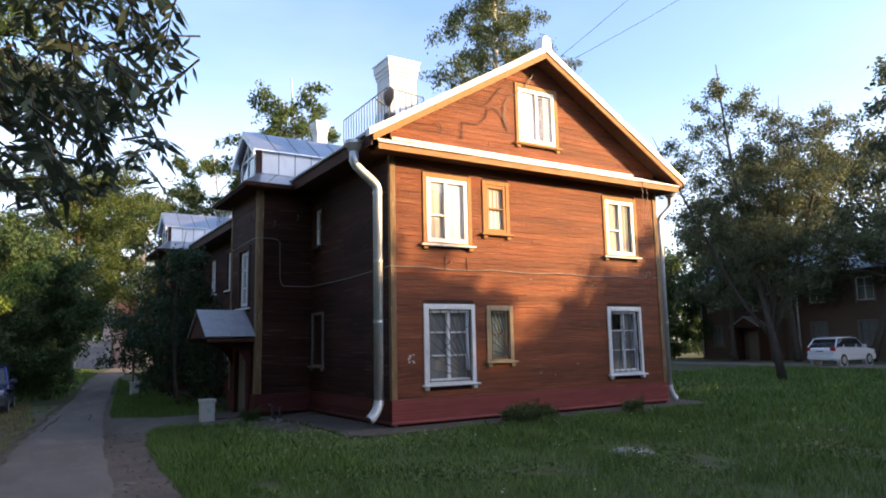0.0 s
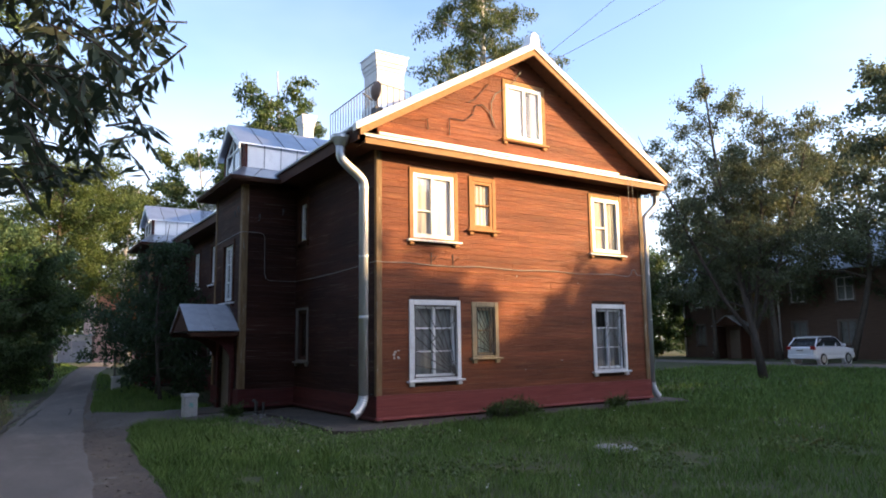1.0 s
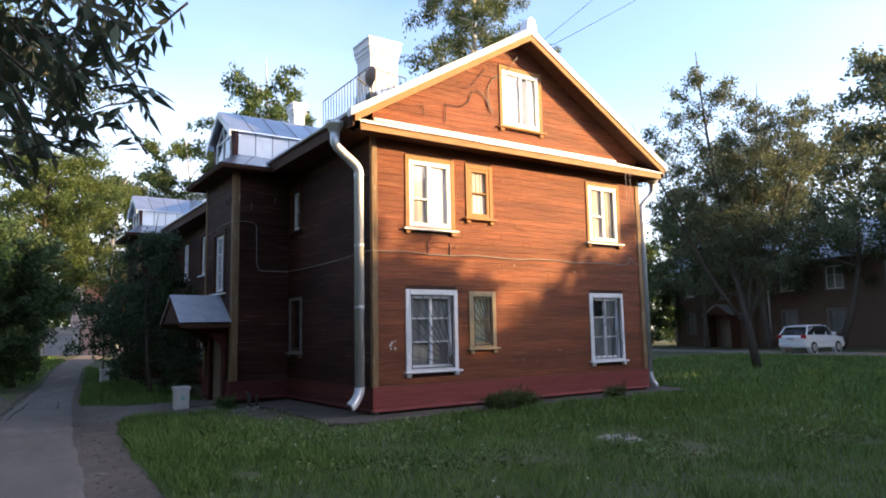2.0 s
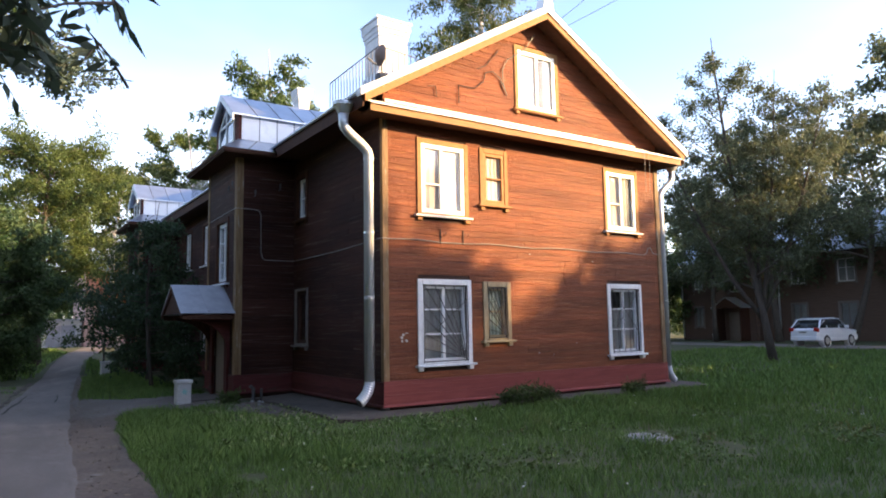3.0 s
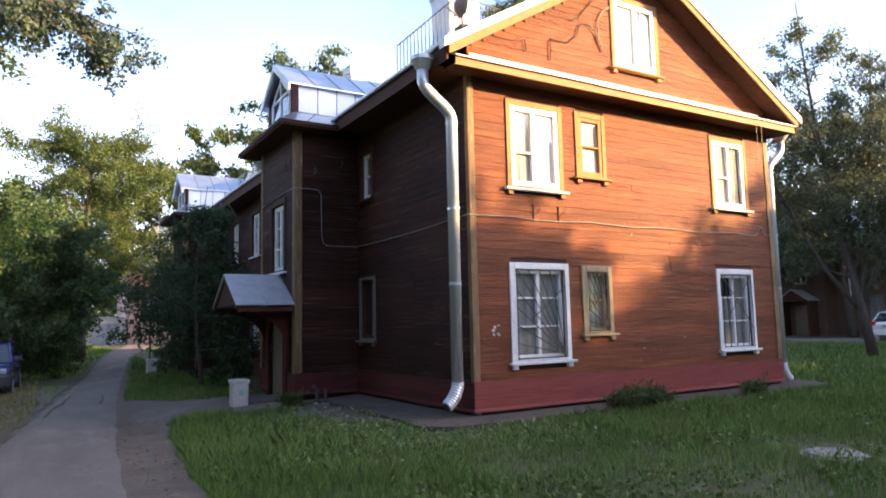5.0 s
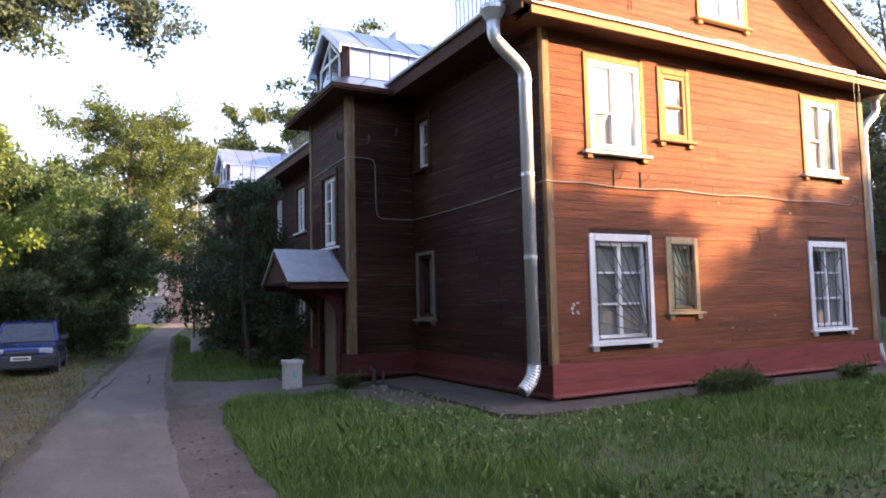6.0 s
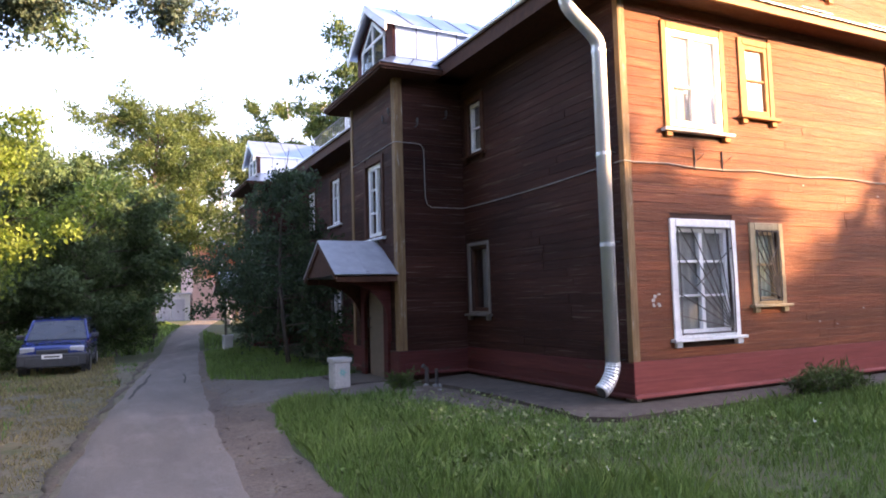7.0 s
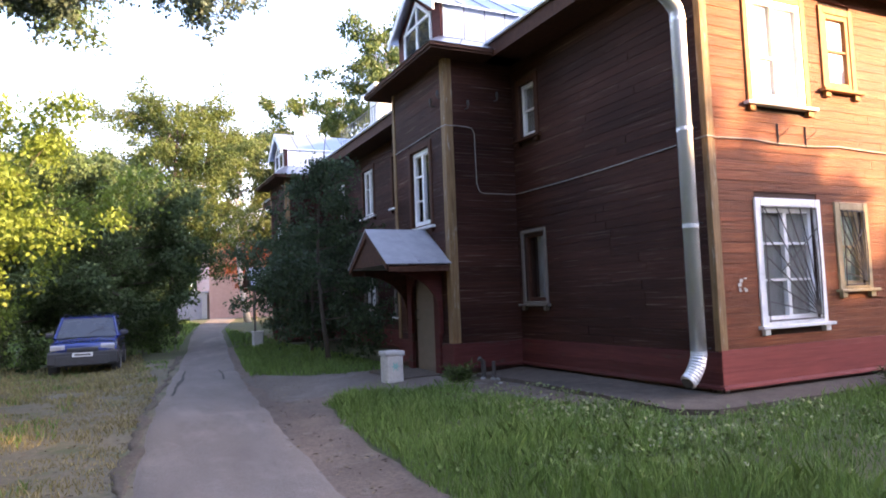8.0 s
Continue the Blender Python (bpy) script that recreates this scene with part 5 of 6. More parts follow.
    if runs:
        A, B = np.array([tuple(a) for a, b in runs]), np.array([tuple(b) for a, b in runs])
        w = np.linalg.norm(B - A, axis=1)
        k = rng.choice(len(A), n, p=w / w.sum())
        c = A[k] + (B[k] - A[k]) * rng.uniform(0.1, 1.05, n)[:, None]
        quads = leaf_points(rng, np.zeros((1, 3)), spread * 0.62, n, size, width, droop) + c[:, None, :]
    else:
        quads = leaf_points(rng, np.array([tuple(e) for e in ends]), spread, n, size, width, droop)
    part("crown", sheet_mesh("crown", quads, 4, leaf_mat), None, t)
    return t


T = "tree"
# across the lawn
tree(T, (25.2, 15.7, 0.0), 14.2, 2.6, 2.4, LEAF_OLIVE, BARK, 58000, 0.115, 11, "airy lawn tree with several dark leaning stems", lean=(-0.7, 1.1), limbs=26, shape="tall", spread=0.5, trunk_r=0.15, rise=0.8, stems=((-2.2, 3.4, 10.4, 1.7, 16), (0.5, -0.8, 11.4, 2.2, 20), (1.3, -2.4, 10.8, 2.4, 22), (1.6, 1.2, 9.0, 2.0, 14)))
tree(T, (46.5, 27.8, 0.0), 16.0, 5.6, 5.0, LEAF_OLIVE, BARK, 21750, 0.262, 12, "broad grey-green tree in front of the brown house", limbs=22, spread=1.1)
tree(T, (47.4, 23.4, 0.0), 15.5, 5.0, 5.5, LEAF_OLIVE, BARK, 20300, 0.262, 13, "broad grey-green tree in front of the brown house", limbs=22, spread=1.1)
tree(T, (34.6, 13.9, 0.0), 16.5, 2.9, 6.0, LEAF_OLIVE, BARK, 13050, 0.246, 14, "tall grey-green tree at the lawn edge", limbs=20, spread=0.85)
tree(T, (46.0, 32.5, 0.0), 12.0, 4.2, 4.4, LEAF_OLIVE, BARK, 13050, 0.328, 15, "round grey-green tree near the lane", limbs=18, spread=1.0)
tree(T, (41.0, 45.0, 0.0), 11.0, 5.0, 0.8, LEAF_YELLOW, BARK, 13050, 0.344, 16, "yellow-green bushy tree between the houses", limbs=18, spread=1.2)
tree(T, (48.5, 41.5, 0.0), 9.5, 4.0, 0.5, LEAF_MID, BARK, 13050, 0.328, 19, "green bushy tree between the houses", limbs=18, spread=1.1)
tree(T, (58.0, 47.5, 0.0), 11.0, 5.0, 0.5, LEAF_DARK, BARK, 13050, 0.369, 20, "dark bushy tree between the houses", limbs=18, spread=1.2)
tree(T, (52.0, 56.0, 0.0), 13.0, 6.0, 0.8, LEAF_MID, BARK, 13050, 0.41, 17, "green bushy tree between the houses", limbs=18, spread=1.4)
# behind the house
B = "tall birch with drooping green foliage behind the house"
tree(T, (26.3, 33.9, 0.0), 34.0, 5.6, 9.0, LEAF_BIRCH, BIRCHBARK, 64000, 0.19, 21, B, limbs=44, shape="tall", spread=1.0, droop=0.9, rise=0.35)
tree(T, (35.4, 36.0, 0.0), 19.5, 2.6, 10.0, LEAF_BIRCH, BIRCHBARK, 7250, 0.213, 22, B, limbs=16, shape="tall", spread=0.7, droop=0.8)
tree(T, (19.7, 57.0, 0.0), 28.0, 4.8, 12.0, LEAF_MID, BIRCHBARK, 21750, 0.328, 23, B, limbs=24, spread=1.05, droop=0.6)
tree(T, (15.5, 68.0, 0.0), 23.5, 5.0, 8.0, LEAF_LIME, BIRCHBARK, 22000, 0.344, 24, "sunlit yellow-green tree beyond the roofs", limbs=20, spread=1.1)
tree(T, (10.5, 98.0, 0.0), 19.0, 6.0, 5.0, LEAF_BIRCH, BIRCHBARK, 13050, 0.328, 25, "pale distant birch beyond the footpath", limbs=20, spread=1.1)
tree(T, (8.9, 60.0, -0.3), 16.5, 3.9, 6.5, LEAF_BIRCH, BIRCHBARK, 16000, 0.3, 26, "pale distant birch beyond the footpath", limbs=20, spread=0.9)
# left of the footpath
tree(T, (2.6, 46.5, -0.4), 14.8, 4.2, 4.0, LEAF_LIME, BARK, 80000, 0.16, 31, "yellow-green broad tree beside the footpath", limbs=44, spread=0.95, lean=(0.4, 0))
tree(T, (-0.7, 33.4, -0.3), 7.4, 2.9, 1.4, LEAF_DARK, BARK, 40455, 0.164, 32, "dark green maple beside the footpath", limbs=18, spread=0.7)
tree(T, (-3.9, 34.0, -0.3), 7.4, 3.4, 1.2, LEAF_DARK, BARK, 40455, 0.164, 33, "dark green maple behind the parked car", limbs=18, spread=0.75)
tree(T, (-7.5, 34.5, -0.3), 8.2, 4.0, 1.0, LEAF_DARK, BARK, 35960, 0.197, 34, "dark green maple behind the parked car", limbs=18, spread=0.85)
tree(T, (-2.5, 40.0, -0.3), 9.0, 4.2, 1.0, LEAF_DARK, BARK, 31465, 0.213, 35, "dark green tree in the grove", limbs=18, spread=0.9)
tree(T, (-3.4, 18.2, -0.2), 4.3, 2.8, 1.6, LEAF_YELLOW, BARK, 52200, 0.09, 36, "sunlit yellow-green maple over the parked car", limbs=24, spread=0.45, droop=0.35)
tree(T, (-11.0, 50.0, -0.3), 34.0, 11.5, 22.0, LEAF_MID, BARK, 49445, 0.344, 37, "very tall tree with a high spreading crown", lean=(3.0, 0), limbs=26, shape="fan", spread=1.1, rise=0.15, droop=0.3)
tree(T, (-9.0, 27.0, -0.2), 6.5, 3.2, 1.0, LEAF_YELLOW, BARK, 26970, 0.18, 38, "yellow-green tree in the grove", limbs=18, spread=0.8)
D_ = "dark green tree at the end of the footpath"
tree(T, (-2.8, 44.5, -0.4), 9.5, 3.2, 2.4, LEAF_MID, BARK, 31465, 0.23, 44, D_, limbs=20, spread=0.8, lean=(0.8, 0))
tree(T, (-1.5, 56.0, -0.5), 10.0, 4.2, 0.5, LEAF_DARK, BARK, 20227, 0.295, 45, D_, limbs=18, spread=1.0)
tree(T, (0.4, 64.0, -0.5), 9.0, 3.4, 0.5, LEAF_DARK, BARK, 17980, 0.295, 46, D_, limbs=18, spread=1.0)
tree(T, (-7.0, 46.0, -0.5), 10.0, 4.5, 0.5, LEAF_DARK, BARK, 22475, 0.279, 47, D_, limbs=18, spread=1.0)
tree(T, (10.5, 66.0, -0.3), 8.5, 2.6, 3.2, LEAF_RED, BARK, 3770, 0.246, 48, "small rust-red rowan before the pink building", limbs=14, spread=0.7)
# beside the porches
tree(T, (4.1, 21.2, -0.15), 5.8, 1.75, 0.6, LEAF_PORCH, BARK, 15000, 0.098, 41, "dark young tree growing beside the porch", limbs=22, shape="tall", spread=0.42, trunk_r=0.06, rise=0.2)
tree(T, (4.5, 24.4, -0.2), 4.0, 1.6, 1.9, LEAF_PORCH, BARK, 8000, 0.098, 42, "dark spreading shrub beside the porch", limbs=18, spread=0.4, trunk_r=0.05, rise=0.2)
tree(T, (5.0, 26.8, -0.2), 3.4, 1.2, 0.6, LEAF_PORCH, BARK, 8990, 0.115, 43, "dark shrub under the house wall", limbs=16, spread=0.5, trunk_r=0.06)
for i, (x, y, hh, rr) in enumerate(((-1.2, 33.6, 1.3, 1.1), (-3.4, 31.4, 1.4, 1.1), (0.6, 34.6, 1.3, 1.0), (-5.8, 31.0, 1.6, 1.3), (1.4, 38.5, 1.3, 1.0))):
    tree("shrub", (x, y, level(x, y)), hh, rr, 0.1, LEAF_MID, BARK, 3500, 0.11, 50 + i, "low green undergrowth shrub at the grove edge", limbs=12, spread=0.3, trunk_r=0.02, category="shrub", group="undergrowth")


def overhanging_tree():
    """A trunk beside the path with one leafy bough hung over it; narrow leaflets in pairs."""
    rng = np.random.default_rng(77)
    t = thing(T, (-3.4, 3.3, -0.05), "leafy tree with a bough of narrow leaflets over the path", "tree")
    m = Mesh()
    m.tube([(-3.4, 3.3, -0.15), (-3.35, 3.3, 1.5), (-3.2, 3.35, 3.2), (-3.1, 3.3, 5.5), (-3.2, 3.2, 8.0)], [0.24, 0.19, 0.16, 0.11, 0.04], 10)
    boughs = [[(-3.2, 3.35, 3.0), (-2.0, 3.3, 3.7), (-0.9, 3.2, 3.9), (-0.1, 3.15, 3.65), (0.42, 3.1, 3.25)], [(-3.15, 3.3, 3.8), (-2.0, 3.6, 4.4), (-0.8, 3.7, 4.5), (0.0, 3.6, 4.2), (0.5, 3.5, 3.8)],
              [(-3.25, 3.3, 2.6), (-2.2, 3.0, 2.95), (-1.2, 2.9, 3.05), (-0.5, 2.95, 2.9), (0.0, 3.0, 2.55)], [(-3.1, 3.3, 4.6), (-2.2, 2.9, 5.2), (-1.0, 2.8, 5.2), (-0.2, 2.9, 4.9)]]
    leaf = []
    for bo in boughs:
        pts = [Vector(p) for p in bo]
        m.tube(pts, [0.05 * (1 - 0.8 * i / (len(pts) - 1)) for i in range(len(pts))], 6)
        for k in range(30):
            q = rng.uniform(0.2, 1.0) * (len(pts) - 1)
            i = min(int(q), len(pts) - 2)
            p = pts[i].lerp(pts[i + 1], q - i)
            d = Vector(rng.normal(size=3))
            d.z -= 0.55
            d.x += 0.25
            d.normalize()
            ln = rng.uniform(0.18, 0.42)
            e = p + d * ln
            e.z -= 0.06
            if e.z < 2.25 or e.x > 0.66:
                continue
            m.tube([p, p.lerp(e, 0.5), e], [0.006, 0.004, 0.002], 4)
            side = d.cross(Vector(rng.normal(size=3))).normalized()
            for j in range(6):
                c = p.lerp(e, 0.2 + 0.8 * j / 5)
                for sg in (-1, 1):
                    a = (side * sg * 0.8 + d * 0.5 + Vector((0, 0, -0.55)) + Vector(rng.normal(size=3) * 0.25)).normalized()
                    b = a.cross(Vector(rng.normal(size=3))).normalized()
                    L = rng.uniform(0.065, 0.12)
                    leaf.append([c, c + a * L * 0.4 + b * L * 0.135, c + a * L, c + a * L * 0.4 - b * L * 0.135])
    for k in range(500):
        e = Vector((rng.uniform(-0.8, 0.62), rng.uniform(2.5, 3.9), 2.28 + 2.0 * rng.random() ** 1.45))
        s_ = (e.x - 0.07) / (e.y + 0.11)
        q = (e.z - 1.68) / (e.y + 0.11)
        if s_ > 0.175 - 0.05 * max(0, 0.34 - q) * 4 + 0.03 * noise.noise((k, 0, 0)) or q < 0.19 + 0.55 * max(0, s_ - 0.02):
            continue
        d = Vector((rng.normal() * 0.5 + 0.35, rng.normal() * 0.5, -0.35 + rng.normal() * 0.35)).normalized()
        p = e - d * rng.uniform(0.16, 0.34)
        m.tube([p, p.lerp(e, 0.5) + Vector((0, 0, 0.015)), e], [0.005, 0.004, 0.002], 4)
        side = d.cross(Vector((0.3 * rng.normal(), 0.3 * rng.normal(), 1))).normalized()
        for j in range(6):
            c = p.lerp(e, 0.15 + 0.85 * j / 5)
            for sg in (-1, 1):
                a = (side * sg * 0.75 + d * 0.6 + Vector((0, 0, -0.5)) + Vector(rng.normal(size=3) * 0.22)).normalized()
                b = a.cross(Vector(rng.normal(size=3))).normalized()
                L = rng.uniform(0.07, 0.125)
                leaf.append([c, c + a * L * 0.4 + b * L * 0.135, c + a * L, c + a * L * 0.4 - b * L * 0.135])
    part("trunk", m, BARK, t, smooth=True)
    part("crown", sheet_mesh("crown", np.array([[tuple(v) for v in q] for q in leaf]), 4, LEAF_ASH), None, t)


overhanging_tree()


def high_bough_tree():
    """A tall tree beyond the grove edge that sends two long leafy boughs out over the footpath."""
    rng = np.random.default_rng(91)
    t = thing(T, (-8.5, 26.5, -0.2), "tall tree with long leafy boughs reaching over the footpath", "tree")
    m = Mesh()
    m.tube([(-8.5, 26.5, -0.3), (-8.4, 26.5, 4.0), (-8.1, 26.4, 8.0), (-7.8, 26.4, 12.0), (-7.9, 26.4, 15.0)], [0.3, 0.25, 0.2, 0.13, 0.05], 10)
    boughs = [[(-8.2, 26.4, 6.5), (-5.5, 25.9, 9.2), (-2.6, 25.4, 10.3), (-0.3, 25.1, 10.6), (1.5, 25.0, 10.2), (2.5, 25.0, 9.7)],
              [(-8.3, 26.4, 5.8), (-6.0, 25.6, 8.4), (-3.6, 25.2, 9.6), (-1.9, 25.0, 9.8), (-1.0, 24.9, 9.5)],
              [(-7.9, 26.4, 8.5), (-5.0, 26.0, 10.8), (-2.0, 25.6, 11.4), (0.4, 25.4, 11.3), (2.0, 25.2, 10.8)]]
    cen = []
    for bo in boughs:
        pts = [Vector(p) for p in bo]
        m.tube(pts, [0.09 * (1 - 0.85 * i / (len(pts) - 1)) for i in range(len(pts))], 6)
        for k in range(64):
            q = rng.uniform(1.9, len(pts) - 1)
            i = min(int(q), len(pts) - 2)
            p = pts[i].lerp(pts[i + 1], q - i)
            d = Vector((rng.normal() * 0.6 + 0.2, rng.normal() * 0.6, -0.45 + rng.normal() * 0.5)).normalized()
            e = p + d * rng.uniform(0.4, 1.35)
            if -0.8 < e.x < -0.35 and e.z < 10.2:
                continue
            m.tube([p, p.lerp(e, 0.5) + Vector((0, 0, 0.06)), e], [0.016, 0.011, 0.004], 4)
            cen += [tuple(e), tuple(p.lerp(e, 0.7))]
    part("trunk", m, BARK, t, smooth=True)
    part("crown", sheet_mesh("crown", leaf_points(rng, np.array(cen), 0.34, 13000, 0.15, 0.6, 0.35), 4, LEAF_ASH), None, t)


high_bough_tree()

# unseen row of trees, sunny side, placed to shade lawn and lower wall
S = "unseen dense broad tree placed to cast shade"


def sunward(p, q=-24.0):
    return (0.643 * p - 0.766 * q, 0.766 * p + 0.643 * q, 0.0)


row_tree = tree(T, sunward(20.6), 11.5, 2.3, 0.6, LEAF_DARK, BARK, 10000, 0.42, 61, S, limbs=26, spread=0.75, group="shading row", twiglets=0)
# includes copies hidden behind the house and past the lane, added to block sun
for p, q, s_, w_, a in ((12.2, -24, 1.1, 0.6, 200), (13.1, -24, 1.13, 0.62, 40), (13.9, -25, 1.13, 0.45, 80), (16.9, -24, 0.96, 0.55, 260), (17.9, -24, 1.0, 0.7, 140), (19.4, -25, 1.0, 0.9, 15), (36, -34, 1.3, 1.7, 5), (40, -34, 1.3, 1.7, 60), (44, -33, 1.3, 1.7, 100), (48, -33, 1.3, 1.7, 150), (23.5, -24, 0.98, 1.1, 130), (26.8, -25, 1.0, 1.1, 200), (30.0, -23, 0.9, 1.1, 260), (33.0, -22, 0.8, 1.1, 20),
                        (8.2, -27, 1.25, 0.9, 77), (2.8, -26, 1.12, 1.2, 111), (5.4, -29, 1.2, 1.2, 51), (13.4, -27, 1.06, 0.6, 300), (14.3, -28, 0.97, 0.7, 30), (15.0, -27, 0.94, 0.75, 10), (15.7, -28, 0.98, 0.75, 215), (15.9, -26, 0.875, 0.75, 111), (36.5, 5, 1.1, 1.3, 95), (40, 4, 1.1, 1.3, 205), (44, 5, 1.1, 1.3, 310), (48, 6, 1.1, 1.3, 25), (14.6, -25, 0.83, 0.8, 77), (10.6, -24, 1.02, 0.9, 70), (7.6, -24, 1.05, 1, 150), (4.4, -25, 1.05, 1, 220), (6.0, -27, 1.0, 1, 20), (9.2, -27, 1.0, 1, 250), (1.2, -24, 0.9, 1, 300), (-2.0, -25, 0.9, 1, 10), (15.2, -25, 0.835, 0.7, 33), (16.4, -28, 0.9, 0.8, 190), (13.0, -27, 1.0, 0.8, 111), (18.5, -28, 0.95, 1, 290)):
    x, y, z = sunward(p, q)
    k = copy_thing(row_tree, pose(x, y, z, 0, 0, a))
    k.scale = (w_, w_, s_)
# unseen copies to the left and behind, added to hold back sky light
for x, y, s_, a in ((-7, 5, 1.1, 200), (-7.5, 9.5, 1.15, 140), (-7.2, 14, 1.1, 75), (-8, 0, 1.1, 33), (-9, -9, 1.1, 20), (-3, -14, 1.2, 90), (4, -17, 1.15, 170), (11, -19, 1.2, 230), (-11, 2, 1.1, 300), (-10, 11, 1.0, 45), (19, -20, 1.2, 100), (-14, 20, 1.2, 12)):
    k = copy_thing(row_tree, pose(x, y, 0, 0, 0, a))
    k.scale = (s_ * 1.5, s_ * 1.5, s_)

# copies hidden behind the house, added to keep sun off the pink building
for x, y, a in ((28, 66, 10), (34, 62, 100), (22, 70, 190), (40, 58, 260)):
    k = copy_thing(row_tree, pose(x, y, 0, 0, 0, a))
    k.scale = (2.0, 2.0, 1.35)

# distant woods closing the view
rng = np.random.default_rng(5)
ang = rng.uniform(-1.2, 1.9, 500)
ctr = np.stack([np.sin(ang) * rng.uniform(95, 135, 500), np.cos(ang) * rng.uniform(95, 135, 500), rng.uniform(0.5, 9.5, 500) ** 1.0], axis=1)
ob = new("woods", sheet_mesh("woods", leaf_points(rng, ctr, 4.5, 42000, 1.1, 0.6, 0.1), 4, LEAF_MID))
tagged(ob, "distant green woods behind the houses", "woods", kind="stuff")


# ---- grass ----
def on_lawn(x, y):
    if 5.15 < x < 15.4 and y > 11.35:
        return False
    if 4.9 < x < 15 and 16 < y < 36.6:
        return False
    if x < 5 and np.interp(x, [2.3, 3.2, 4.0, 5.0], [16.6, 16.0, 15.45, 15.2]) < y < np.interp(x, [2.1, 3.9, 5.0], [21.2, 18.5, 18.2]):
        return False
    return True


def blades(name, label, boxes, mat, seed, skip):
    rng = np.random.default_rng(seed)
    out = []
    for x0, x1, y0, y1, n, hgt, wid in boxes:
        xs, ys = rng.uniform(x0, x1, n), rng.uniform(y0, y1, n)
        for x, y in zip(xs, ys):
            g = noise.noise((x * 0.9, y * 0.9, 3.0)) + 0.5 * noise.noise((x * 2.7, y * 2.7, 9.0))
            if skip(x, y, g):
                continue
            out.append((x, y, level(x, y), hgt * max(0.25, 0.8 + 0.75 * g), wid))
    P = np.array(out)
    n = len(P)
    az = rng.uniform(0, 6.283, n)
    le = rng.uniform(0.1, 0.75, n)
    h = P[:, 3] * rng.uniform(0.55, 1.2, n)
    b = np.stack([np.cos(az), np.sin(az), np.zeros(n)], axis=1)
    a = rng.uniform(0, 6.283, n)
    tip = P[:, :3] + np.stack([np.cos(a) * le * h, np.sin(a) * le * h, h], axis=1)
    w = P[:, 4:5] * 0.5
    base = P[:, :3] - np.array([0, 0, 0.01])
    mid_ = base * 0.5 + tip * 0.5 + np.stack([-np.cos(a) * le * h, -np.sin(a) * le * h, h], axis=1) * 0.12
    v = np.stack([base - b * w, base + b * w, mid_ + b * w * 0.7, tip, mid_ - b * w * 0.7], axis=1)
    ob = new(name, sheet_mesh(name, v, 5, mat))
    return tagged(ob, label, "grass", kind="stuff")


def edge_path(x, y):
    return np.interp(y, [-5, 8, 12, 15.5, 17], [1.35, 1.75, 2.0, 2.35, 3.2])


blades("lawn_grass", "uneven mown green lawn grass with longer tufts", [(1.4, 12, 4.2, 16.3, 92000, 0.12, 0.0095), (1.5, 12, 0.4, 4.2, 30000, 0.12, 0.0095), (12, 24, 0, 12.5, 26000, 0.17, 0.028), (1.9, 4.2, 8, 16.2, 14000, 0.19, 0.009), (7, 14, 8.5, 11.3, 9000, 0.2, 0.015), (15.3, 36, 2, 24, 26000, 0.2, 0.05), (2.3, 5.0, 18.8, 30, 12000, 0.15, 0.02), (3.5, 8, 30, 70, 9000, 0.2, 0.05), (-10, 4.5, 34, 75, 9000, 0.24, 0.07)], GRASS, 1,
       lambda x, y, g: not on_lawn(x, y) or (y < 17 and x < edge_path(x, y) + 0.12 * g) or (y < 12 and x < 9 and g < -0.62) or (np.interp(y, [12.4, 13.2, 14.2, 15.2, 16.0], [5.0, 4.7, 4.55, 4.2, 4.0]) < x < 5.4 and 12.4 < y < 16.2 and g < 0.42) or (19 < y < 31 and x < np.interp(y, [19, 31], [2.0, 3.4])) or (y > 31 and abs(x - np.interp(y, [31, 43, 58, 84], [2.4, 3.85, 6.1, 10.5])) < 1.0))
blades("verge_grass", "sparse dry yellowish verge grass", [(-8, 0.4, 8.5, 29, 60000, 0.075, 0.014), (-12, 0.5, 20, 34, 12000, 0.14, 0.03)], DRYGRASS, 2,
       lambda x, y, g: x > np.interp(y, [8, 14, 19, 25, 31], [-0.6, -0.25, 0.25, 0.85, 1.5]) or g < (-0.22 if x > -2.5 and y < 24 else -0.45))
blades("verge_green", "green grass patches on the verge", [(-12, -1.0, 12, 30, 16000, 0.13, 0.02), (0.2, 1.6, 22, 30, 1500, 0.1, 0.02)], GRASS, 3,
       lambda x, y, g: x > np.interp(y, [8, 14, 19, 25, 31], [-0.9, -0.5, 0.1, 0.8, 1.4]) or g < 0.12)
rng = np.random.default_rng(28)
# broad low leaves between the blades, and dry bits on the bare soil
cx, cy = rng.uniform(1.9, 11, 2600), rng.uniform(5.0, 12, 2600)
keep = (cx > edge_path(cx, cy) + 0.15) & ((cx < 5.1) | (cy < 11.3)) & (np.sin(cx * 1.9 + np.cos(cy * 1.3) * 1.7) + np.sin(cy * 2.3 + cx * 0.7) > 0.1)
cen = np.array([(x, y, level(x, y) + 0.06) for x, y in zip(cx[keep], cy[keep])])
ob = new("plantain", sheet_mesh("plantain", leaf_points(rng, cen, 0.08, 5500, 0.05, 0.7, -0.25), 4, LAWNLEAF))
tagged(ob, "broad low plantain and clover leaves between grass", "plantain", kind="stuff")
cen = []
for k in range(2600):
    y = rng.uniform(3, 27)
    c = np.interp(y, [0, 8, 14, 19, 25, 31], [-0.8, -0.5, -0.1, 0.4, 1.0, 1.7]) - abs(rng.normal()) * 1.6 if k % 4 else np.interp(y, [0, 8, 15, 19, 27], [1.2, 1.4, 1.8, 2.2, 2.6]) + rng.normal() * 0.3
    cen.append((c, y, level(c, y) + 0.028))
cen = np.array(cen)
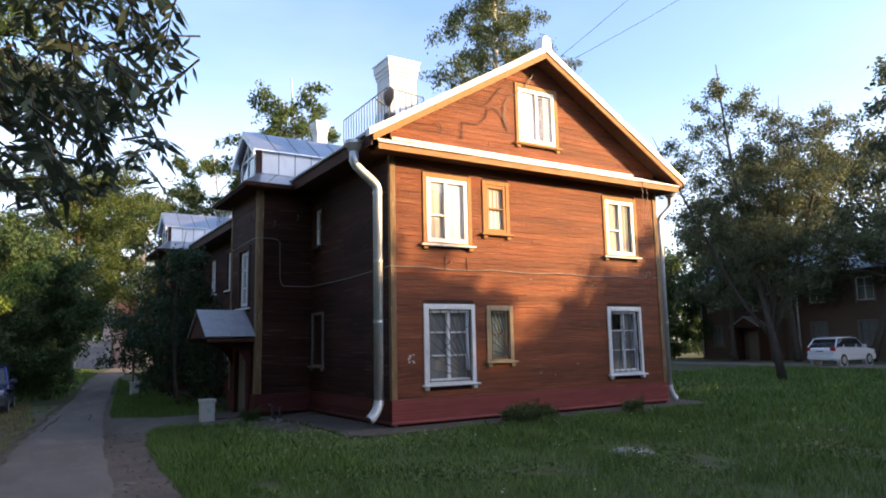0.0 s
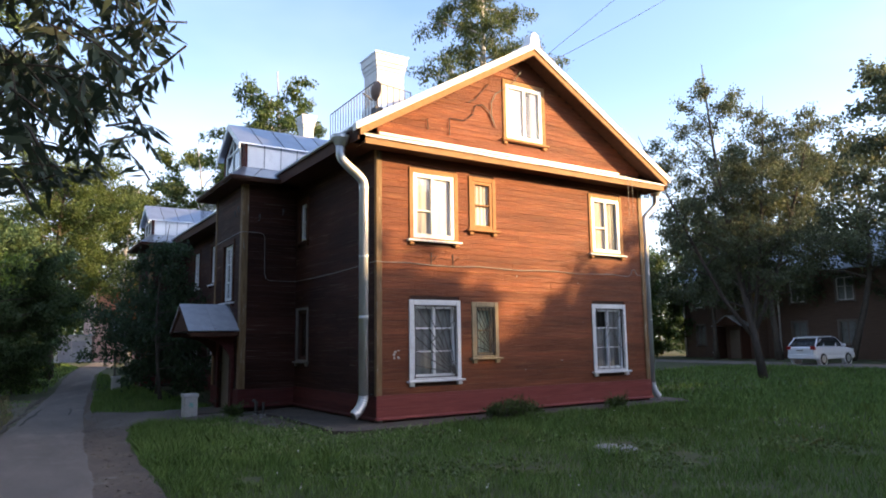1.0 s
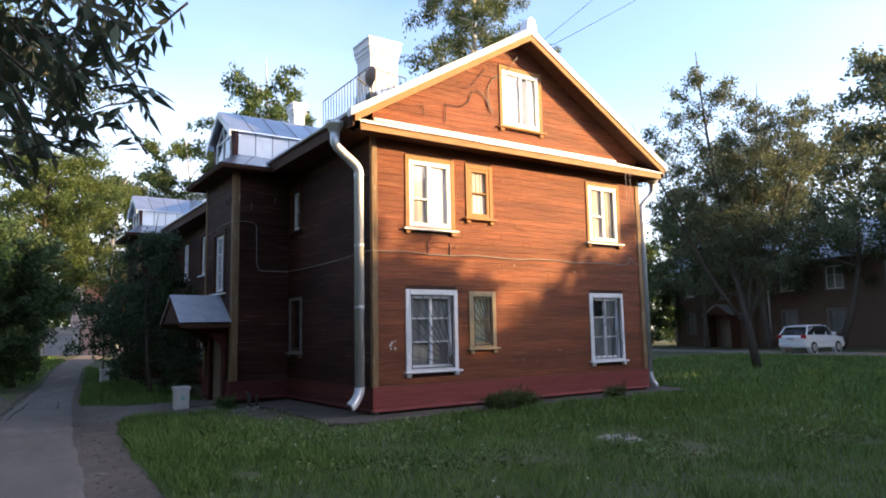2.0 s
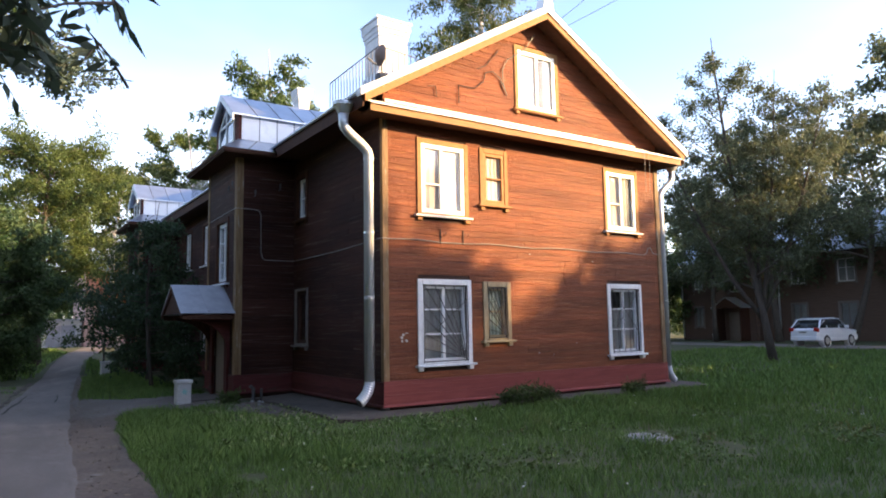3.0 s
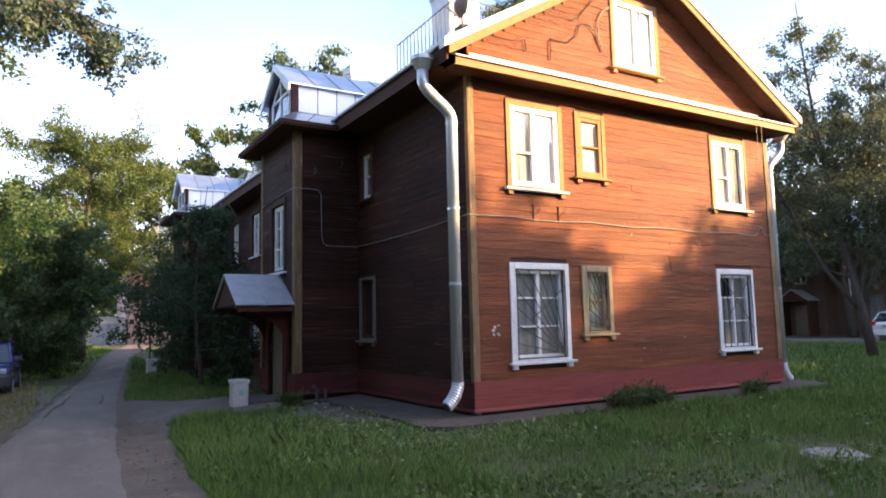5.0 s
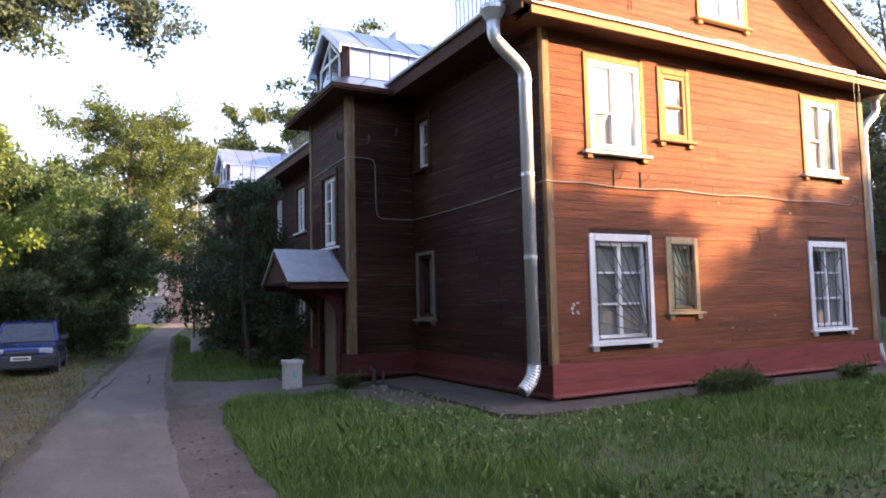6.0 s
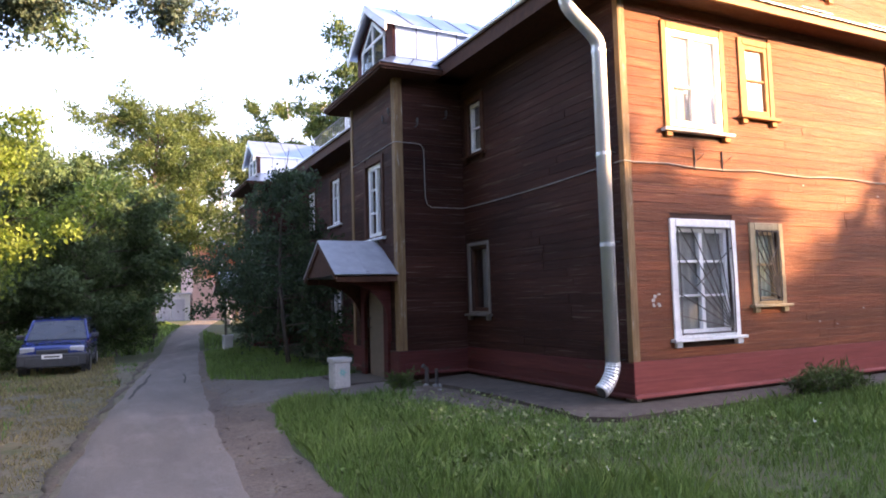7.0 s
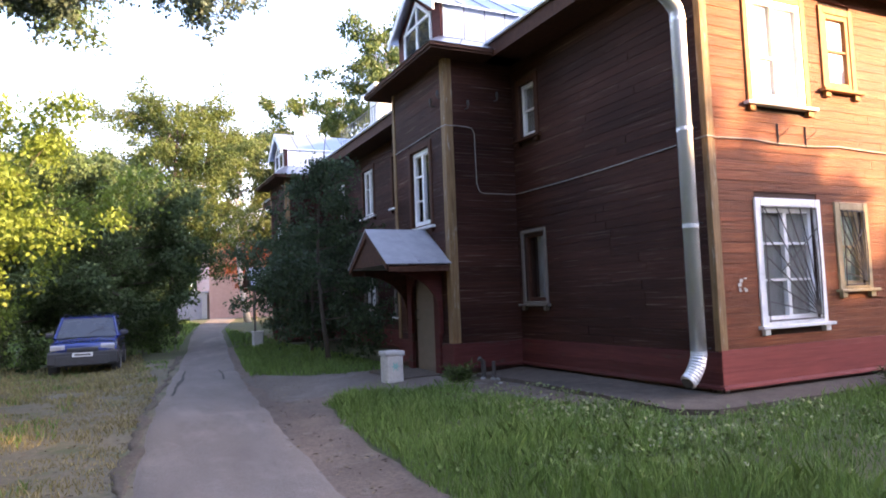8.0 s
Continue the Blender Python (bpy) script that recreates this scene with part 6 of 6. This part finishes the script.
lit = leaf_points(rng, cen, 0.06, 5200, 0.055, 0.6, 0.0)
lit[:, :, 2] = np.array([[level(x, y) for x, y in q[:, :2]] for q in lit]) + 0.03 + (lit[:, :, 2] - lit[:, :1, 2]) * 0.25
ob = new("leaf_litter", sheet_mesh("leaf_litter", lit, 4, LITTER))
tagged(ob, "dry brown leaves and crumbs on the trodden soil", "leaf litter", kind="stuff")
rng = np.random.default_rng(8)
n = 1500
cx, cy = rng.uniform(3.6, 6.9, n), rng.uniform(10.2, 14.6, n)
ok = (cx < 5.25) | (cy < 11.3)
cen = np.stack([cx[ok], cy[ok], np.full(ok.sum(), 0.09)], axis=1)
ob = new("clover", sheet_mesh("clover", leaf_points(rng, cen, 0.05, 1000, 0.04, 0.9, -0.1), 4, CLOVER))
tagged(ob, "pale clover patch in the lawn by the corner", "clover", kind="stuff")
cx, cy = rng.uniform(2.3, 16, 45), rng.uniform(5, 11.2, 45)
cen = np.stack([cx, cy, np.full(45, 0.13)], axis=1)
ob = new("flowers", sheet_mesh("flowers", leaf_points(rng, cen, 0.025, 130, 0.022, 1.0, 0.0), 4, FLOWER))
tagged(ob, "small white flower heads in the lawn", "flowers", kind="stuff")
for i, (x, y, hh, rr) in enumerate(((8.7, 11.2, 0.26, 0.24), (9.2, 11.2, 0.3, 0.26), (9.6, 11.25, 0.2, 0.22), (4.6, 15.7, 0.14, 0.16), (12.2, 11.25, 0.16, 0.2))):
    tree("weed", (x, y, 0.0), hh, rr, 0.05, LEAF_MID, BARK, 700, 0.13, 80 + i, "straggly green weed growing by the house foot", limbs=10, spread=0.16, trunk_r=0.01, category="weed", group="weeds", width=0.14, droop=-0.2)


# ---- small things by the porch ----
def concrete_urn(x, y, z, emblem):
    t = thing("litter_bin", (x, y, z), "square pale concrete litter bin" + (" with a turquoise emblem" if emblem else ""), "litter bin", "" if emblem else "plain bins")
    m = Mesh().prism([(x - 0.145, y - 0.145, z - 0.03), (x + 0.145, y - 0.145, z - 0.03), (x + 0.145, y + 0.145, z - 0.03), (x - 0.145, y + 0.145, z - 0.03)], (0, 0, 0), (0, 0, 0.09))
    part("base", m, PALECONC, t)
    m = Mesh()
    c = 0.03
    g_ = 0.155
    ring = [(-g_ + c, -g_), (g_ - c, -g_), (g_, -g_ + c), (g_, g_ - c), (g_ - c, g_), (-g_ + c, g_), (-g_, g_ - c), (-g_, -g_ + c)]
    m.prism([(x + a, y + b, z + 0.062) for a, b in ring], (0, 0, 0), (0, 0, 0.4))
    part("body", m, PALECONC, t)
    for a0, a1, b0, b1 in ((-0.17, 0.17, -0.17, -0.12), (-0.17, 0.17, 0.12, 0.17), (-0.17, -0.12, -0.118, 0.118), (0.12, 0.17, -0.118, 0.118)):
        part("rim", Mesh().bar(x + a0, x + a1, y + b0, y + b1, z + 0.464, z + 0.54, 0.012), PALECONC, t)
    if emblem:
        m = Mesh().box(x - 0.1, x + 0.1, y - 0.162, y - 0.157, z + 0.16, z + 0.4)
        pl = part("panel", m, PAINTWHITE, t, "pale painted panel")
        for i in range(6):
            q = radians(60 * i)
            m = Mesh().prism([(x + 0.02 * math.cos(q - 1), y - 0.1645, z + 0.29 + 0.02 * math.sin(q - 1)), (x + 0.085 * math.cos(q), y - 0.1645, z + 0.29 + 0.085 * math.sin(q)), (x + 0.02 * math.cos(q + 1), y - 0.1645, z + 0.29 + 0.02 * math.sin(q + 1))], (0, 0, 0), (0, -0.003, 0))
            part("petal", m, TURQ, pl)


concrete_urn(3.88, 16.75, level(3.88, 16.75), True)
concrete_urn(3.9, 29.0, level(3.9, 29.0), False)
concrete_urn(47.2, 33.4, 0.0, False)
st = thing("pipe_stump", (5.2, 15.95, 0.0), "short dark iron posts beside the concrete apron", "post")
part("post", Mesh().tube([(5.2, 15.95, -0.1), (5.2, 15.95, 0.3), (5.12, 15.95, 0.36)], 0.04, 8), IRON, st)
part("post", Mesh().tube([(5.34, 15.85, -0.1), (5.34, 15.85, 0.3)], 0.03, 8), IRON, st)
rnd = random.Random(12)
for i in range(9):
    x, y = (rnd.uniform(5.0, 5.6), rnd.uniform(15.2, 16.1)) if i < 4 else (rnd.uniform(1.2, 1.9), rnd.uniform(9.5, 15))
    r = rnd.uniform(0.03, 0.07) if i < 4 else rnd.uniform(0.015, 0.035)
    z = level(x, y)
    m = Mesh()
    bm = bmesh.new()
    bmesh.ops.create_icosphere(bm, subdivisions=1, radius=r)
    for v in bm.verts:
        v.co *= 1 + 0.35 * noise.noise(v.co * 20 + Vector((i, 0, 0)))
        v.co.z *= 0.6
    m.v = [(v.co.x + x, v.co.y + y, v.co.z + z + 0.02) for v in bm.verts]
    m.f = [tuple(v.index for v in f.verts) for f in bm.faces]
    bm.free()
    solid("stone", m, CONCRETE if i < 4 else IRON, "small grey stone on the soil" if i < 4 else "dark clod on the trodden soil", "stone", "stones")
mh = thing("manhole", (7.86, 7.3, 0.0), "round concrete manhole cover sunk in the lawn", "manhole")
part("ring", Mesh().tube([(7.86, 7.3, -0.05), (7.86, 7.3, 0.05)], [0.36, 0.34], 24), CONCRETE, mh)
part("cover", Mesh().tube([(7.86, 7.3, 0.051), (7.86, 7.3, 0.075)], [0.28, 0.27], 24), CONCRETE, mh)
pp = thing("canopy_post", (3.85, RY0 + STEP + 0.1, -0.1), "thin dark iron post carrying the porch canopy", "post")
part("post", Mesh().tube([(3.85, RY0 + STEP + 0.1, -0.2), (3.85, RY0 + STEP + 0.1, 1.9)], 0.035, 8), IRON, pp)


# ---- parked cars ----
CARBLUE = material("blue_car_paint", (0.01, 0.025, 0.14), (0.014, 0.031, 0.17), 0.25, (3, 3, 3), 0.0, vary=0, coat=0.8)
CARWHITE = material("white_car_paint", (0.75, 0.76, 0.77), (0.8, 0.8, 0.81), 0.3, (3, 3, 3), 0.0, vary=0, coat=0.6)
PLASTIC = material("dark_grey_plastic", (0.03, 0.032, 0.036), (0.045, 0.047, 0.052), 0.6, (12, 12, 12), 0.05, vary=0)
RUBBER = material("tyre_rubber", (0.018, 0.018, 0.018), (0.028, 0.028, 0.028), 0.85, (20, 20, 20), 0.1, vary=0)
ALLOY = material("wheel_alloy", (0.4, 0.41, 0.42), (0.5, 0.51, 0.52), 0.4, (8, 8, 8), 0.0, metal=0.8, vary=0)
LAMP = material("headlamp_lens", (0.33, 0.34, 0.34), (0.42, 0.42, 0.42), 0.12, (8, 8, 8), 0.0, vary=0, spec=0.8)
REDLAMP = material("tail_lamp_lens", (0.3, 0.015, 0.012), (0.4, 0.02, 0.016), 0.2, (8, 8, 8), 0.0, vary=0)
PLATE = material("number_plate", (0.66, 0.66, 0.64), (0.72, 0.72, 0.7), 0.4, (5, 5, 5), 0.0, vary=0)


def car(m0, label, paint, lower, L=4.45, Wd=1.8, H=1.7, hood=1.0, belt=1.06):
    """A five-door car, nose to +x, standing at the pose m0."""
    t = thing("car", (0, 0, 0), label, "car")

    def loft(rows, cross):
        m = Mesh()
        n = None
        for r in rows:
            pts = cross(*r)
            n = len(pts)
            m.v += pts
        k = len(rows)
        m.f = [tuple(range(n - 1, -1, -1)), tuple((k - 1) * n + i for i in range(n))] + [(j * n + i, j * n + (i + 1) % n, (j + 1) * n + (i + 1) % n, (j + 1) * n + i) for j in range(k - 1) for i in range(n)]
        return m

    def ring(x, z0, z1, hw, tuck):
        z = z1 - z0
        half = [(hw * 0.86, z0), (hw * 0.97, z0 + 0.12 * z), (hw, z0 + 0.45 * z), (hw * 0.985, z0 + 0.8 * z), (hw * (1 - tuck * 0.45), z0 + 0.94 * z), (hw * (1 - tuck), z0 + 0.99 * z), (hw * 0.35, z1 + 0.012)]
        return [(x, y, q) for y, q in half] + [(x, -y, q) for y, q in reversed(half)]
    h, w = L / 2, Wd / 2
    body = part("body", loft([(h, 0.5, 0.78, w * 0.72, 0.1), (h - 0.03, 0.42, 0.88, w * 0.86, 0.14), (h - 0.12, 0.4, hood - 0.06, w * 0.94, 0.18), (h - 0.35, 0.4, hood, w * 0.98, 0.2), (h - 0.8, 0.4, hood + 0.05, w, 0.17), (h - 1.1, 0.4, hood + 0.06, w, 0.12), (h - 1.2, 0.4, belt, w, 0.07), (0, 0.4, belt + 0.02, w, 0.06), (-h + 0.7, 0.4, belt + 0.05, w, 0.06), (-h + 0.12, 0.42, belt + 0.02, w * 0.95, 0.08), (-h, 0.5, 0.95, w * 0.88, 0.1)], ring), paint, t, smooth=False)
    part("sill_panel", loft([(h + 0.06, 0.36, 0.6, w * 0.74, 0.05), (h + 0.0, 0.32, 0.68, w * 0.93, 0.04), (h - 0.12, 0.31, 0.68, w * 1.0, 0.04), (h - 0.45, 0.3, 0.66, w * 1.012, 0.03), (h - 0.5, 0.3, 0.52, w * 1.005, 0.03), (-h + 0.5, 0.3, 0.52, w * 1.005, 0.03), (-h + 0.08, 0.32, 0.62, w * 0.98, 0.04), (-h - 0.04, 0.38, 0.58, w * 0.85, 0.05)], ring), lower, body)
    for s_ in (-1, 1):
        for x0 in (h - 0.85, -h + 0.8):
            m = Mesh().tube([(x0, s_ * (w - 0.2), 0.345), (x0, s_ * (w + 0.005), 0.345)], 0.41, 20)
            part("wheel_arch", m, lower, body)
            m = Mesh().tube([(x0, s_ * (w - 0.16), 0.34), (x0, s_ * (w + 0.0), 0.34), (x0, s_ * (w + 0.03), 0.34)], [0.34, 0.34, 0.31], 22)
            wh = part("wheel", m, RUBBER, t)
            m = Mesh().tube([(x0, s_ * (w + 0.025), 0.34), (x0, s_ * (w + 0.04), 0.34)], [0.22, 0.2], 20)
            part("rim", m, ALLOY, wh)
    # roof cabin in dark glass with painted roof and pillars
    top = [(h - 1.15, belt - 0.01, belt + 0.02, w * 0.94, 0.02), (h - 1.75, belt - 0.01, H - 0.05, w * 0.93, 0.2), (0.0, belt, H, w * 0.94, 0.2), (-h + 0.9, belt, H - 0.03, w * 0.93, 0.2), (-h + 0.18, belt, belt + 0.1, w * 0.92, 0.06)]
    part("glazing", loft(top, ring), DARKGLASS, t)
    rf2 = [(h - 1.72, H - 0.07, H - 0.03, w * 0.76, 0.1), (h - 2.0, H - 0.06, H + 0.005, w * 0.78, 0.1), (0, H - 0.05, H + 0.025, w * 0.79, 0.1), (-h + 0.9, H - 0.06, H + 0.0, w * 0.78, 0.1), (-h + 0.55, H - 0.1, H - 0.05, w * 0.74, 0.1)]
    part("roof", loft(rf2, ring), paint, t)
    for s_ in (-1, 1):
        for xa, xb, za, zb in ((h - 1.14, h - 1.76, belt, H - 0.05), (0.15, 0.1, belt, H - 0.03), (-h + 1.0, -h + 1.0, belt, H - 0.04), (-h + 0.16, -h + 0.62, belt + 0.03, H - 0.06)):
            part("pillar", Mesh().tube([(xa, s_ * w * 0.935, za), (xb, s_ * w * 0.775, zb)], 0.042, 6), paint, t)
        part("roof_rail", Mesh().tube([(h - 2.0, s_ * w * 0.74, H + 0.03), (0, s_ * w * 0.75, H + 0.06), (-h + 0.9, s_ * w * 0.74, H + 0.03)], 0.018, 6), PLASTIC, t)
        part("mirror", Mesh().bar(h - 1.5, h - 1.36, min(s_ * w, s_ * (w + 0.2)), max(s_ * w, s_ * (w + 0.2)), belt + 0.02, belt + 0.18, 0.04), lower, t)
        part("headlight", Mesh().bar(h - 0.18, h - 0.005, min(s_ * w * 0.5, s_ * w * 0.9), max(s_ * w * 0.5, s_ * w * 0.9), 0.74, 0.92, 0.04), LAMP, t)
        part("tail_light", Mesh().bar(-h - 0.01, -h + 0.14, min(s_ * w * 0.68, s_ * w * 0.96), max(s_ * w * 0.68, s_ * w * 0.96), 0.86, 1.08, 0.03), REDLAMP, t)
        for xx in (0.35, -0.75):
            part("door_handle", Mesh().bar(xx - 0.1, xx + 0.1, min(s_ * w, s_ * (w + 0.03)), max(s_ * w, s_ * (w + 0.03)), belt - 0.14, belt - 0.1, 0.01), paint, t)
    if lower == PLASTIC:
        part("bumper", Mesh().bar(h - 0.25, h + 0.05, -w * 0.97, w * 0.97, 0.34, 0.735, 0.06), PLASTIC, t, "dark grey plastic bumper")
    part("radiator_grille", Mesh().bar(h - 0.1, h + 0.03, -w * 0.44, w * 0.44, 0.72, 0.84, 0.03), PLASTIC, t)
    for xx, sg in ((h + 0.055, 1), (-h - 0.05, -1)):
        zz = 0.58 if sg > 0 else 0.78
        pl = part("number_plate", Mesh().box(min(xx, xx + sg * 0.012), max(xx, xx + sg * 0.012), -0.26, 0.26, zz, zz + 0.115), PLATE, t)
        part("plate_bar", Mesh().box(min(xx + sg * 0.013, xx + sg * 0.016), max(xx + sg * 0.013, xx + sg * 0.016), -0.2, 0.2, zz + 0.035, zz + 0.08), IRON, pl)
    part("rear_band", Mesh().bar(-h - 0.012, -h + 0.02, -0.5, 0.5, 0.74, 0.9, 0.01), paint, t)
    part("windscreen_wiper", Mesh().tube([(h - 1.18, -0.1, belt + 0.05), (h - 1.4, 0.45, belt + 0.3)], 0.01, 4), IRON, t)
    t.matrix_basis = m0
    return t


car(pose(-1.05, 30.0, level(-1.05, 30.0), 0, 0, -93), "dark blue off-road car parked on the dry verge", CARBLUE, PLASTIC)
car(pose(41.2, 22.0, 0.0, 0, 0, -2), "white estate-style crossover parked by the lane", CARWHITE, CARWHITE, L=4.2, Wd=1.74, H=1.62, hood=0.96, belt=1.02)


# ---- neighbouring buildings ----
FARWALL = material("far_brown_planks", (0.085, 0.05, 0.034), (0.13, 0.078, 0.053), 0.8, (1.2, 1.2, 16), 0.5, worn=(0.12, 0.08, 0.06), worn_at=0.6, worn_scale=(0.6, 0.6, 4), vary=0)
FARROOF = material("blue_grey_sheet_roof", (0.3, 0.36, 0.42), (0.42, 0.48, 0.54), 0.4, (1.5, 1.5, 1.5), 0.1, metal=0.5, vary=0)
PINK = material("pink_render", (0.5, 0.3, 0.24), (0.58, 0.36, 0.29), 0.85, (3, 3, 3), 0.2, worn=(0.42, 0.26, 0.22), worn_at=0.6, worn_scale=(0.4, 0.4, 0.4), vary=0)
ORANGE = material("orange_wall_tone", (0.42, 0.17, 0.1), (0.5, 0.22, 0.13), 0.85, (3, 3, 12), 0.2, vary=0)
GATE = material("grey_white_gate", (0.27, 0.26, 0.28), (0.36, 0.35, 0.37), 0.6, (2, 2, 2), 0.1, vary=0)

h2 = thing("house", (54, 25, 0), "brown two-storey plank house with a blue-grey sheet roof", "house")
fa = Face((50.0, 38.4, 0), (0, -1, 0), (-1, 0, 0))
N2 = [(1.2, 2.2, 4.0, 5.9), (9.6, 10.9, 4.0, 5.9), (13.0, 14.4, 4.0, 5.9), (17.0, 18.4, 4.0, 5.9), (1.2, 2.2, 0.9, 2.8), (9.6, 10.9, 0.9, 2.8), (13.0, 14.4, 0.9, 2.8), (17.0, 18.4, 0.9, 2.8), (21, 22.4, 4.0, 5.9), (21, 22.4, 0.9, 2.8)]
part("wall", wall_core(fa, 0, 27, 0, 6.4, [core_hole(w) for w in N2]), FARWALL, h2, "weathered brown plank wall")
for w in N2:
    window(fa, h2, *w, GREYTRIM, GREYTRIM if w[2] < 2 else WHITE, cols=(0.5,), rows=((0.6,), (0.6,)), curtains=((NET, 0.1, 0.9),), label="white-framed window")
part("wall", Mesh().box(50.2, 59, 38.2, 38.4, 0, 6.4), FARWALL, h2)
part("wall", Mesh().box(50.2, 59, 11.4, 11.6, 0, 6.4), FARWALL, h2)
part("wall", Mesh().box(58.8, 59, 11.6, 38.2, 0, 6.4), FARWALL, h2)
part("roof", Mesh().prism([(49.3, 0, 6.35), (59.7, 0, 6.35), (54.5, 0, 9.6)], (0, 10.9, 0), (0, 39.0, 0)), FARROOF, h2)
pj = Face((48.6, 34.0, 0), (0, -1, 0), (-1, 0, 0))
part("stair_projection", wall_core(pj, 0, 3.2, 0, 6.4, [core_hole((1.0, 2.1, 3.6, 5.4))]), FARWALL, h2)
window(pj, h2, 1.0, 2.1, 3.6, 5.4, GREYTRIM, WHITE, cols=(0.5,), rows=((0.5,), (0.5,)), label="white-framed stair window")
for yy in (34.0, 30.8):
    part("stair_side", Mesh().box(48.8, 50, yy - 0.1, yy + 0.1, 0, 6.4), FARWALL, h2)
part("projection_roof", Mesh().prism([(48.0, 34.5, 6.36), (48.0, 30.3, 6.36), (48.0, 32.4, 8.3)], (0, 0, 0), (4.5, 0, 0)), FARROOF, h2)
for s_ in (-1, 1):
    k = Mesh().prism([(47.2, 32.4, 3.3), (47.2, 32.4 + s_ * 1.3, 2.5), (47.2, 32.4 + s_ * 1.3, 2.56), (47.2, 32.4, 3.36)], (0, 0, 0), (1.4, 0, 0))
    part("canopy_sheet", k, OLDSHEET, h2)
    part("porch_cheek", Mesh().box(47.4, 48.6, 32.4 + s_ * 1.05 - 0.04, 32.4 + s_ * 1.05 + 0.04, 0, 2.5), DARKTRIM, h2)
part("canopy_gable", Mesh().prism([(47.25, 31.2, 2.5), (47.25, 33.6, 2.5), (47.25, 32.4, 3.28)], (0, 0, 0), (0.05, 0, 0)), DARKTRIM, h2)
part("door", Mesh().box(48.52, 48.6, 31.8, 33.0, 0, 2.2), DOORM, h2)
for yy in (38.2, 29.6):
    part("downpipe", Mesh().tube([(49.85, yy, 0.2), (49.85, yy, 6.2)], 0.07, 8), PIPE, h2, smooth=True)

h3 = thing("house", (16, 86, -0.3), "pink rendered building with an orange upper storey and sheet roof", "house")
fp = Face((8.4, 80, -0.3), (1, 0, 0), (0, -1, 0))
N3 = [(6.0 + 3.2 * i, 7.3 + 3.2 * i, z, z + 1.7) for i in range(4) for z in (1.2, 5.2)]
part("wall", wall_core(fp, 0, 18, 0, 4.6, [core_hole(w) for w in N3 if w[2] < 3]), PINK, h3, "pale pink rendered wall")
part("upper_wall", Mesh().box(8.4, 26.4, 80.002, 80.2, 4.31, 7.9), ORANGE, h3, "orange-toned upper wall")
for w in [q for q in N3 if q[2] < 3]:
    window(fp, h3, *w, WHITE, WHITE, cols=(0.5,), rows=((), ()), label="white-framed window", room=True)
part("wall", Mesh().box(8.4, 8.6, 80.2, 92, -0.3, 7.9), PINK, h3)
part("wall", Mesh().box(26.2, 26.4, 80.2, 92, -0.3, 7.9), PINK, h3)
part("roof", Mesh().add([(7.8, 79.4, 7.9), (27, 79.4, 7.9), (27, 92.6, 7.9), (7.8, 92.6, 7.9), (12, 86, 12.0), (23, 86, 12.0)], [(0, 1, 5, 4), (1, 2, 5), (2, 3, 4, 5), (3, 0, 4), (3, 2, 1, 0)]), FARROOF, h3)
ga = thing("garage", (6.6, 82, -0.3), "low grey-white garage with double steel gates", "garage")
part("garage_body", Mesh().box(4.6, 8.2, 80.4, 86, -0.4, 2.7), PALECONC, ga)
for x in (5.0, 6.35):
    g = part("gate", Mesh().bar(x, x + 1.3, 80.3, 80.39, -0.35, 2.2, 0.02), GATE, ga)
    part("gate_handle", Mesh().box(x + 0.6, x + 0.7, 80.26, 80.3, 0.8, 1.0), IRON, g)
part("garage_roof", Mesh().box(4.4, 8.3, 80.2, 86.2, 2.702, 2.85), OLDSHEET, ga)


# ---- plank cladding, piece by piece ----
fh = [plank_hole(FW[k]) for k in FW]
siding(front, wall_f, 0.09, W - 0.1, 0.62, EAVE - 0.04, fh[:6], PLANK, seed=3)
siding(front, wall_f, 0.0, W, 5.96, RIDGE - 0.2, fh[6:], PLANK, seed=5, top=(gx, RIDGE - 0.13, FALL))
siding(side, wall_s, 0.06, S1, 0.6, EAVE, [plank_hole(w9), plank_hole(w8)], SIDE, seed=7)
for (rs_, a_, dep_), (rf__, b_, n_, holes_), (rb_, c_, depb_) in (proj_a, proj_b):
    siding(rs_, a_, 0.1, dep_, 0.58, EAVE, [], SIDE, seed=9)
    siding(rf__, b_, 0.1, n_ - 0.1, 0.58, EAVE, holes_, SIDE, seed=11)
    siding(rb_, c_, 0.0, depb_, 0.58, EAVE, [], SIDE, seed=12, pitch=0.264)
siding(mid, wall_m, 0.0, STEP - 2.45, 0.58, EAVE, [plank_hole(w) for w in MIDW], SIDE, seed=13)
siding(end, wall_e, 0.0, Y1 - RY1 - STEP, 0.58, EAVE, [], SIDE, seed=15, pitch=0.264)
